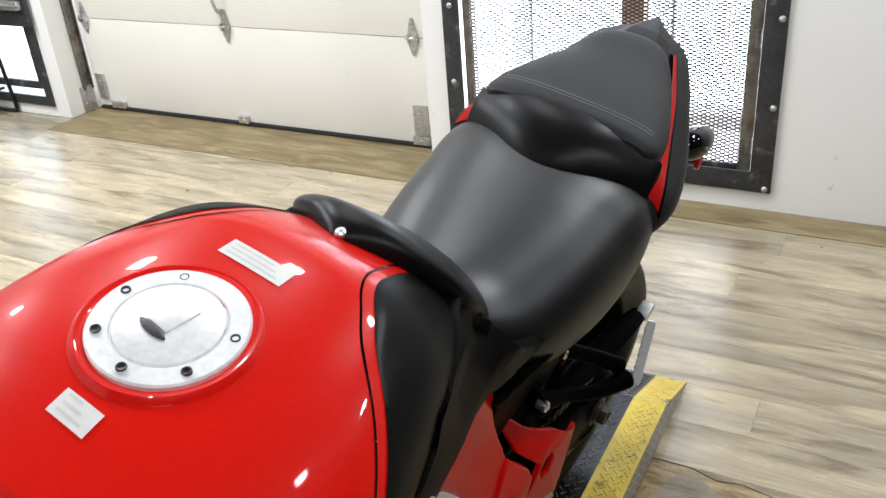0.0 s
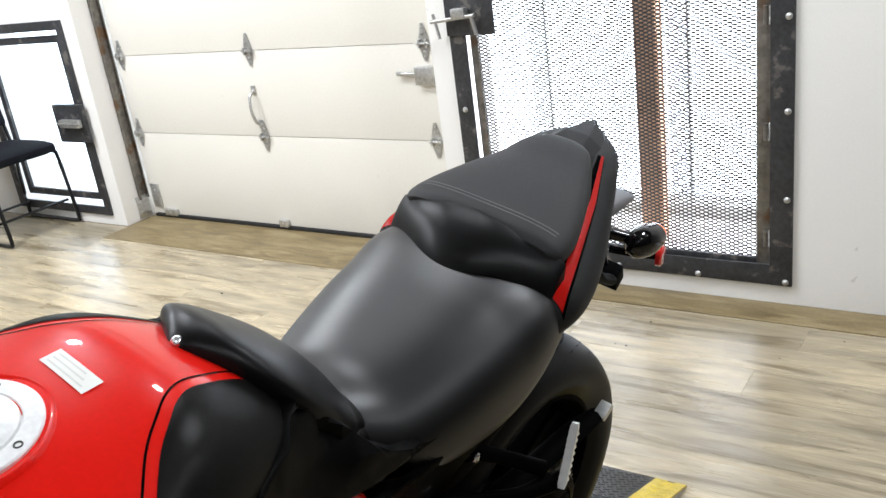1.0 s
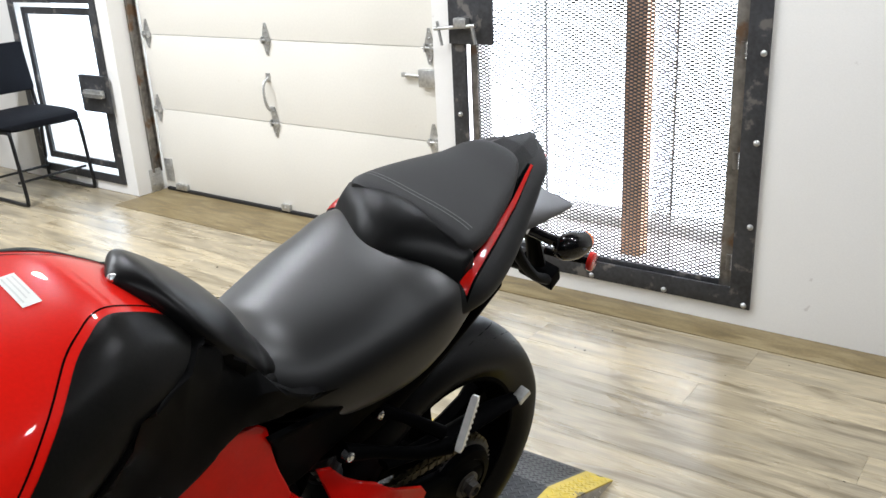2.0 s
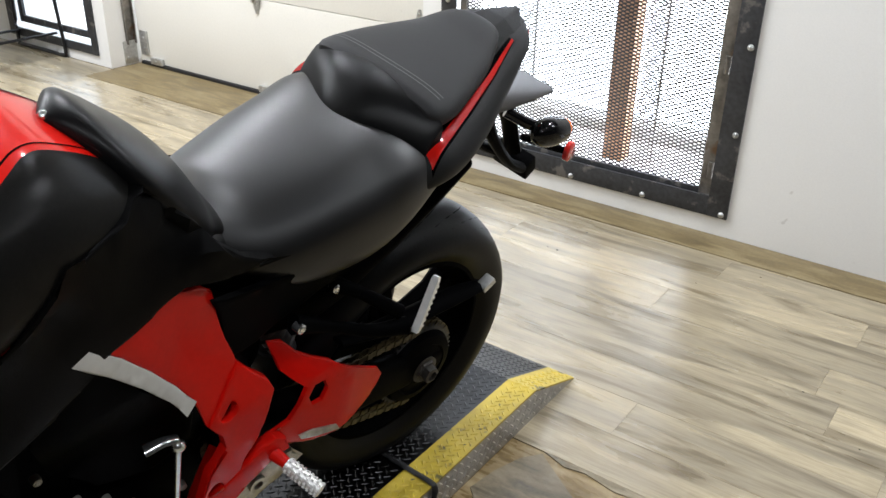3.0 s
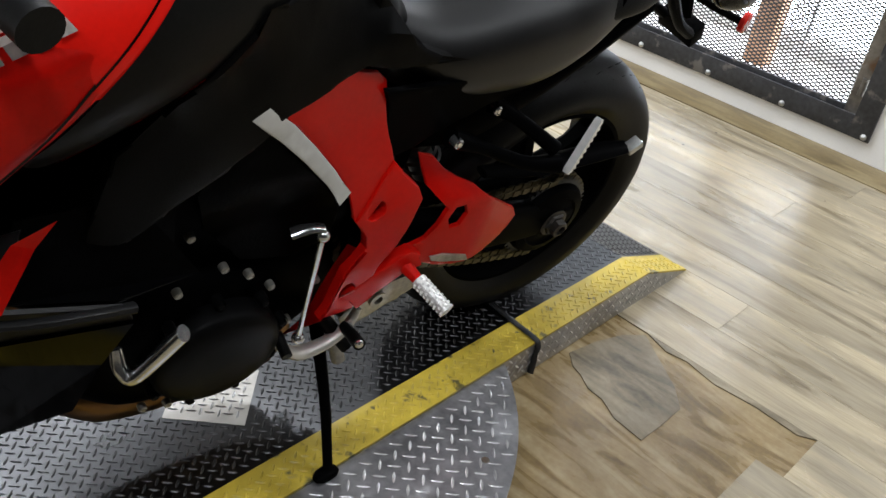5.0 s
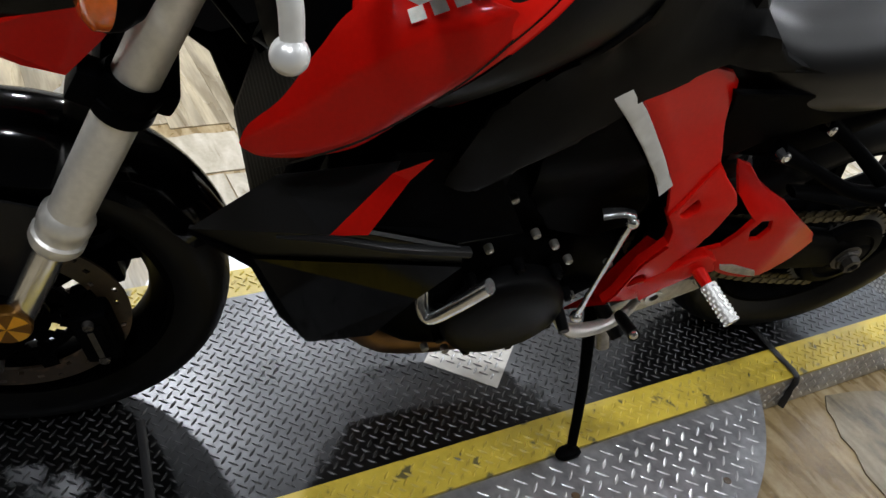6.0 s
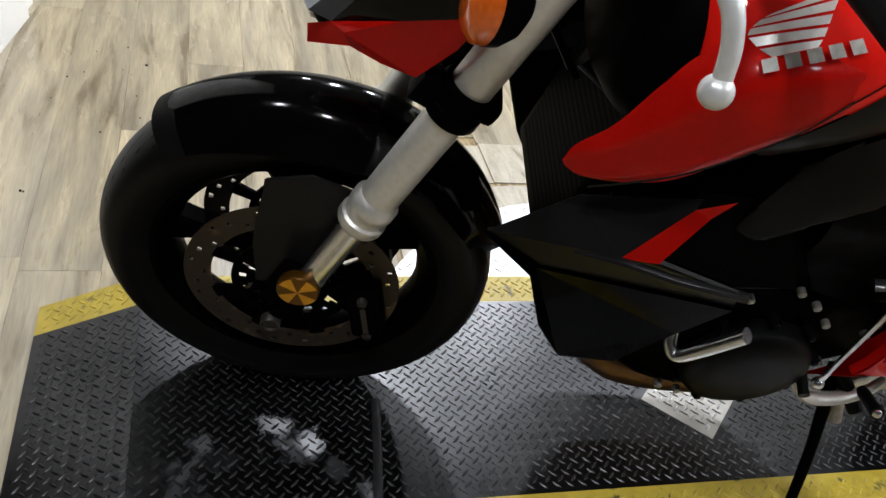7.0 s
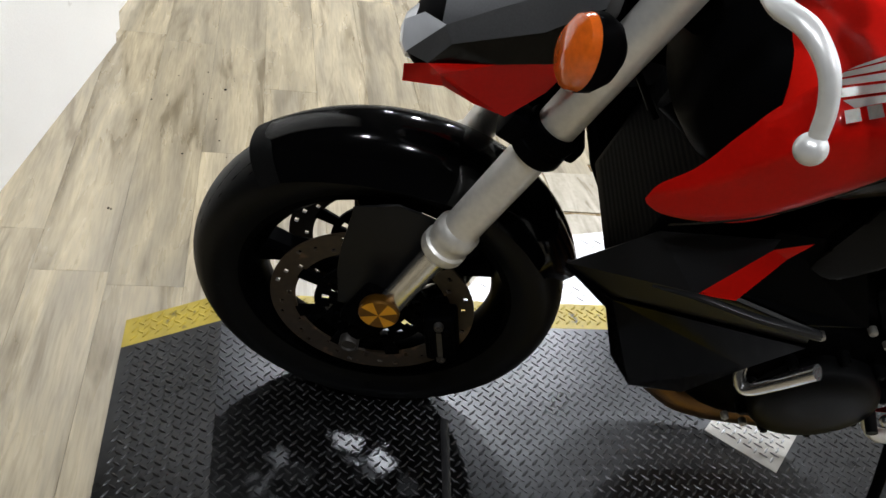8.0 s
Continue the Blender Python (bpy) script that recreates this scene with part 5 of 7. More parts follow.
# filler cap
cz = top_z(TANK, 0.512, 0) - 0.0015
cap_n = Vector((0, -0.03, 1)).normalized()
bm = bmesh.new()
lathe(bm, [(0.079, -0.010), (0.0755, -0.001), (0.0715, 0.0022), (0.0675, 0.0016), (0.064, -0.002)], (0, 0.512, cz), cap_n, 64)
part("cap_seat", skewed(bm), RED, tank, "raised red lip round the cap")
bm = bmesh.new()
lathe(bm, [(0.0635, -0.004), (0.0640, 0.0025), (0.0625, 0.0042), (0.0465, 0.0042), (0.0455, 0.002), (0.0445, 0.002), (0.0435, 0.0046), (0.038, 0.0055), (0.0001, 0.006)], (0, 0.512, cz), cap_n, 72)
cap = part("filler_cap", skewed(bm), CAPMAT, tank, "brushed metal filler cap ring")
for k in range(7):
    a = 2 * math.pi * k / 7 + 0.4
    bm = bmesh.new()
    lathe(bm, [(0.0001, 0.0035), (0.0022, 0.0035), (0.0028, 0.005), (0.0040, 0.0052), (0.0044, 0.0038)], (0.0545 * math.cos(a), 0.512 + 0.0545 * math.sin(a), cz + 0.0005), cap_n, 14)
    part("cap_screw", skewed(bm), DARKGREY, cap)
bm = bmesh.new()
loft(bm, [(-0.014, 0, 0.001, 0.0090, 0.0075, 2, 2), (-0.006, 0, 0.0045, 0.0096, 0.0075, 2.4, 2), (0.006, 0, 0.0045, 0.0096, 0.0075, 2.4, 2), (0.014, 0, 0.001, 0.0090, 0.0075, 2, 2)], 10, 18)
bmesh.ops.transform(bm, matrix=Matrix.Translation((-0.0035, 0.498, cz - 0.0022)) @ Matrix.Rotation(radians(82), 4, "Z") @ Matrix.Diagonal((1, 1.15, 1, 1)), verts=bm.verts)
part("lock_cover", skewed(bm), DARKGREY, cap)
bm = bmesh.new()
box(bm, (-0.015, -0.0007, 0.0), (0.015, 0.0007, 0.0062), 0.0003, Matrix.Translation((-0.004, 0.537, cz)) @ Matrix.Rotation(radians(-4), 4, "Z"))
part("key_slot", skewed(bm), DARKGREY, cap)
bm = bmesh.new()
box(bm, (-0.0125, -0.017, 0.0), (0.0125, 0.017, 0.0075), 0.0025, Matrix.Translation((-0.002, 0.519, cz)) @ Matrix.Rotation(radians(-6), 4, "Z"))
part("lock_flap", skewed(bm), CAPMAT, cap, "raised flap over the lock")


def on_tank(bm, x0, x1, y0, y1, lift, rz=0.0, mi=0, n=5):
    cx, cy = (x0 + x1) / 2, (y0 + y1) / 2
    c, s_ = math.cos(rz), math.sin(rz)
    g = []
    for i in range(n + 1):
        row = []
        for j in range(n + 1):
            u, v = x0 + (x1 - x0) * i / n - cx, y0 + (y1 - y0) * j / n - cy
            x, y = cx + u * c - v * s_, cy + u * s_ + v * c
            row.append(bm.verts.new((x, y, top_z(TANK, y, x) + lift)))
        g.append(row)
    for i in range(n):
        for j in range(n):
            bm.faces.new((g[i][j], g[i + 1][j], g[i + 1][j + 1], g[i][j + 1])).material_index = mi


for x0, x1, y0, y1 in ((-0.039, 0.033, 0.600, 0.622), (-0.012, 0.028, 0.408, 0.428)):
    bm = bmesh.new()
    on_tank(bm, x0, x1, y0, y1, 0.0012)
    st = part("sticker", skewed(bm), STICKER, tank, "small white notice sticker")
    bm = bmesh.new()
    for k in range(3):
        on_tank(bm, x0 + 0.006, x1 - 0.008 - 0.006 * k, y0 + 0.004 + 0.006 * k, y0 + 0.006 + 0.006 * k, 0.0016, n=3)
    part("print_bar", skewed(bm), INK, st)
# wing-shaped emblem and word, as plain raised shapes on the tank's shoulder
WING_ROOT = [Vector(p) for p in ((0.158, 0.380, 0.957), (0.160, 0.371, 0.951), (0.167, 0.361, 0.945), (0.175, 0.357, 0.941), (0.186, 0.366, 0.938), (0.196, 0.380, 0.936))]
WING_TIP = [Vector(p) for p in ((0.150, 0.436, 0.989), (0.160, 0.431, 0.981), (0.170, 0.427, 0.972), (0.179, 0.424, 0.964), (0.187, 0.421, 0.956), (0.194, 0.416, 0.949))]
WORD = [Vector(p) for p in ((0.212, 0.366, 0.930), (0.201, 0.464, 0.957), (0.192, 0.457, 0.965), (0.201, 0.364, 0.936))]
SHOULDER = Vector((0.7, -0.1, 0.7))
for s in (1, -1):
    bm = bmesh.new()
    for k in range(5):
        ra, rb = WING_ROOT[k].lerp(WING_ROOT[k + 1], 0.12), WING_ROOT[k].lerp(WING_ROOT[k + 1], 0.88)
        ta, tb = WING_TIP[k].lerp(WING_TIP[k + 1], 0.14), WING_TIP[k].lerp(WING_TIP[k + 1], 0.86)
        prev = None
        for i in range(9):
            f = i / 8
            lift = SHOULDER * (0.005 + 0.005 * math.sin(math.pi * f))
            row = [bm.verts.new(((q.x + lift.x) * s, q.y + lift.y, q.z + lift.z)) for q in (ra.lerp(ta, f), rb.lerp(tb, f))]
            if prev:
                bm.faces.new((prev[0], prev[1], row[1], row[0]))
            prev = row
    bmesh.ops.solidify(bm, geom=bm.faces[:], thickness=0.002)
    part("wing_emblem", skewed(bm), SILVER, tank, "raised silver wing emblem")
    for k in range(5):
        bm = bmesh.new()
        q = []
        for u, v in (((k + 0.12) / 5, 0), ((k + 0.80) / 5, 0), ((k + 0.80) / 5, 1), ((k + 0.12) / 5, 1)):
            p = WORD[0].lerp(WORD[1], u).lerp(WORD[3].lerp(WORD[2], u), v) + SHOULDER * (0.004 + 0.004 * math.sin(math.pi * u))
            q.append(bm.verts.new((p.x * s, p.y, p.z)))
        bm.faces.new(q)
        bmesh.ops.solidify(bm, geom=bm.faces[:], thickness=0.002)
        part("word_block", skewed(bm), CAST, tank, "raised silver block")

# black cover on the front of the tank
bm = bmesh.new()
loft(bm, [(0.285, 0, 0.09, 0.93, 0.78, 2.6, 2.6), (0.305, 0, 0.135, 0.95, 0.76, 2.6, 2.6), (0.335, 0, 0.160, 0.968, 0.75, 2.6, 2.6)], 10, 40)
part("tank_front_cover", skewed(bm), BLACKMATT, bike, "matt black cover on the tank front")

# rubber pad over the rear of the tank, running down into the knee panels
PAD = [(0.717, 0, 0.010, 0.999, 0.985, 2.2, 2.2), (0.730, 0, 0.036, 1.007, 0.965, 2.2, 2.2), (0.755, 0, 0.080, 1.008, 0.930, 2.1, 2.2), (0.780, 0, 0.112, 0.992, 0.905, 2.0, 2.2), (0.81, 0, 0.122, 0.970, 0.87, 2.0, 2.2), (0.845, 0, 0.118, 0.942, 0.82, 2.0, 2.2), (0.875, 0, 0.106, 0.908, 0.79, 2.0, 2.2), (0.90, 0, 0.090, 0.868, 0.78, 2.0, 2.2), (0.93, 0, 0.085, 0.828, 0.77, 2.2, 2.2)]
bm = bmesh.new()
loft(bm, PAD, 36, 56)
part("tank_pad", skewed(bm), PADRUBBER, bike, "smooth black rubber pad behind the tank")
bm = bmesh.new()
lathe(bm, [(0.0001, 0.003), (0.004, 0.002), (0.006, 0.0), (0.006, -0.004)], (0.004, 0.718, 1.003), (0, -0.5, 1), 20)
part("pad_bolt", skewed(bm), POLISHED, bike)


def knee_x(y, z):
    low = 0.148 + 0.030 * min(1, max(0, (0.80 - y) / 0.2)) - 0.9 * max(0, z - 0.85)
    return max(low, side_x(TANK, y, z) + 0.006, side_x(PAD, y, z) + 0.002 if y > 0.71 else 0)


for s in (1, -1):
    bm = bmesh.new()
    slab(bm, [(0.779, 0.950), (0.80, 0.930), (0.835, 0.895), (0.87, 0.850), (0.91, 0.815), (0.96, 0.795), (0.90, 0.792), (0.817, 0.808), (0.711, 0.772), (0.646, 0.735), (0.57, 0.70), (0.50, 0.66), (0.46, 0.655), (0.47, 0.70), (0.50, 0.79), (0.56, 0.845), (0.615, 0.895), (0.655, 0.925), (0.70, 0.931), (0.735, 0.937), (0.760, 0.946)], lambda y, z: s * knee_x(y, z), 0.02, 0.006)
    part("knee_panel", skewed(bm), KNEE, bike, "matt dark grey knee panel")

# seats
SEAT = [
    (0.855, 0, 0.045, 0.862, 0.76, 2.0, 2.2), (0.90, 0, 0.100, 0.850, 0.71, 1.8, 2.3), (0.95, 0, 0.136, 0.841, 0.70, 2.1, 2.4), (1.00, 0, 0.155, 0.850, 0.69, 2.3, 2.6), (1.08, 0, 0.170, 0.872, 0.69, 2.6, 2.8),
    (1.15, 0, 0.177, 0.893, 0.70, 2.6, 2.8), (1.21, 0, 0.178, 0.902, 0.73, 3.0, 2.6), (1.27, 0, 0.168, 0.895, 0.78, 3.0, 2.4),
]
bm = bmesh.new()
loft(bm, SEAT, 48, 80)
part("rider_seat", skewed(bm), SEATVINYL, bike, "matt black vinyl rider seat")
bm = bmesh.new()
NX, NV = 56, 22
grid = []
for i in range(-2, NX + 3):
    x = -0.150 + 0.300 * min(NX, max(0, i)) / NX
    out = max(0, -i, i - NX)
    y_f, z_f = 1.170 + 0.022 * (1 - math.exp(-((x / 0.085) ** 2))) + 1.8 * x * x, 0.897 - 0.9 * x * x
    y_s, z_s = 1.258 + 0.4 * x * x, 0.955 - 1.4 * x * x
    puff = 0.017 * (1 - 0.22 * math.exp(-((x / 0.045) ** 2))) * (1 - (abs(x) / 0.150) ** 2 * 0.75)
    row = []
    for j in range(NV + 1):
        v = j / NV
        b = puff * math.sin(math.pi * v) ** 0.75
        y, z = y_f + (y_s - y_f) * v - 0.55 * b, z_f - 0.006 * (1 - v) ** 4 + (z_s - z_f) * v + 0.8 * b
        row.append(bm.verts.new((x + math.copysign(0.004 * min(out, 1), x), y, z if not out else (z - 0.006 if out == 1 else 0.855))))
    grid.append(row)
for p, q in zip(grid, grid[1:]):
    for j in range(NV):
        bm.faces.new((p[j], p[j + 1], q[j + 1], q[j]))
bmesh.ops.solidify(bm, geom=bm.faces[:], thickness=0.004)
part("seat_bolster", skewed(bm), SEATGLOSS, bike, "smooth black bolster in front of the passenger seat")
PILLION = [(1.246, 0, 0.130, 0.945, 0.91, 2.6, 2.2), (1.256, 0, 0.144, 0.955, 0.89, 2.6, 2.2), (1.30, 0, 0.143, 0.961, 0.89, 2.6, 2.2), (1.36, 0, 0.124, 0.970, 0.90, 2.5, 2.2), (1.44, 0, 0.093, 0.980, 0.92, 2.2, 2.2), (1.50, 0, 0.062, 0.989, 0.95, 2.5, 2.2), (1.525, 0, 0.040, 0.985, 0.955, 2.3, 2.2), (1.534, 0, 0.018, 0.975, 0.96, 2.2, 2.2)]
bm = bmesh.new()
loft(bm, PILLION, 44, 72, y_fun=lambda x, z: 0.4 * x * x)
pil = part("passenger_seat", skewed(bm), SEATTOP, bike, "textured black passenger seat")
bm = bmesh.new()
for y in (1.276, 1.284):
    prev = None
    for i in range(31):
        x = -0.125 + 0.25 * i / 30
        z = top_z(PILLION, y, x) + 0.0006
        row = [bm.verts.new((x, y + 0.4 * x * x + d, z)) for d in (-0.0012, 0.0012)]
        if prev:
            bm.faces.new((prev[0], prev[1], row[1], row[0]))
        prev = row
part("seam_stitch", skewed(bm), STITCH, pil, "grey double stitched seam")

# tail
TAIL = [
    (1.20, 0, 0.160, 0.86, 0.795, 2.6, 2.6), (1.25, 0, 0.184, 0.905, 0.797, 2.5, 2.4), (1.30, 0, 0.184, 0.914, 0.803, 2.5, 2.3), (1.37, 0, 0.166, 0.930, 0.822, 2.3, 2.2), (1.45, 0, 0.134, 0.950, 0.858, 2.2, 2.2), (1.54, 0, 0.100, 0.966, 0.908, 2.2, 2.2),
    (1.60, 0, 0.072, 0.968, 0.930, 2.1, 2.2), (1.648, 0, 0.026, 0.966, 0.945, 2.0, 2.2),
]
bm = bmesh.new()
loft(bm, TAIL, 44, 80)
part("tail_cowl", skewed(bm), GREYPLASTIC, bike, "dark grey grained tail cowl")
bm = bmesh.new()
for s in (1, -1):
    for x, y, z in ((0.034, 1.50, 0.975), (0.024, 1.57, 0.981), (0.004, 1.648, 0.979), (0.014, 1.655, 0.950), (0.072, 1.578, 0.950), (0.088, 1.51, 0.940)):
        bm.verts.new((x * s, y, z))
bmesh.ops.convex_hull(bm, input=bm.verts[:])
bmesh.ops.bevel(bm, geom=bm.edges[:], offset=0.003, segments=2, affect="EDGES", profile=0.6)
part("tail_tip", skewed(bm), GREYPLASTIC, bike, "angular black tail tip behind the passenger seat", smooth=20)


def tail_strip(s, inner, outer, lift, foot):
    """A strip along the top of the cowl's shoulder."""
    bm = bmesh.new()
    prev = None
    for i in range(61):
        f = i / 60
        y = 1.236 + 0.312 * f
        xc = 0.166 - 0.101 * f**1.05
        k = 1 - 0.72 * f
        hook = foot * max(0, 1 - f / 0.07)
        x0, x1 = xc - inner * k - hook, xc + outer * k
        row = []
        for j in range(7):
            x = x0 + (x1 - x0) * j / 6
            row.append(bm.verts.new((s * x, y + 0.35 * (0.166 - x) * max(0, 1 - f / 0.2) * 0.4, top_z(TAIL, y, x) + lift)))
        if prev:
            for a in range(6):
                bm.faces.new((prev[a], prev[a + 1], row[a + 1], row[a]))
        prev = row
    bmesh.ops.solidify(bm, geom=bm.faces[:], thickness=0.0012)
    return skewed(bm)


for s in (1, -1):
    part("stripe_bed", tail_strip(s, 0.034, 0.0125, 0.0008, 0), BLACKMATT, bike)
    part("tail_stripe", tail_strip(s, 0.0105, 0.0085, 0.0028, 0.012), RED, bike, "red stripe along the tail cowl")
bm = bmesh.new()
loft(bm, [(1.60, 0, 0.05, 0.955, 0.925, 2.4, 2.4), (1.64, 0, 0.046, 0.955, 0.93, 2.4, 2.4), (1.655, 0, 0.03, 0.95, 0.935, 2.2, 2.2)], 8, 24)
part("tail_lamp", skewed(bm), REDLENS, bike, "red tail lamp")
# plate holder
bm = bmesh.new()
loft(bm, [(1.47, 0, 0.07, 0.885, 0.84, 3, 3), (1.55, 0, 0.062, 0.868, 0.80, 3, 3), (1.62, 0, 0.056, 0.838, 0.785, 3, 3), (1.70, 0, 0.056, 0.815, 0.782, 3, 3), (1.80, 0, 0.052, 0.792, 0.774, 3, 3)], 16, 28)
hold = part("rear_fender", skewed(bm), GREYVISOR, bike, "grey-black rear fender plate holder")
for s in (1, -1):
    bm = bmesh.new()
    hose(bm, [(0.042 * s, 1.55, 0.80), (0.045 * s, 1.60, 0.735), (0.043 * s, 1.69, 0.65), (0.04 * s, 1.765, 0.605)], 0.015, 10, 5, [1.3, 1, 0.9, 1.0], 0.8)
    part("holder_arm", skewed(bm), BLACKMATT, hold)
bm = bmesh.new()
hose(bm, [(0.0, 1.68, 0.785), (0.0, 1.735, 0.70), (0.0, 1.775, 0.63)], 0.028, 10, 5, [1, 0.8, 0.9], 0.6)
box(bm, (-0.05, -0.012, -0.03), (0.05, 0.03, 0.012), 0.005, Matrix.Translation((0.0, 1.785, 0.60)) @ Matrix.Rotation(radians(25), 4, "X"))
part("plate_bracket", skewed(bm), BLACKMATT, hold)
for s in (1, -1):
    bm = bmesh.new()
    hose(bm, [(0.04 * s, 1.63, 0.785), (0.075 * s, 1.655, 0.772), (0.10 * s, 1.675, 0.765)], 0.012, 12, 5)
    loft(bm, [(1.645, 0.108 * s, 0.006, 0.765, 0.752, 2, 2), (1.66, 0.112 * s, 0.021, 0.781, 0.736, 2.2, 2.2), (1.695, 0.120 * s, 0.029, 0.789, 0.729, 2.2, 2.2), (1.728, 0.126 * s, 0.026, 0.784, 0.733, 2.2, 2.2)], 12, 24)
    sig = part("rear_turn_signal", skewed(bm), BLACKGLOSS, bike, "glossy black rear turn signal")
    bm = bmesh.new()
    loft(bm, [(1.728, 0.126 * s, 0.0255, 0.783, 0.734, 2.2, 2.2), (1.742, 0.128 * s, 0.020, 0.778, 0.738, 2.2, 2.2), (1.748, 0.128 * s, 0.009, 0.768, 0.748, 2, 2)], 6, 24)
    part("lens", skewed(bm), ORANGE, sig, "orange lens")
    bm = bmesh.new()
    hose(bm, [(0.045 * s, 1.72, 0.70), (0.085 * s, 1.765, 0.685), (0.118 * s, 1.81, 0.672)], 0.008, 8, 4)
    part("reflector_stalk", skewed(bm), BLACKMATT, sig)
    bm = bmesh.new()
    lathe(bm, [(0.0001, 0.008), (0.018, 0.008), (0.022, 0.005), (0.022, -0.005), (0.0001, -0.006)], (0.122 * s, 1.815, 0.672), (s, 0.1, 0.05), 24)
    part("side_reflector", skewed(bm), REDLENS, sig, "round red side reflector")
# frame, engine and all between the wheels
bm = bmesh.new()
for s in (1, -1):
    hose(bm, [(0.05 * s, 0.30, 0.80), (0.10 * s, 0.42, 0.74), (0.118 * s, 0.60, 0.69), (0.115 * s, 0.78, 0.66), (0.105 * s, 0.90, 0.60), (0.10 * s, 0.95, 0.45), (0.09 * s, 0.95, 0.33)], 0.034, 14, 6, [1, 1, 1.1, 1.2, 1.1, 0.9, 0.8], 1.2)
part("main_frame", bm, BLACKMATT, bike, "black backbone frame")
bm = bmesh.new()
loft(bm, [(0.44, 0, 0.10, 0.80, 0.55, 4, 4), (0.50, 0, 0.12, 0.80, 0.50, 4, 4), (0.70, 0, 0.115, 0.80, 0.40, 4, 4), (0.92, 0, 0.10, 0.78, 0.40, 4, 4), (1.0, 0, 0.09, 0.76, 0.50, 4, 4)], 20, 40)
eng = part("engine_block", bm, ENGINE, bike, "black four-cylinder engine block")
bm = bmesh.new()
loft(bm, [(0.46, 0, 0.12, 0.46, 0.24, 3, 3), (0.55, 0, 0.158, 0.50, 0.20, 3.4, 3.4), (0.74, 0, 0.155, 0.48, 0.20, 3.4, 3.4), (0.82, 0, 0.12, 0.46, 0.22, 3.2, 3.2), (0.95, 0, 0.09, 0.43, 0.26, 3, 3)], 20, 40)
part("crankcase", bm, ENGINE, eng)
for s in (1, -1):
    bm = bmesh.new()
    lathe(bm, [(0.098, 0.0), (0.098, 0.026), (0.092, 0.036), (0.078, 0.042), (0.05, 0.046), (0.0001, 0.047)], (0.150 * s, 0.665, 0.345), (s, 0, -0.05), 48)
    cov = part("engine_cover", bm, ENGCOVER, eng, "round dark engine cover")
    for k in range(9):
        a = 2 * math.pi * k / 9 + 0.2
        bm = bmesh.new()
        lathe(bm, [(0.009, 0.0), (0.009, 0.016)], (0.155 * s, 0.665 + 0.106 * math.cos(a), 0.345 + 0.106 * math.sin(a)), (s, 0, 0), 12)
        bolt(bm, (0.171 * s, 0.665 + 0.106 * math.cos(a), 0.345 + 0.106 * math.sin(a)), (s, 0, 0), 0.0065, 0.006)
        part("cover_bolt", bm, ENGCOVER, cov)
bm = bmesh.new()
hose(bm, [(0.168, 0.520, 0.425), (0.182, 0.521, 0.400), (0.196, 0.533, 0.390), (0.209, 0.556, 0.432), (0.224, 0.585, 0.492)], 0.0125, 14, 6, [0.7, 0.9, 1.0, 1.1, 1.1], 0.7)
part("guard_bar", bm, POLISHED, eng, "polished engine guard bar")
for x, y, z in ((0.172, 0.66, 0.53), (0.17, 0.70, 0.50), (0.165, 0.74, 0.455), (0.168, 0.60, 0.50), (0.16, 0.82, 0.43), (0.165, 0.78, 0.36), (0.15, 0.62, 0.58), (0.15, 0.55, 0.62), (0.145, 0.75, 0.62), (0.16, 0.60, 0.24), (0.165, 0.56, 0.26)):
    bm = bmesh.new()
    bolt(bm, (x, y, z), (1, 0, 0), 0.0065, 0.006)
    part("case_bolt", bm, CAST, eng)
bm = bmesh.new()
for k in range(4):
    x = (k - 1.5) * 0.075
    hose(bm, [(x, 0.47, 0.56), (x * 0.95, 0.43, 0.50), (x * 0.85, 0.42, 0.38), (x * 0.7, 0.43, 0.27), (x * 0.5, 0.49, 0.20), (x * 0.4, 0.60, 0.175)], 0.019, 14, 6)
part("exhaust_header", bm, HEADER, bike, "heat-browned exhaust headers")
bm = bmesh.new()
loft(bm, [(0.46, 0, 0.07, 0.23, 0.15, 2.6, 2.6), (0.52, 0, 0.11, 0.235, 0.135, 2.6, 2.6), (0.66, 0, 0.12, 0.23, 0.13, 2.6, 2.6), (0.80, 0, 0.11, 0.225, 0.14, 2.6, 2.6), (0.86, 0, 0.07, 0.215, 0.155, 2.6, 2.6)], 22, 36)
part("exhaust_collector", bm, HEADER, bike, "heat-browned exhaust collector box")
# dark airbox and ducting behind the shrouds
bm = bmesh.new()
loft(bm, [(0.375, 0, 0.10, 0.80, 0.52, 4, 4), (0.40, 0, 0.15, 0.80, 0.50, 4, 4), (0.46, 0, 0.17, 0.79, 0.48, 4, 4), (0.60, 0, 0.15, 0.76, 0.50, 4, 4)], 10, 32)
part("airbox", bm, ENGINE, bike, "black airbox and ducting")
# radiator
bm = bmesh.new()
box(bm, (-0.125, -0.018, -0.13), (0.125, 0.018, 0.13), 0.006, Matrix.Translation((0, 0.340, 0.62)) @ Matrix.Rotation(radians(-12), 4, "X"))
rad = part("radiator", bm, BLACKMATT, bike, "black radiator")
bm = bmesh.new()
prev = None
for k in range(89):
    z, y = -0.115 + 0.23 * k / 88, -0.0185 - 0.0003 * (k % 4 in (1, 2))
    row = [bm.verts.new((x, y, z)) for x in (-0.112, 0.112)]
    if prev:
        bm.faces.new((prev[0], prev[1], row[1], row[0]))
    prev = row
bmesh.ops.transform(bm, matrix=Matrix.Translation((0, 0.340, 0.62)) @ Matrix.Rotation(radians(-12), 4, "X"), verts=bm.verts)
part("radiator_core", bm, BLACKMATT, rad, smooth=0)
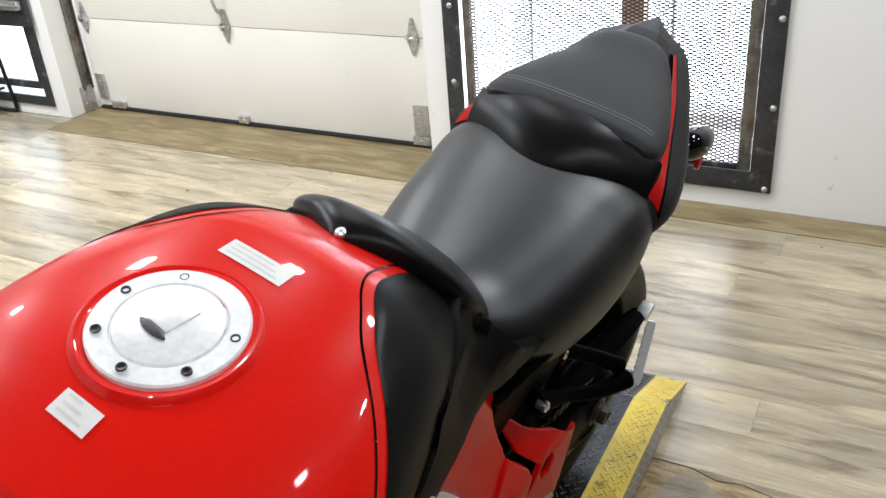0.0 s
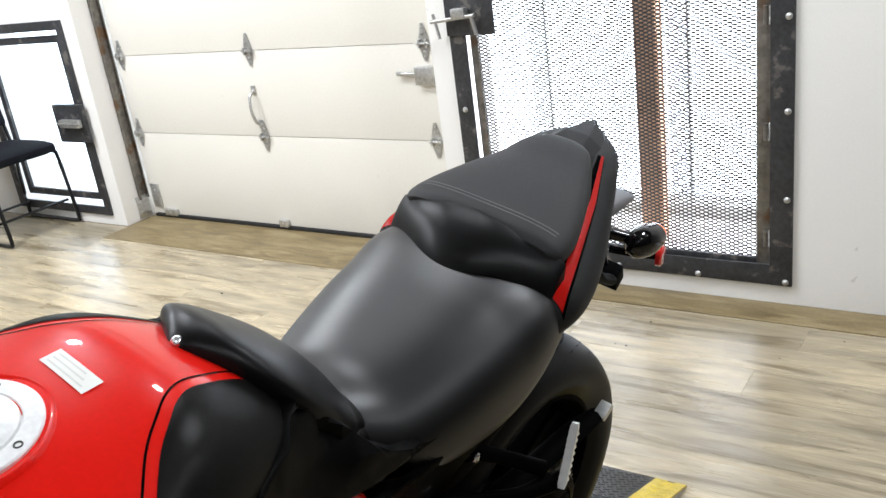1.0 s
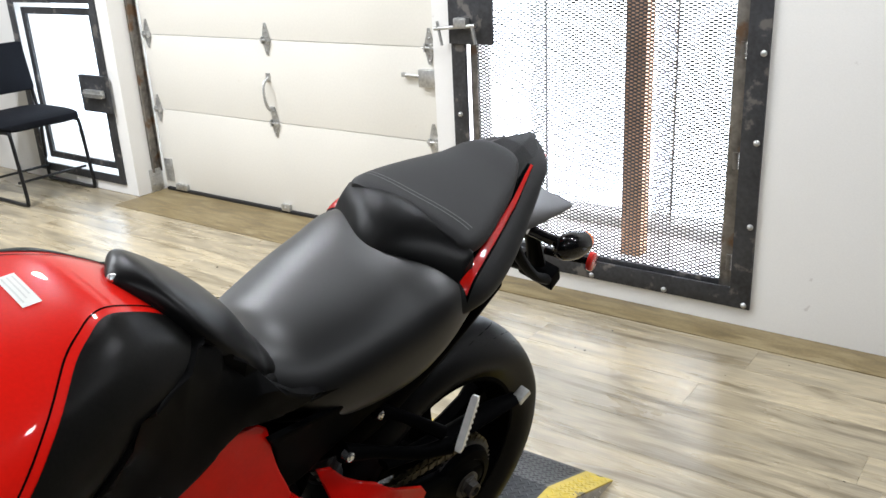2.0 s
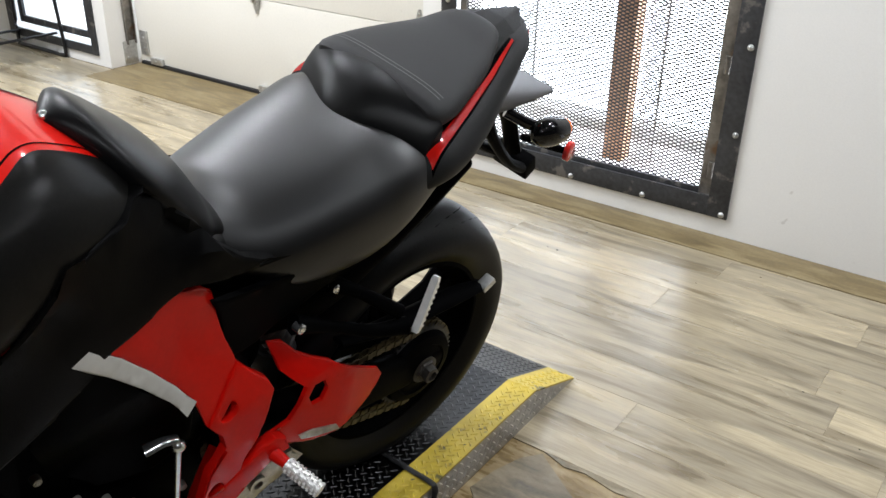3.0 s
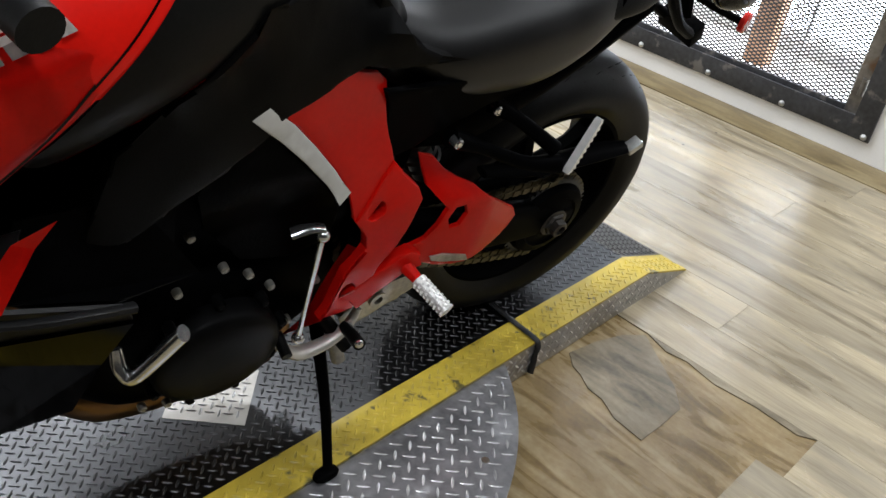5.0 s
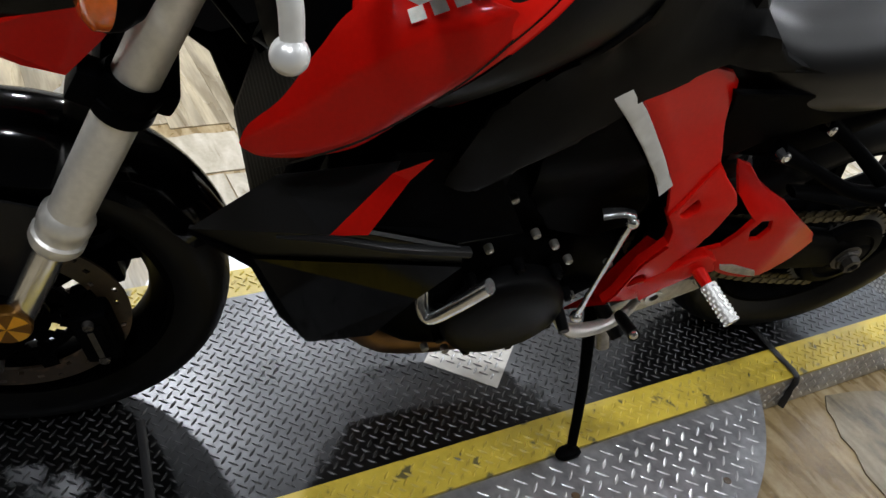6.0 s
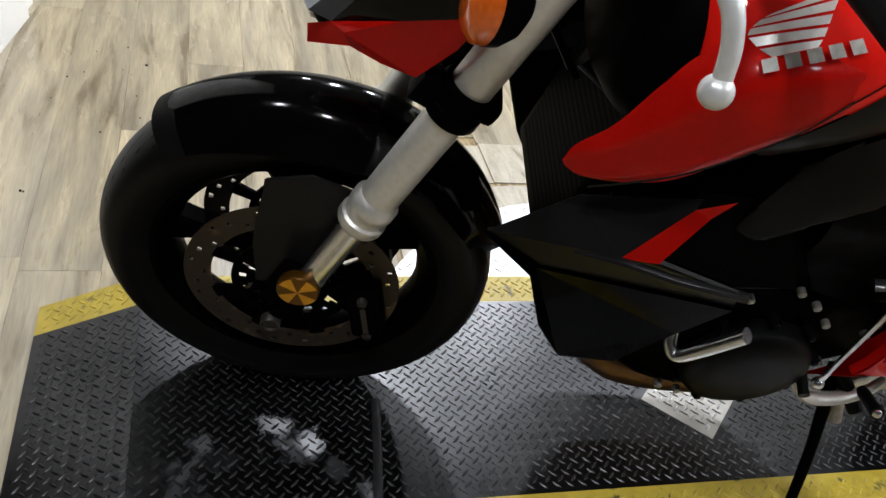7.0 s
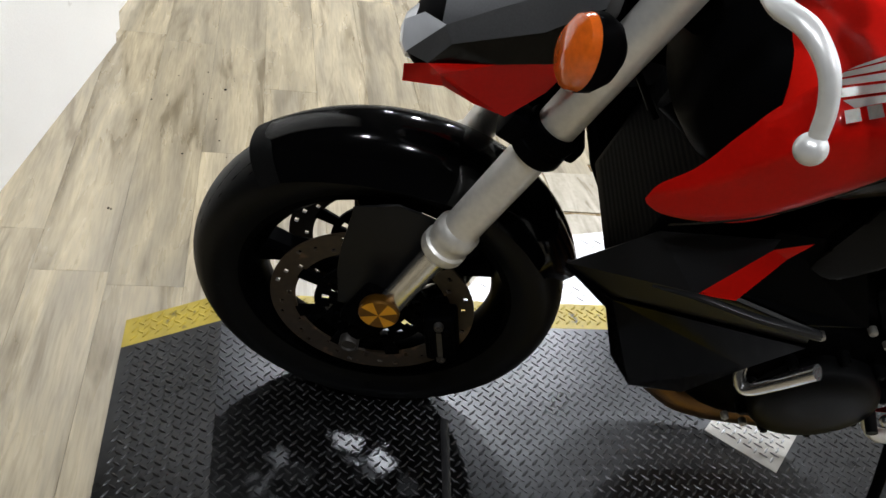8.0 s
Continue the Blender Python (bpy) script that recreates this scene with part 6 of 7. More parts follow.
# faceted side shrouds
def skin(bm):
    for v in [v for v in bm.verts if not v.link_faces]:
        bm.verts.remove(v)
    bmesh.ops.recalc_face_normals(bm, faces=bm.faces)
    bmesh.ops.solidify(bm, geom=bm.faces[:], thickness=0.005)


for s in (1, -1):
    V = [
        (0.192 * s, 0.200, 0.614), (0.205 * s, 0.285, 0.705), (0.238 * s, 0.405, 0.752), (0.226 * s, 0.520, 0.738), (0.262 * s, 0.330, 0.672), (0.275 * s, 0.372, 0.684), (0.235 * s, 0.600, 0.60),
        (0.274 * s, 0.490, 0.640), (0.262 * s, 0.505, 0.600), (0.228 * s, 0.480, 0.495), (0.205 * s, 0.272, 0.575), (0.120 * s, 0.315, 0.42), (0.205 * s, 0.356, 0.387), (0.170 * s, 0.46, 0.33),
        (0.12 * s, 0.30, 0.52), (0.13 * s, 0.52, 0.45), (0.235 * s, 0.515, 0.55),
    ]
    bm = bmesh.new()
    faceted(bm, V, [(0, 1, 4), (1, 2, 5, 4)])
    skin(bm)
    sh = part("radiator_shroud", bm, SHROUD, bike, "faceted black radiator shroud", smooth=12)
    bm = bmesh.new()
    faceted(bm, V, [(0, 4, 10), (4, 5, 7, 8, 10)])
    skin(bm)
    part("shroud_lower", bm, SHROUD, sh, smooth=12)
    bm = bmesh.new()
    faceted(bm, [(x - 0.012 * s, y, z) for x, y, z in V], [(2, 3, 6, 5), (5, 6, 7)])
    skin(bm)
    part("shroud_pocket", bm, ENGINE, sh, "black recess behind the shroud blade", smooth=12)
    bm = bmesh.new()
    hose(bm, [(0.268 * s, 0.278, 0.681), (0.274 * s, 0.340, 0.676), (0.279 * s, 0.400, 0.662), (0.278 * s, 0.450, 0.650), (0.270 * s, 0.503, 0.631)], 0.0065, 8, 5, [0.3, 0.9, 1.0, 1.1, 1.2], 0.8)
    part("shroud_rib", bm, SHROUD, sh, "grey raised rib along the shroud blade")
    bm = bmesh.new()
    faceted(bm, V + [(0.195 * s, 0.274, 0.545), (0.190 * s, 0.318, 0.432), (0.150 * s, 0.40, 0.30)], [(0, 10, 17), (10, 8, 9), (10, 9, 12), (10, 12, 18, 17), (9, 13, 12), (12, 13, 19), (18, 12, 19)])
    skin(bm)
    part("belly_cowl", bm, SATIN, sh, "satin black belly cowl", smooth=12)
    bm = bmesh.new()
    faceted(bm, [(0.266 * s, 0.334, 0.674), (0.281 * s, 0.371, 0.689), (0.258 * s, 0.412, 0.744), (0.250 * s, 0.436, 0.766), (0.256 * s, 0.392, 0.754)], [(0, 1, 2, 4), (4, 2, 3)])
    bmesh.ops.solidify(bm, geom=bm.faces[:], thickness=0.003)
    part("shroud_flash", bm, RED, sh, "red flash on the shroud", smooth=12)

# red guard panels with the pale stripe
def ramp01(v, lo, hi):
    return min(1.0, max(0.0, (v - lo) / (hi - lo)))


def guard_x(y, z):
    f = ramp01(y, 0.655, 0.885)
    return 0.205 - 0.048 * f * (0.3 + 0.7 * ramp01(z, 0.58, 0.72)) - 0.12 * max(0, z - 0.70) * f


def heel_x(y, z):
    return 0.168 - 0.035 * ramp01(y, 1.13, 1.25) - 0.055 * ramp01(z, 0.525, 0.585)


def circle(cy, cz, r, n=14, k=1.0):
    return [(cy + r * math.cos(2 * math.pi * i / n), cz + r * k * math.sin(2 * math.pi * i / n)) for i in range(n)]


COWL = [(0.676, 0.812), (0.714, 0.820), (0.758, 0.820), (0.806, 0.811), (0.848, 0.796), (0.866, 0.779), (0.874, 0.736), (0.883, 0.696), (0.897, 0.654), (0.915, 0.634), (0.850, 0.560), (0.837, 0.578), (0.822, 0.630), (0.796, 0.671), (0.761, 0.717), (0.720, 0.767)]
LEG = [(0.895, 0.656), (0.916, 0.631), (0.943, 0.605), (0.952, 0.585), (0.942, 0.545), (0.930, 0.500), (0.906, 0.463), (0.889, 0.408), (0.876, 0.376), (0.845, 0.378), (0.814, 0.380), (0.826, 0.402), (0.833, 0.435), (0.842, 0.474), (0.857, 0.490), (0.870, 0.512), (0.864, 0.539), (0.838, 0.577)]
HEEL = [(0.975, 0.449), (1.010, 0.457), (1.028, 0.481), (1.039, 0.513), (1.002, 0.551), (1.000, 0.573), (0.998, 0.590), (1.024, 0.582), (1.042, 0.563), (1.064, 0.550), (1.092, 0.538), (1.154, 0.490), (1.235, 0.425), (1.246, 0.400), (1.238, 0.380), (1.200, 0.363), (1.146, 0.358), (1.093, 0.365), (1.043, 0.383), (0.989, 0.416)]
for s in (1, -1):
    bm = bmesh.new()
    slab(bm, COWL, lambda y, z: s * guard_x(y, z), 0.006, 0.003)
    gp = part("frame_guard", bm, REDPANEL, bike, "red painted upper frame guard")
    bm = bmesh.new()
    slab(bm, LEG, lambda y, z: s * (guard_x(y, z) + 0.004), 0.016, 0.004, [circle(0.872, 0.585, 0.016), circle(0.856, 0.424, 0.014, k=1.3)])
    pv = part("pivot_plate", bm, REDPANEL, bike, "red painted pivot plate with round holes")
    # the plate's front flange folds in towards the engine
    bm = bmesh.new()
    outer = [(0.868, 0.512), (0.843, 0.476), (0.833, 0.436), (0.826, 0.404), (0.815, 0.382)]
    inner = [(0.872, 0.478), (0.856, 0.440), (0.840, 0.395), (0.822, 0.330), (0.786, 0.300)]
    rows = [[bm.verts.new((s * (0.202 - 0.052 * k / 4), a[0] + (b[0] - a[0]) * k / 4, a[1] + (b[1] - a[1]) * k / 4)) for k in range(5)] for a, b in zip(outer, inner)]
    tail = [bm.verts.new((s * (0.200 - 0.052 * k / 4), 0.850 + 0.030 * k / 4, 0.378 - 0.080 * k / 4)) for k in range(5)]
    for p, q in zip(rows, rows[1:] + [tail]):
        for k in range(4):
            bm.faces.new((p[k], p[k + 1], q[k + 1], q[k]))
    bmesh.ops.solidify(bm, geom=bm.faces[:], thickness=0.004)
    part("flange", bm, REDPANEL, pv)
    bm = bmesh.new()
    lathe(bm, [(0.0001, 0.004), (0.005, 0.004), (0.009, 0.002), (0.0095, -0.004)], (0.183 * s, 0.866, 0.583), (s, 0, 0), 16)
    part("pivot_bolt", bm, POLISHED, gp, "bright pivot bolt")
    bm = bmesh.new()
    slab(bm, [(0.652, 0.802), (0.676, 0.812), (0.720, 0.767), (0.761, 0.717), (0.796, 0.671), (0.822, 0.630), (0.808, 0.617), (0.785, 0.652), (0.746, 0.700), (0.700, 0.752)], lambda y, z: s * (guard_x(y, z) + 0.001), 0.005, 0.002)
    part("pale_stripe", bm, WHITESTRIPE, gp, "pale silver stripe")
    bm = bmesh.new()
    slab(bm, [(0.653, 0.799), (0.70, 0.748), (0.745, 0.697), (0.785, 0.648), (0.81, 0.61), (0.835, 0.575), (0.855, 0.54), (0.85, 0.49), (0.79, 0.47), (0.70, 0.50), (0.63, 0.60), (0.60, 0.70), (0.62, 0.775)], lambda y, z: s * (guard_x(y, z) - 0.005 - 0.055 * (1 - ramp01(z, 0.56, 0.68))), 0.006, 0.003)
    part("side_panel", bm, ENGINE, bike, "matt black engine side panel")
    # heel plate
    bm = bmesh.new()
    slab(bm, HEEL, lambda y, z: s * heel_x(y, z), 0.008, 0.004, [circle(1.066, 0.488, 0.019, 6, 1.35)])
    hp = part("heel_plate", bm, REDPANEL, bike, "red painted heel plate")
    bm = bmesh.new()
    slab(bm, [(1.031, 0.410), (1.060, 0.406), (1.116, 0.383), (1.124, 0.368), (1.070, 0.384), (1.037, 0.398)], lambda y, z: s * 0.1715, 0.004, 0.001)
    part("scuffed_edge", bm, CAST, hp, "scuffed bare metal lower edge")
    # front peg on its link
    bm = bmesh.new()
    slab(bm, [(0.849, 0.412), (0.887, 0.438), (0.938, 0.468), (0.961, 0.473), (0.985, 0.458), (0.985, 0.436), (0.962, 0.424), (0.933, 0.405), (0.884, 0.380)], lambda y, z: s * 0.196, 0.020, 0.006)
    p0, p1 = Vector((0.192 * s, 0.962, 0.436)), Vector((0.284 * s, 0.985, 0.419))
    q0 = p0.lerp(p1, 0.30)
    rod(bm, p0, q0, 0.012, 0.009, 12)
    part("peg_hanger", bm, REDPANEL, bike, "red painted peg hanger")
    bm = bmesh.new()
    rod(bm, q0, p1, 0.0125, 0.0115, 16)
    d = (p1 - p0).normalized()
    for k in range(9):
        q = q0 + d * (0.005 + 0.0075 * k)
        for j in range(9):
            a = (j + 0.5 * (k % 2)) * math.pi / 4.5
            o = (d.cross(Vector((0, 0, 1))).normalized() * math.cos(a) + d.cross(Vector((0, 0, 1))).cross(d).normalized() * math.sin(a)) * 0.0118
            g = bmesh.ops.create_cube(bm, size=0.0038)
            bmesh.ops.transform(bm, matrix=Matrix.Translation(q + o) @ axis_frame(d) @ Matrix.Rotation(radians(45), 4, "Z"), verts=g["verts"])
    part("foot_peg", bm, LEVERMAT, bike, "knurled polished foot peg")
    # rear peg bracket
    bm = bmesh.new()
    hose(bm, [(0.125 * s, 1.098, 0.675), (0.15 * s, 1.14, 0.655), (0.19 * s, 1.20, 0.615)], 0.012, 10, 5, [1.3, 0.9, 1.1])
    hose(bm, [(0.145 * s, 1.015, 0.645), (0.16 * s, 1.08, 0.62), (0.185 * s, 1.15, 0.595), (0.205 * s, 1.205, 0.595)], 0.013, 10, 5, [1.3, 0.8, 0.9, 1.2])
    br = part("rear_peg_bracket", bm, BLACKMATT, bike, "black rear peg bracket")
    for p in ((0.135 * s, 1.10, 0.672), (0.157 * s, 1.018, 0.645)):
        bm = bmesh.new()
        bolt(bm, p, (s, 0, 0.1), 0.009, 0.008)
        part("bracket_bolt", bm, POLISHED, br)
    bm = bmesh.new()
    p0, p1 = Vector((0.217 * s, 1.216, 0.583)), Vector((0.200 * s, 1.263, 0.670))
    d = p1 - p0
    m = Matrix.Translation((p0 + p1) / 2) @ axis_frame(d)
    side_a, h = [], d.length / 2
    for k in range(41):
        z = -h + 2 * h * k / 40
        w = 0.0062 if 1 < k < 39 else 0.005
        e = w + 0.0018 * (k % 4 in (1, 2)) * (3 < k < 37)
        side_a.append([bm.verts.new(m @ Vector(v)) for v in ((-e, -0.007, z), (e, -0.007, z), (w, 0.007, z), (-w, 0.007, z))])
    for p, q in zip(side_a, side_a[1:]):
        for j in range(4):
            bm.faces.new((p[j], p[(j + 1) % 4], q[(j + 1) % 4], q[j]))
    bm.faces.new(side_a[0][::-1])
    bm.faces.new(side_a[-1])
    part("rear_foot_peg", bm, LEVERMAT, bike, "folded polished rear foot peg")

# subframe covers, swingarm, chain, hugger
for s in (1, -1):
    bm = bmesh.new()
    slab(bm, [(0.86, 0.77), (0.95, 0.765), (1.05, 0.762), (1.13, 0.764), (1.17, 0.766), (1.19, 0.758), (1.165, 0.735), (1.06, 0.69), (0.96, 0.63), (0.91, 0.62), (0.89, 0.68), (0.875, 0.74)], lambda y, z: s * (0.135 + 0.03 * min(1, max(0, (z - 0.65) / 0.12)) - 0.05 * max(0, y - 1.15)), 0.01, 0.005)
    part("subframe_cover", bm, BLACKMATT, bike, "matt black subframe cover")
    bm = bmesh.new()
    loft(bm, [(0.90, 0.085 * s, 0.035, 0.47, 0.33, 3, 3), (1.05, 0.112 * s, 0.028, 0.45, 0.34, 3, 3), (1.20, 0.114 * s, 0.024, 0.42, 0.32, 3, 3), (1.34, 0.100 * s, 0.020, 0.375, 0.285, 3, 3), (1.43, 0.100 * s, 0.018, 0.35, 0.285, 3, 3), (1.46, 0.100 * s, 0.012, 0.34, 0.30, 3, 3)], 20, 24)
    part("swingarm", bm, BLACKMATT, bike, "black swingarm")
rw = part("rear_wheel", rim_bm(RC, 0.218, 0.14), BLACKMATT, bike, "black cast rear wheel")
part("hub", hub_bm(RC, 0.16), BLACKMATT, rw)
for k in range(5):
    part("spoke", spoke_bm(RC, 0.218, k, 5, 0.18), BLACKMATT, rw)
part("tyre", tyre_bm(RC, 0.317, 0.182, 0.218), RUBBER, rw)
part("tread_groove", groove_bm(RC, 0.317, 0.182, 24, 2), BLACKMATT, rw, smooth=0)
bm = bmesh.new()
n = 44
ring_o = []
for k in range(n * 4):
    r = 0.098 if k % 4 in (0, 1) else 0.091
    a = 2 * math.pi * k / (n * 4)
    ring_o.append((r, a))
for x in (0.092, 0.098):
    vs = [bm.verts.new((x, RC.y + r * math.cos(a), RC.z + r * math.sin(a))) for r, a in ring_o]
    vi = [bm.verts.new((x, RC.y + 0.07 * math.cos(a), RC.z + 0.07 * math.sin(a))) for r, a in ring_o]
    for k in range(len(vs)):
        bm.faces.new((vs[k], vs[(k + 1) % len(vs)], vi[(k + 1) % len(vi)], vi[k]))
part("sprocket", bm, BLACKSTEEL, rw, "black rear sprocket", smooth=0)
bm = bmesh.new()
lathe(bm, [(0.084, 0.0), (0.086, 0.030), (0.080, 0.040), (0.062, 0.044), (0.058, 0.040), (0.040, 0.042), (0.03, 0.046), (0.03, 0.03)], RC + Vector((0.085, 0, 0)), (1, 0, 0), 48)
part("sprocket_carrier", bm, BLACKMATT, rw)
bm = bmesh.new()
lathe(bm, [(0.024, 0.0), (0.026, 0.006), (0.024, 0.010), (0.019, 0.010), (0.0185, 0.024), (0.012, 0.026), (0.012, 0.018), (0.0001, 0.018)], RC + Vector((0.130, 0.006, 0)), (1, 0, 0), 6)
lathe(bm, [(0.030, 0.0), (0.031, 0.004), (0.020, 0.006)], RC + Vector((0.129, 0.006, 0)), (1, 0, 0), 32)
part("axle_nut", bm, AXLENUT, rw, "dark grey axle nut")
bm = bmesh.new()
FS = Vector((0.095, 0.93, 0.40))
R1, R2 = 0.096, 0.034


def chain_path():
    top0, top1 = Vector((0.095, FS.y, FS.z + R2)), Vector((0.095, RC.y, RC.z + R1))
    pts = []
    for i in range(40):
        pts.append(top0.lerp(top1, i / 40))
    for i in range(30):
        a = math.pi / 2 - math.pi * i / 30
        pts.append(RC + Vector((0.095, R1 * math.cos(a), R1 * math.sin(a))))
    b0, b1 = Vector((0.095, RC.y, RC.z - R1)), Vector((0.095, FS.y, FS.z - R2))
    for i in range(40):
        p = b0.lerp(b1, i / 40)
        p.z -= 0.02 * math.sin(math.pi * i / 40)
        pts.append(p)
    for i in range(12):
        a = -math.pi / 2 - math.pi * i / 12
        pts.append(FS + Vector((0, R2 * math.cos(a), R2 * math.sin(a))))
    return pts


cp = chain_path()
for i in range(len(cp)):
    a, b = cp[i], cp[(i + 1) % len(cp)]
    d = b - a
    if d.length < 1e-5:
        continue
    o = 0.0075 if i % 2 else 0.0055
    m = Matrix.Translation((a + b) / 2) @ axis_frame(d)
    for sx in (-1, 1):
        g = bmesh.ops.create_cube(bm, size=1)
        bmesh.ops.transform(bm, matrix=Matrix.Translation((a + b) / 2 + Vector((sx * o, 0, 0))) @ Vector((0, d.y, d.z)).to_track_quat("Y", "X").to_matrix().to_4x4() @ Matrix.Diagonal((0.013, d.length * 1.15, 0.0022, 1)), verts=g["verts"])
tagged(part("drive_chain", bm, CHAINMAT, bike, "oily drive chain", smooth=0), kind="stuff")
part("rear_brake_disc", disc_bm(RC, -0.10, 0.075, 0.12, 24), DISC, bike, smooth=0)
bm = bmesh.new()
hose(bm, [(0.10, 1.16, 0.50), (0.10, 1.30, 0.475), (0.10, 1.46, 0.47), (0.10, 1.54, 0.462)], 0.024, 10, 5, [0.6, 1, 1, 0.7], 0.5)
part("chain_guard", bm, BLACKMATT, bike, "black chain guard")
bm = bmesh.new()
box(bm, (-0.012, -0.017, -0.008), (0.012, 0.017, 0.008), 0.003, Matrix.Translation((0.108, 1.545, 0.470)) @ Matrix.Rotation(radians(30), 4, "X"))
part("guard_tip", bm, GALV, bike, "bare metal guard tip")
bm = bmesh.new()
loft(bm, [(1.02, 0, 0.09, 0.68, 0.55, 3, 3), (1.10, 0, 0.11, 0.69, 0.56, 3, 3), (1.20, 0, 0.112, 0.70, 0.62, 3, 3), (1.32, 0, 0.11, 0.755, 0.70, 3, 3), (1.42, 0, 0.10, 0.80, 0.765, 3, 3)], 18, 32)
part("inner_fender", bm, BLACKMATT, bike, "black inner rear fender")
bm = bmesh.new()
rod(bm, (0.03, 0.98, 0.66), (0.03, 1.10, 0.46), 0.024, seg=18)
shock = part("rear_shock", bm, BLACKSTEEL, bike, "black rear shock with coil spring")
for k in range(7):
    bm = bmesh.new()
    lathe(bm, [(0.034, -0.004), (0.038, 0.0), (0.034, 0.004)], Vector((0.03, 0.98, 0.66)).lerp(Vector((0.03, 1.10, 0.46)), 0.15 + 0.11 * k), (0, 0.12, -0.2), 20)
    part("spring_coil", bm, BLACKSTEEL, shock)

# shift linkage, side stand
bm = bmesh.new()
SHIFT_TOP, SHIFT_FOOT = Vector((0.177, 0.803, 0.546)), Vector((0.178, 0.799, 0.320))
rod(bm, SHIFT_TOP, SHIFT_FOOT, 0.0048, seg=10)
for p in (SHIFT_TOP, SHIFT_FOOT):
    g = bmesh.ops.create_icosphere(bm, subdivisions=2, radius=0.0105)
    bmesh.ops.transform(bm, matrix=Matrix.Translation(p), verts=g["verts"])
part("shift_rod", bm, POLISHED, bike, "polished shift rod with ball joints")
bm = bmesh.new()
hose(bm, [(0.172, 0.805, 0.556), (0.168, 0.785, 0.558), (0.162, 0.760, 0.550)], 0.0085, 10, 5, [1, 1.1, 1.3], 0.6)
part("shift_arm", bm, POLISHED, bike)
bm = bmesh.new()
hose(bm, [(0.170, 0.760, 0.326), (0.172, 0.783, 0.292), (0.174, 0.811, 0.271), (0.174, 0.857, 0.273), (0.172, 0.894, 0.294), (0.166, 0.915, 0.328)], 0.0115, 12, 6, [0.8, 1.1, 1.2, 1.1, 0.9, 0.6], 0.7)
part("shift_pedal", bm, SILVER, bike, "dull silver shift pedal")
bm = bmesh.new()
rod(bm, (0.17, 0.894, 0.294), (0.23, 0.879, 0.326), 0.0105, seg=14)
rubber = part("pedal_rubber", bm, RUBBER, bike)
bm = bmesh.new()
lathe(bm, [(0.0001, 0.003), (0.006, 0.002), (0.008, -0.001)], (0.2305, 0.8788, 0.3263), (0.06, -0.015, 0.032), 14)
part("end_bolt", bm, POLISHED, rubber)
bm = bmesh.new()
rod(bm, (0.165, 0.768, 0.33), (0.205, 0.766, 0.322), 0.009, seg=14)
part("pedal_tip", bm, RUBBER, bike)
bm = bmesh.new()
slab(bm, [(0.925, 0.238), (0.950, 0.288), (0.985, 0.303), (1.040, 0.300), (1.074, 0.292), (1.092, 0.262), (1.070, 0.245), (1.020, 0.236), (0.965, 0.214), (0.938, 0.212)], lambda y, z: 0.122 - 0.1 * max(0, y - 1.0), 0.026, 0.007)
lathe(bm, [(0.010, -0.002), (0.017, 0.0), (0.017, 0.006), (0.009, 0.006), (0.009, -0.004)], (0.124, 0.990, 0.272), (1, 0, 0), 20)
part("linkage_casting", bm, CAST, bike, "bare cast aluminium linkage arm")
bm = bmesh.new()
inv = BIKE_M.inverted()
foot = inv @ Vector((0.322, 0.805, 0.082))
hose(bm, [(0.125, 0.86, 0.30), foot.lerp(Vector((0.125, 0.86, 0.30)), 0.5) + Vector((0.008, 0.004, 0)), foot + Vector((-0.008, 0.004, 0.02))], 0.0095, 12, 8, [1.3, 1.0, 0.9])
stand = part("side_stand", bm, BLACKMATT, bike, "black side stand with flat foot")
bm = bmesh.new()
up = (inv.to_3x3() @ Vector((0, 0, 1))).normalized()
loft(bm, [(-0.024, 0, 0.007, 0.008, 0.0, 2.4, 2.4), (-0.014, 0, 0.013, 0.013, -0.002, 2.6, 4), (0.012, 0, 0.014, 0.013, -0.002, 2.6, 4), (0.022, 0, 0.008, 0.008, 0.0, 2.4, 2.4)], 10, 20)
bmesh.ops.transform(bm, matrix=inv @ Matrix.Translation((0.322, 0.805, 0.082)), verts=bm.verts)
part("stand_foot", bm, BLACKMATT, stand)
bm = bmesh.new()
rod(bm, (0.115, 0.885, 0.29), (0.165, 0.905, 0.19), 0.0125, seg=14)
part("stand_spring", bm, CAST, stand, "dull metal stand spring")
bm = bmesh.new()
hose(bm, [(0.13, 0.86, 0.305), (0.155, 0.875, 0.285), (0.19, 0.895, 0.262)], 0.013, 10, 5)
part("stand_tang", bm, RUBBER, stand)
# ---- floor: planks, worn strip, bare patch ----
bm = bmesh.new()
box(bm, (-6.35, -5.15, -0.12), (6.15, 3.40, -0.0035))
floor = tagged(finish("floor", bm, SUBFLOOR, None, "", 0), "vinyl plank floor in pale oak over a brown subfloor", kind="structure")
PW, PL = 0.158, 1.22
ROW0 = 1.71
# bare patch where planks are gone: x and y ranges
PATCH = ((0.30, 0.835), (1.078, 1.71))
# the same on the other side of the turntable, with loose pieces laid back in
FAR = ((-1.03, -0.45), (0.288, 0.92))


def plank_mesh(length):
    bm = bmesh.new()
    g = 0.0002
    box(bm, (g, g, -0.0033), (length - g, PW - g, 0.0))
    top = [e for e in bm.edges if all(v.co.z > -0.001 for v in e.verts)]
    bmesh.ops.bevel(bm, geom=top, offset=0.0004, segments=1, affect="EDGES")
    me = bpy.data.meshes.new("plank")
    bm.to_mesh(me)
    bm.free()
    me.materials.append(VINYL)
    return me


plank_of = {}


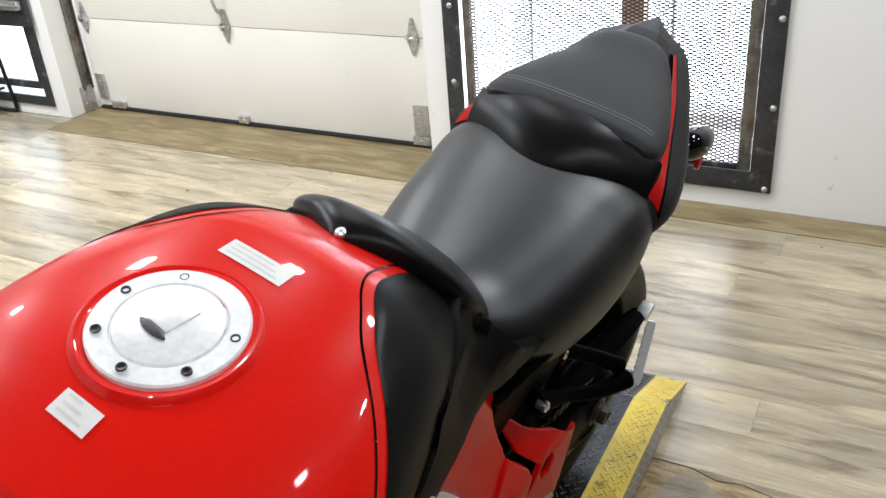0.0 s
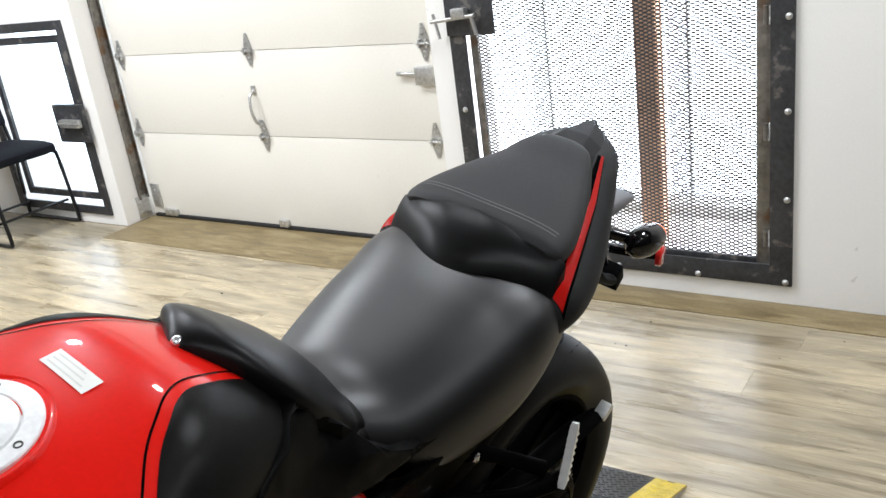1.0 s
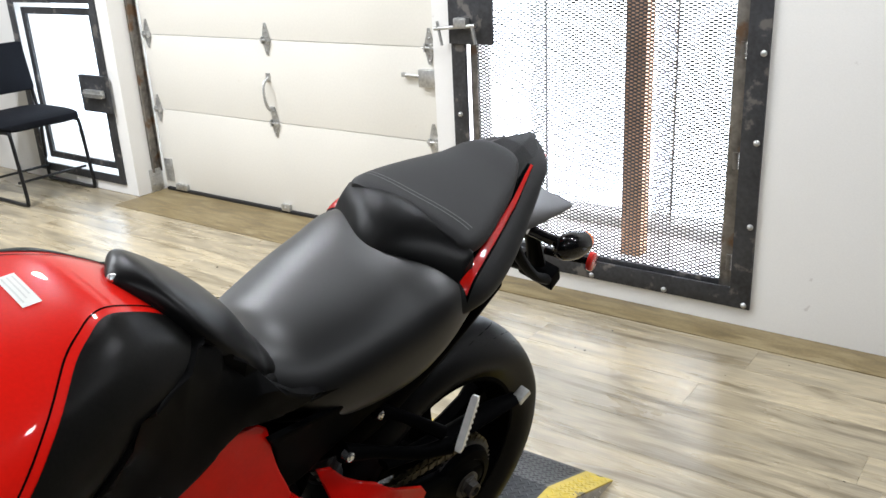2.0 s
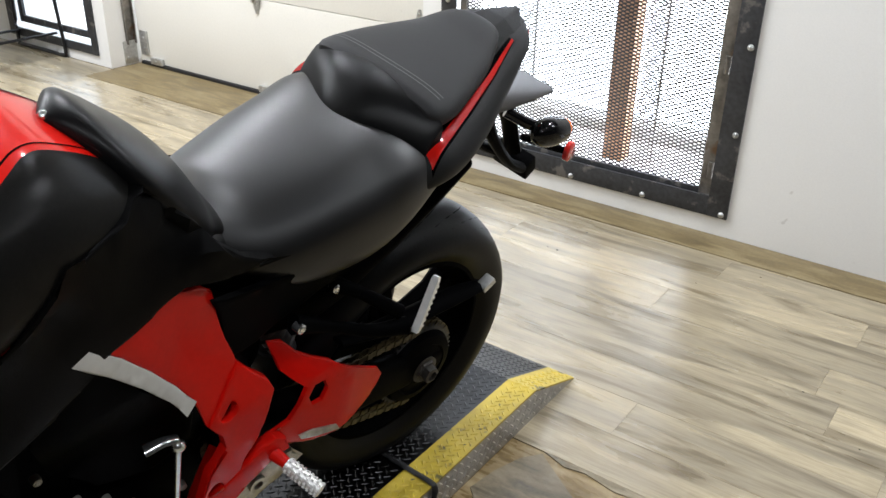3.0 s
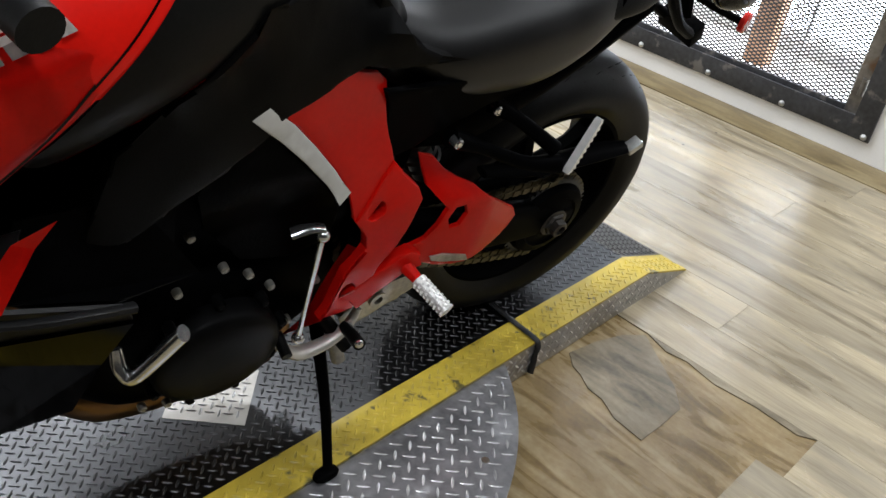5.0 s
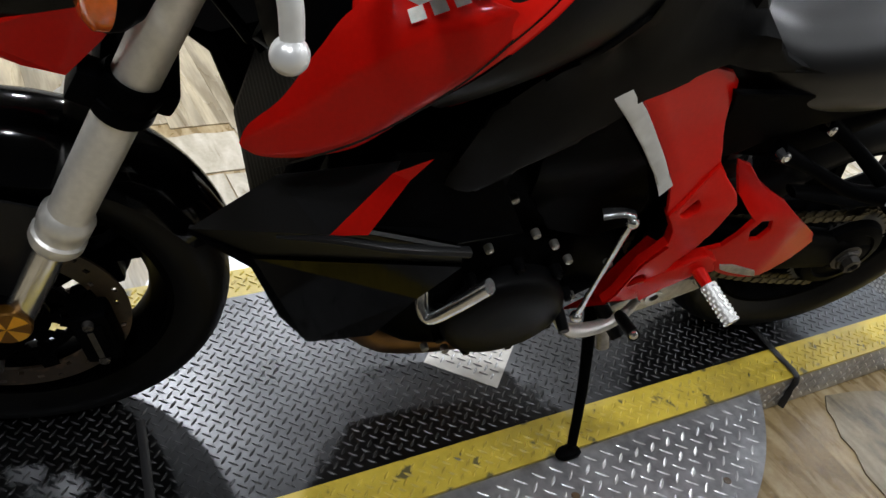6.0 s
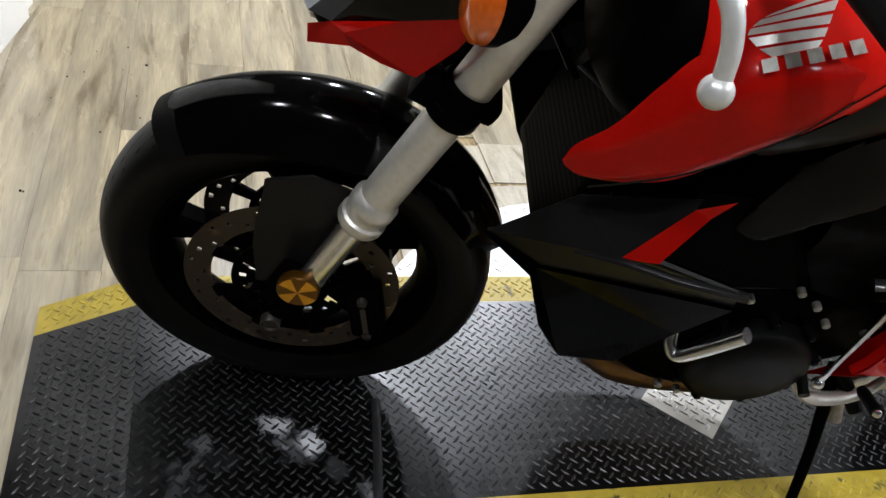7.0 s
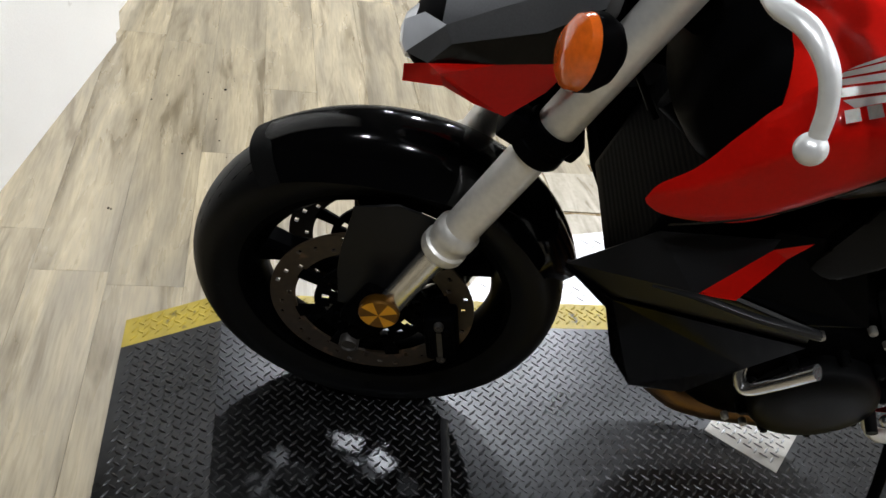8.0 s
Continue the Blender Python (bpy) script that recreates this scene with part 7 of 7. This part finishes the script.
def lay(x0, x1, y):
    n = max(1, round((x1 - x0) / 0.01))
    if n not in plank_of:
        plank_of[n] = plank_mesh(n * 0.01)
    ob = new("plank", plank_of[n])
    ob.location = (x0, y, 0)
    ob.parent = floor


rnd = random.Random(4)
k0, k1 = int((-1.9 - ROW0) / PW), 8
for k in range(k0, k1 + 1):
    y = ROW0 + k * PW
    ya, yb = y, y + PW
    x = -5.6 - rnd.random() * PL
    x_end = 3.4
    while x < x_end:
        a, b = x, min(x + PL, x_end)
        x += PL
        bits = [(a, b)]
        if ya + 0.01 >= PATCH[1][0] and yb - 0.01 <= PATCH[1][1]:
            cut = PATCH[0][1] if abs(yb - PATCH[1][1]) < 0.02 else PATCH[0][1] - rnd.choice((0.0, 0.06))
            bits = []
            if a < PATCH[0][0]:
                bits.append((a, min(b, PATCH[0][0])))
            if b > cut:
                bits.append((max(a, cut), b))
        if ya + 0.01 >= FAR[1][0] and yb - 0.01 <= FAR[1][1]:
            end = FAR[0][0] + 0.03 * ((k % 3) - 1)
            bits = [(p, min(q, end)) for p, q in bits if p < end] + [(max(p, FAR[0][1]), q) for p, q in bits if q > FAR[0][1]]
        for p, q in bits:
            if q - p > 0.03:
                lay(p, q, ya)

# the rest of the room's planks, joined
verts, faces = [], []
for k in range(int((-5.0 - ROW0) / PW), 9):
    y = ROW0 + k * PW
    x = (-6.2 if k < k0 else 3.4) + (rnd.random() - 1) * PL * (k < k0)
    while x < 5.9:
        a, b = max(x, -6.2), min(x + PL, 5.95)
        i = len(verts)
        verts += [(a + 0.0005, y + 0.0005, -0.001), (b - 0.0005, y + 0.0005, -0.001), (b - 0.0005, y + PW - 0.0005, -0.001), (a + 0.0005, y + PW - 0.0005, -0.001)]
        verts += [(vx, vy, -0.0034) for vx, vy, vz in verts[i : i + 4]]
        faces += [(i, i + 1, i + 2, i + 3)] + [(i + j, i + 4 + j, i + 4 + (j + 1) % 4, i + (j + 1) % 4) for j in range(4)]
        x += PL
me = bpy.data.meshes.new("outer_plank")
me.from_pydata(verts, [], faces)
me.materials.append(VINYL)
outer = new("outer_plank", me)
outer.parent = floor
tagged(outer, "pale oak vinyl planks in the rest of the room", kind="stuff")

# broken plank left on the bare patch, and a loose shard beyond it
for pts in (((0.332, 1.50), (0.365, 1.470), (0.392, 1.462), (0.43, 1.44), (0.47, 1.437), (0.52, 1.412), (0.593, 1.405), (0.596, 1.48), (0.594, 1.552), (0.55, 1.60), (0.47, 1.655), (0.405, 1.70), (0.37, 1.655), (0.345, 1.58)),
            ((0.40, 1.712), (0.47, 1.690), (0.52, 1.70), (0.60, 1.684), (0.70, 1.695), (0.80, 1.690), (0.836, 1.712))):
    bm = bmesh.new()
    f = bm.faces.new([bm.verts.new((x, y, -0.0005)) for x, y in pts])
    g = bmesh.ops.extrude_face_region(bm, geom=[f])
    for v in g["geom"]:
        if isinstance(v, bmesh.types.BMVert):
            v.co.z -= 0.0028
    ob = finish("broken_plank", bm, GREYPLANK, floor, "broken grey vinyl plank with ragged edges", 0)

# loose pieces on the far side of the turntable, paler than the vinyl
for x0, x1, y0, y1 in ((-0.992, -0.802, 0.300, 0.604), (-1.012, -0.806, 0.609, 0.915), (-0.790, -0.460, 0.302, 0.520), (-0.788, -0.460, 0.524, 0.912)):
    bm = bmesh.new()
    rag = random.Random(round(x0 * 1000))
    side = [(x0 + rag.uniform(-0.006, 0.006), y0 + (y1 - y0) * i / 6) for i in range(7)]
    f = bm.faces.new([bm.verts.new((x, y, -0.0004)) for x, y in side + [(x1, y1), (x1, y0)]])
    g = bmesh.ops.extrude_face_region(bm, geom=[f])
    for v in g["geom"]:
        if isinstance(v, bmesh.types.BMVert):
            v.co.z -= 0.0029
    finish("broken_plank", bm, PALEPLANK, floor, "pale loose vinyl piece with ragged ends", 0)

# dark worn boards in front of the garage door
bm = bmesh.new()
box(bm, (-3.27, 2.955, 0.0), (-1.05, 3.33, 0.003), 0.002)
thing("threshold_board", bm, DIRTY, "worn brown board lying along the garage door", "board")
bm = bmesh.new()
box(bm, (-1.049, 2.985, 0.0), (4.0, 3.138, 0.004), 0.0015)
thing("threshold_board", bm, DIRTY, "narrow dirty brown board along the white wall", "board")
bm = bmesh.new()
rd = random.Random(9)
for _ in range(70):
    x, y = (rd.uniform(-2.4, 2.4), rd.uniform(0.6, 3.0)) if rd.random() < 0.6 else (rd.uniform(-1.5, -0.6), rd.uniform(-0.55, -0.2))
    r = rd.uniform(0.0015, 0.005)
    if -0.33 < x < 0.65 and -0.5 < y < 2.05:
        continue
    g = bmesh.ops.create_icosphere(bm, subdivisions=1, radius=r)
    bmesh.ops.transform(bm, matrix=Matrix.Translation((x, y, r * 0.2)) @ Matrix.Diagonal((1.4, rd.uniform(0.6, 1.2), 0.4, 1)), verts=g["verts"])
thing("floor_grit", bm, BLACKMATT, "small dark crumbs of grit scattered on the floor", "grit", kind="stuff")
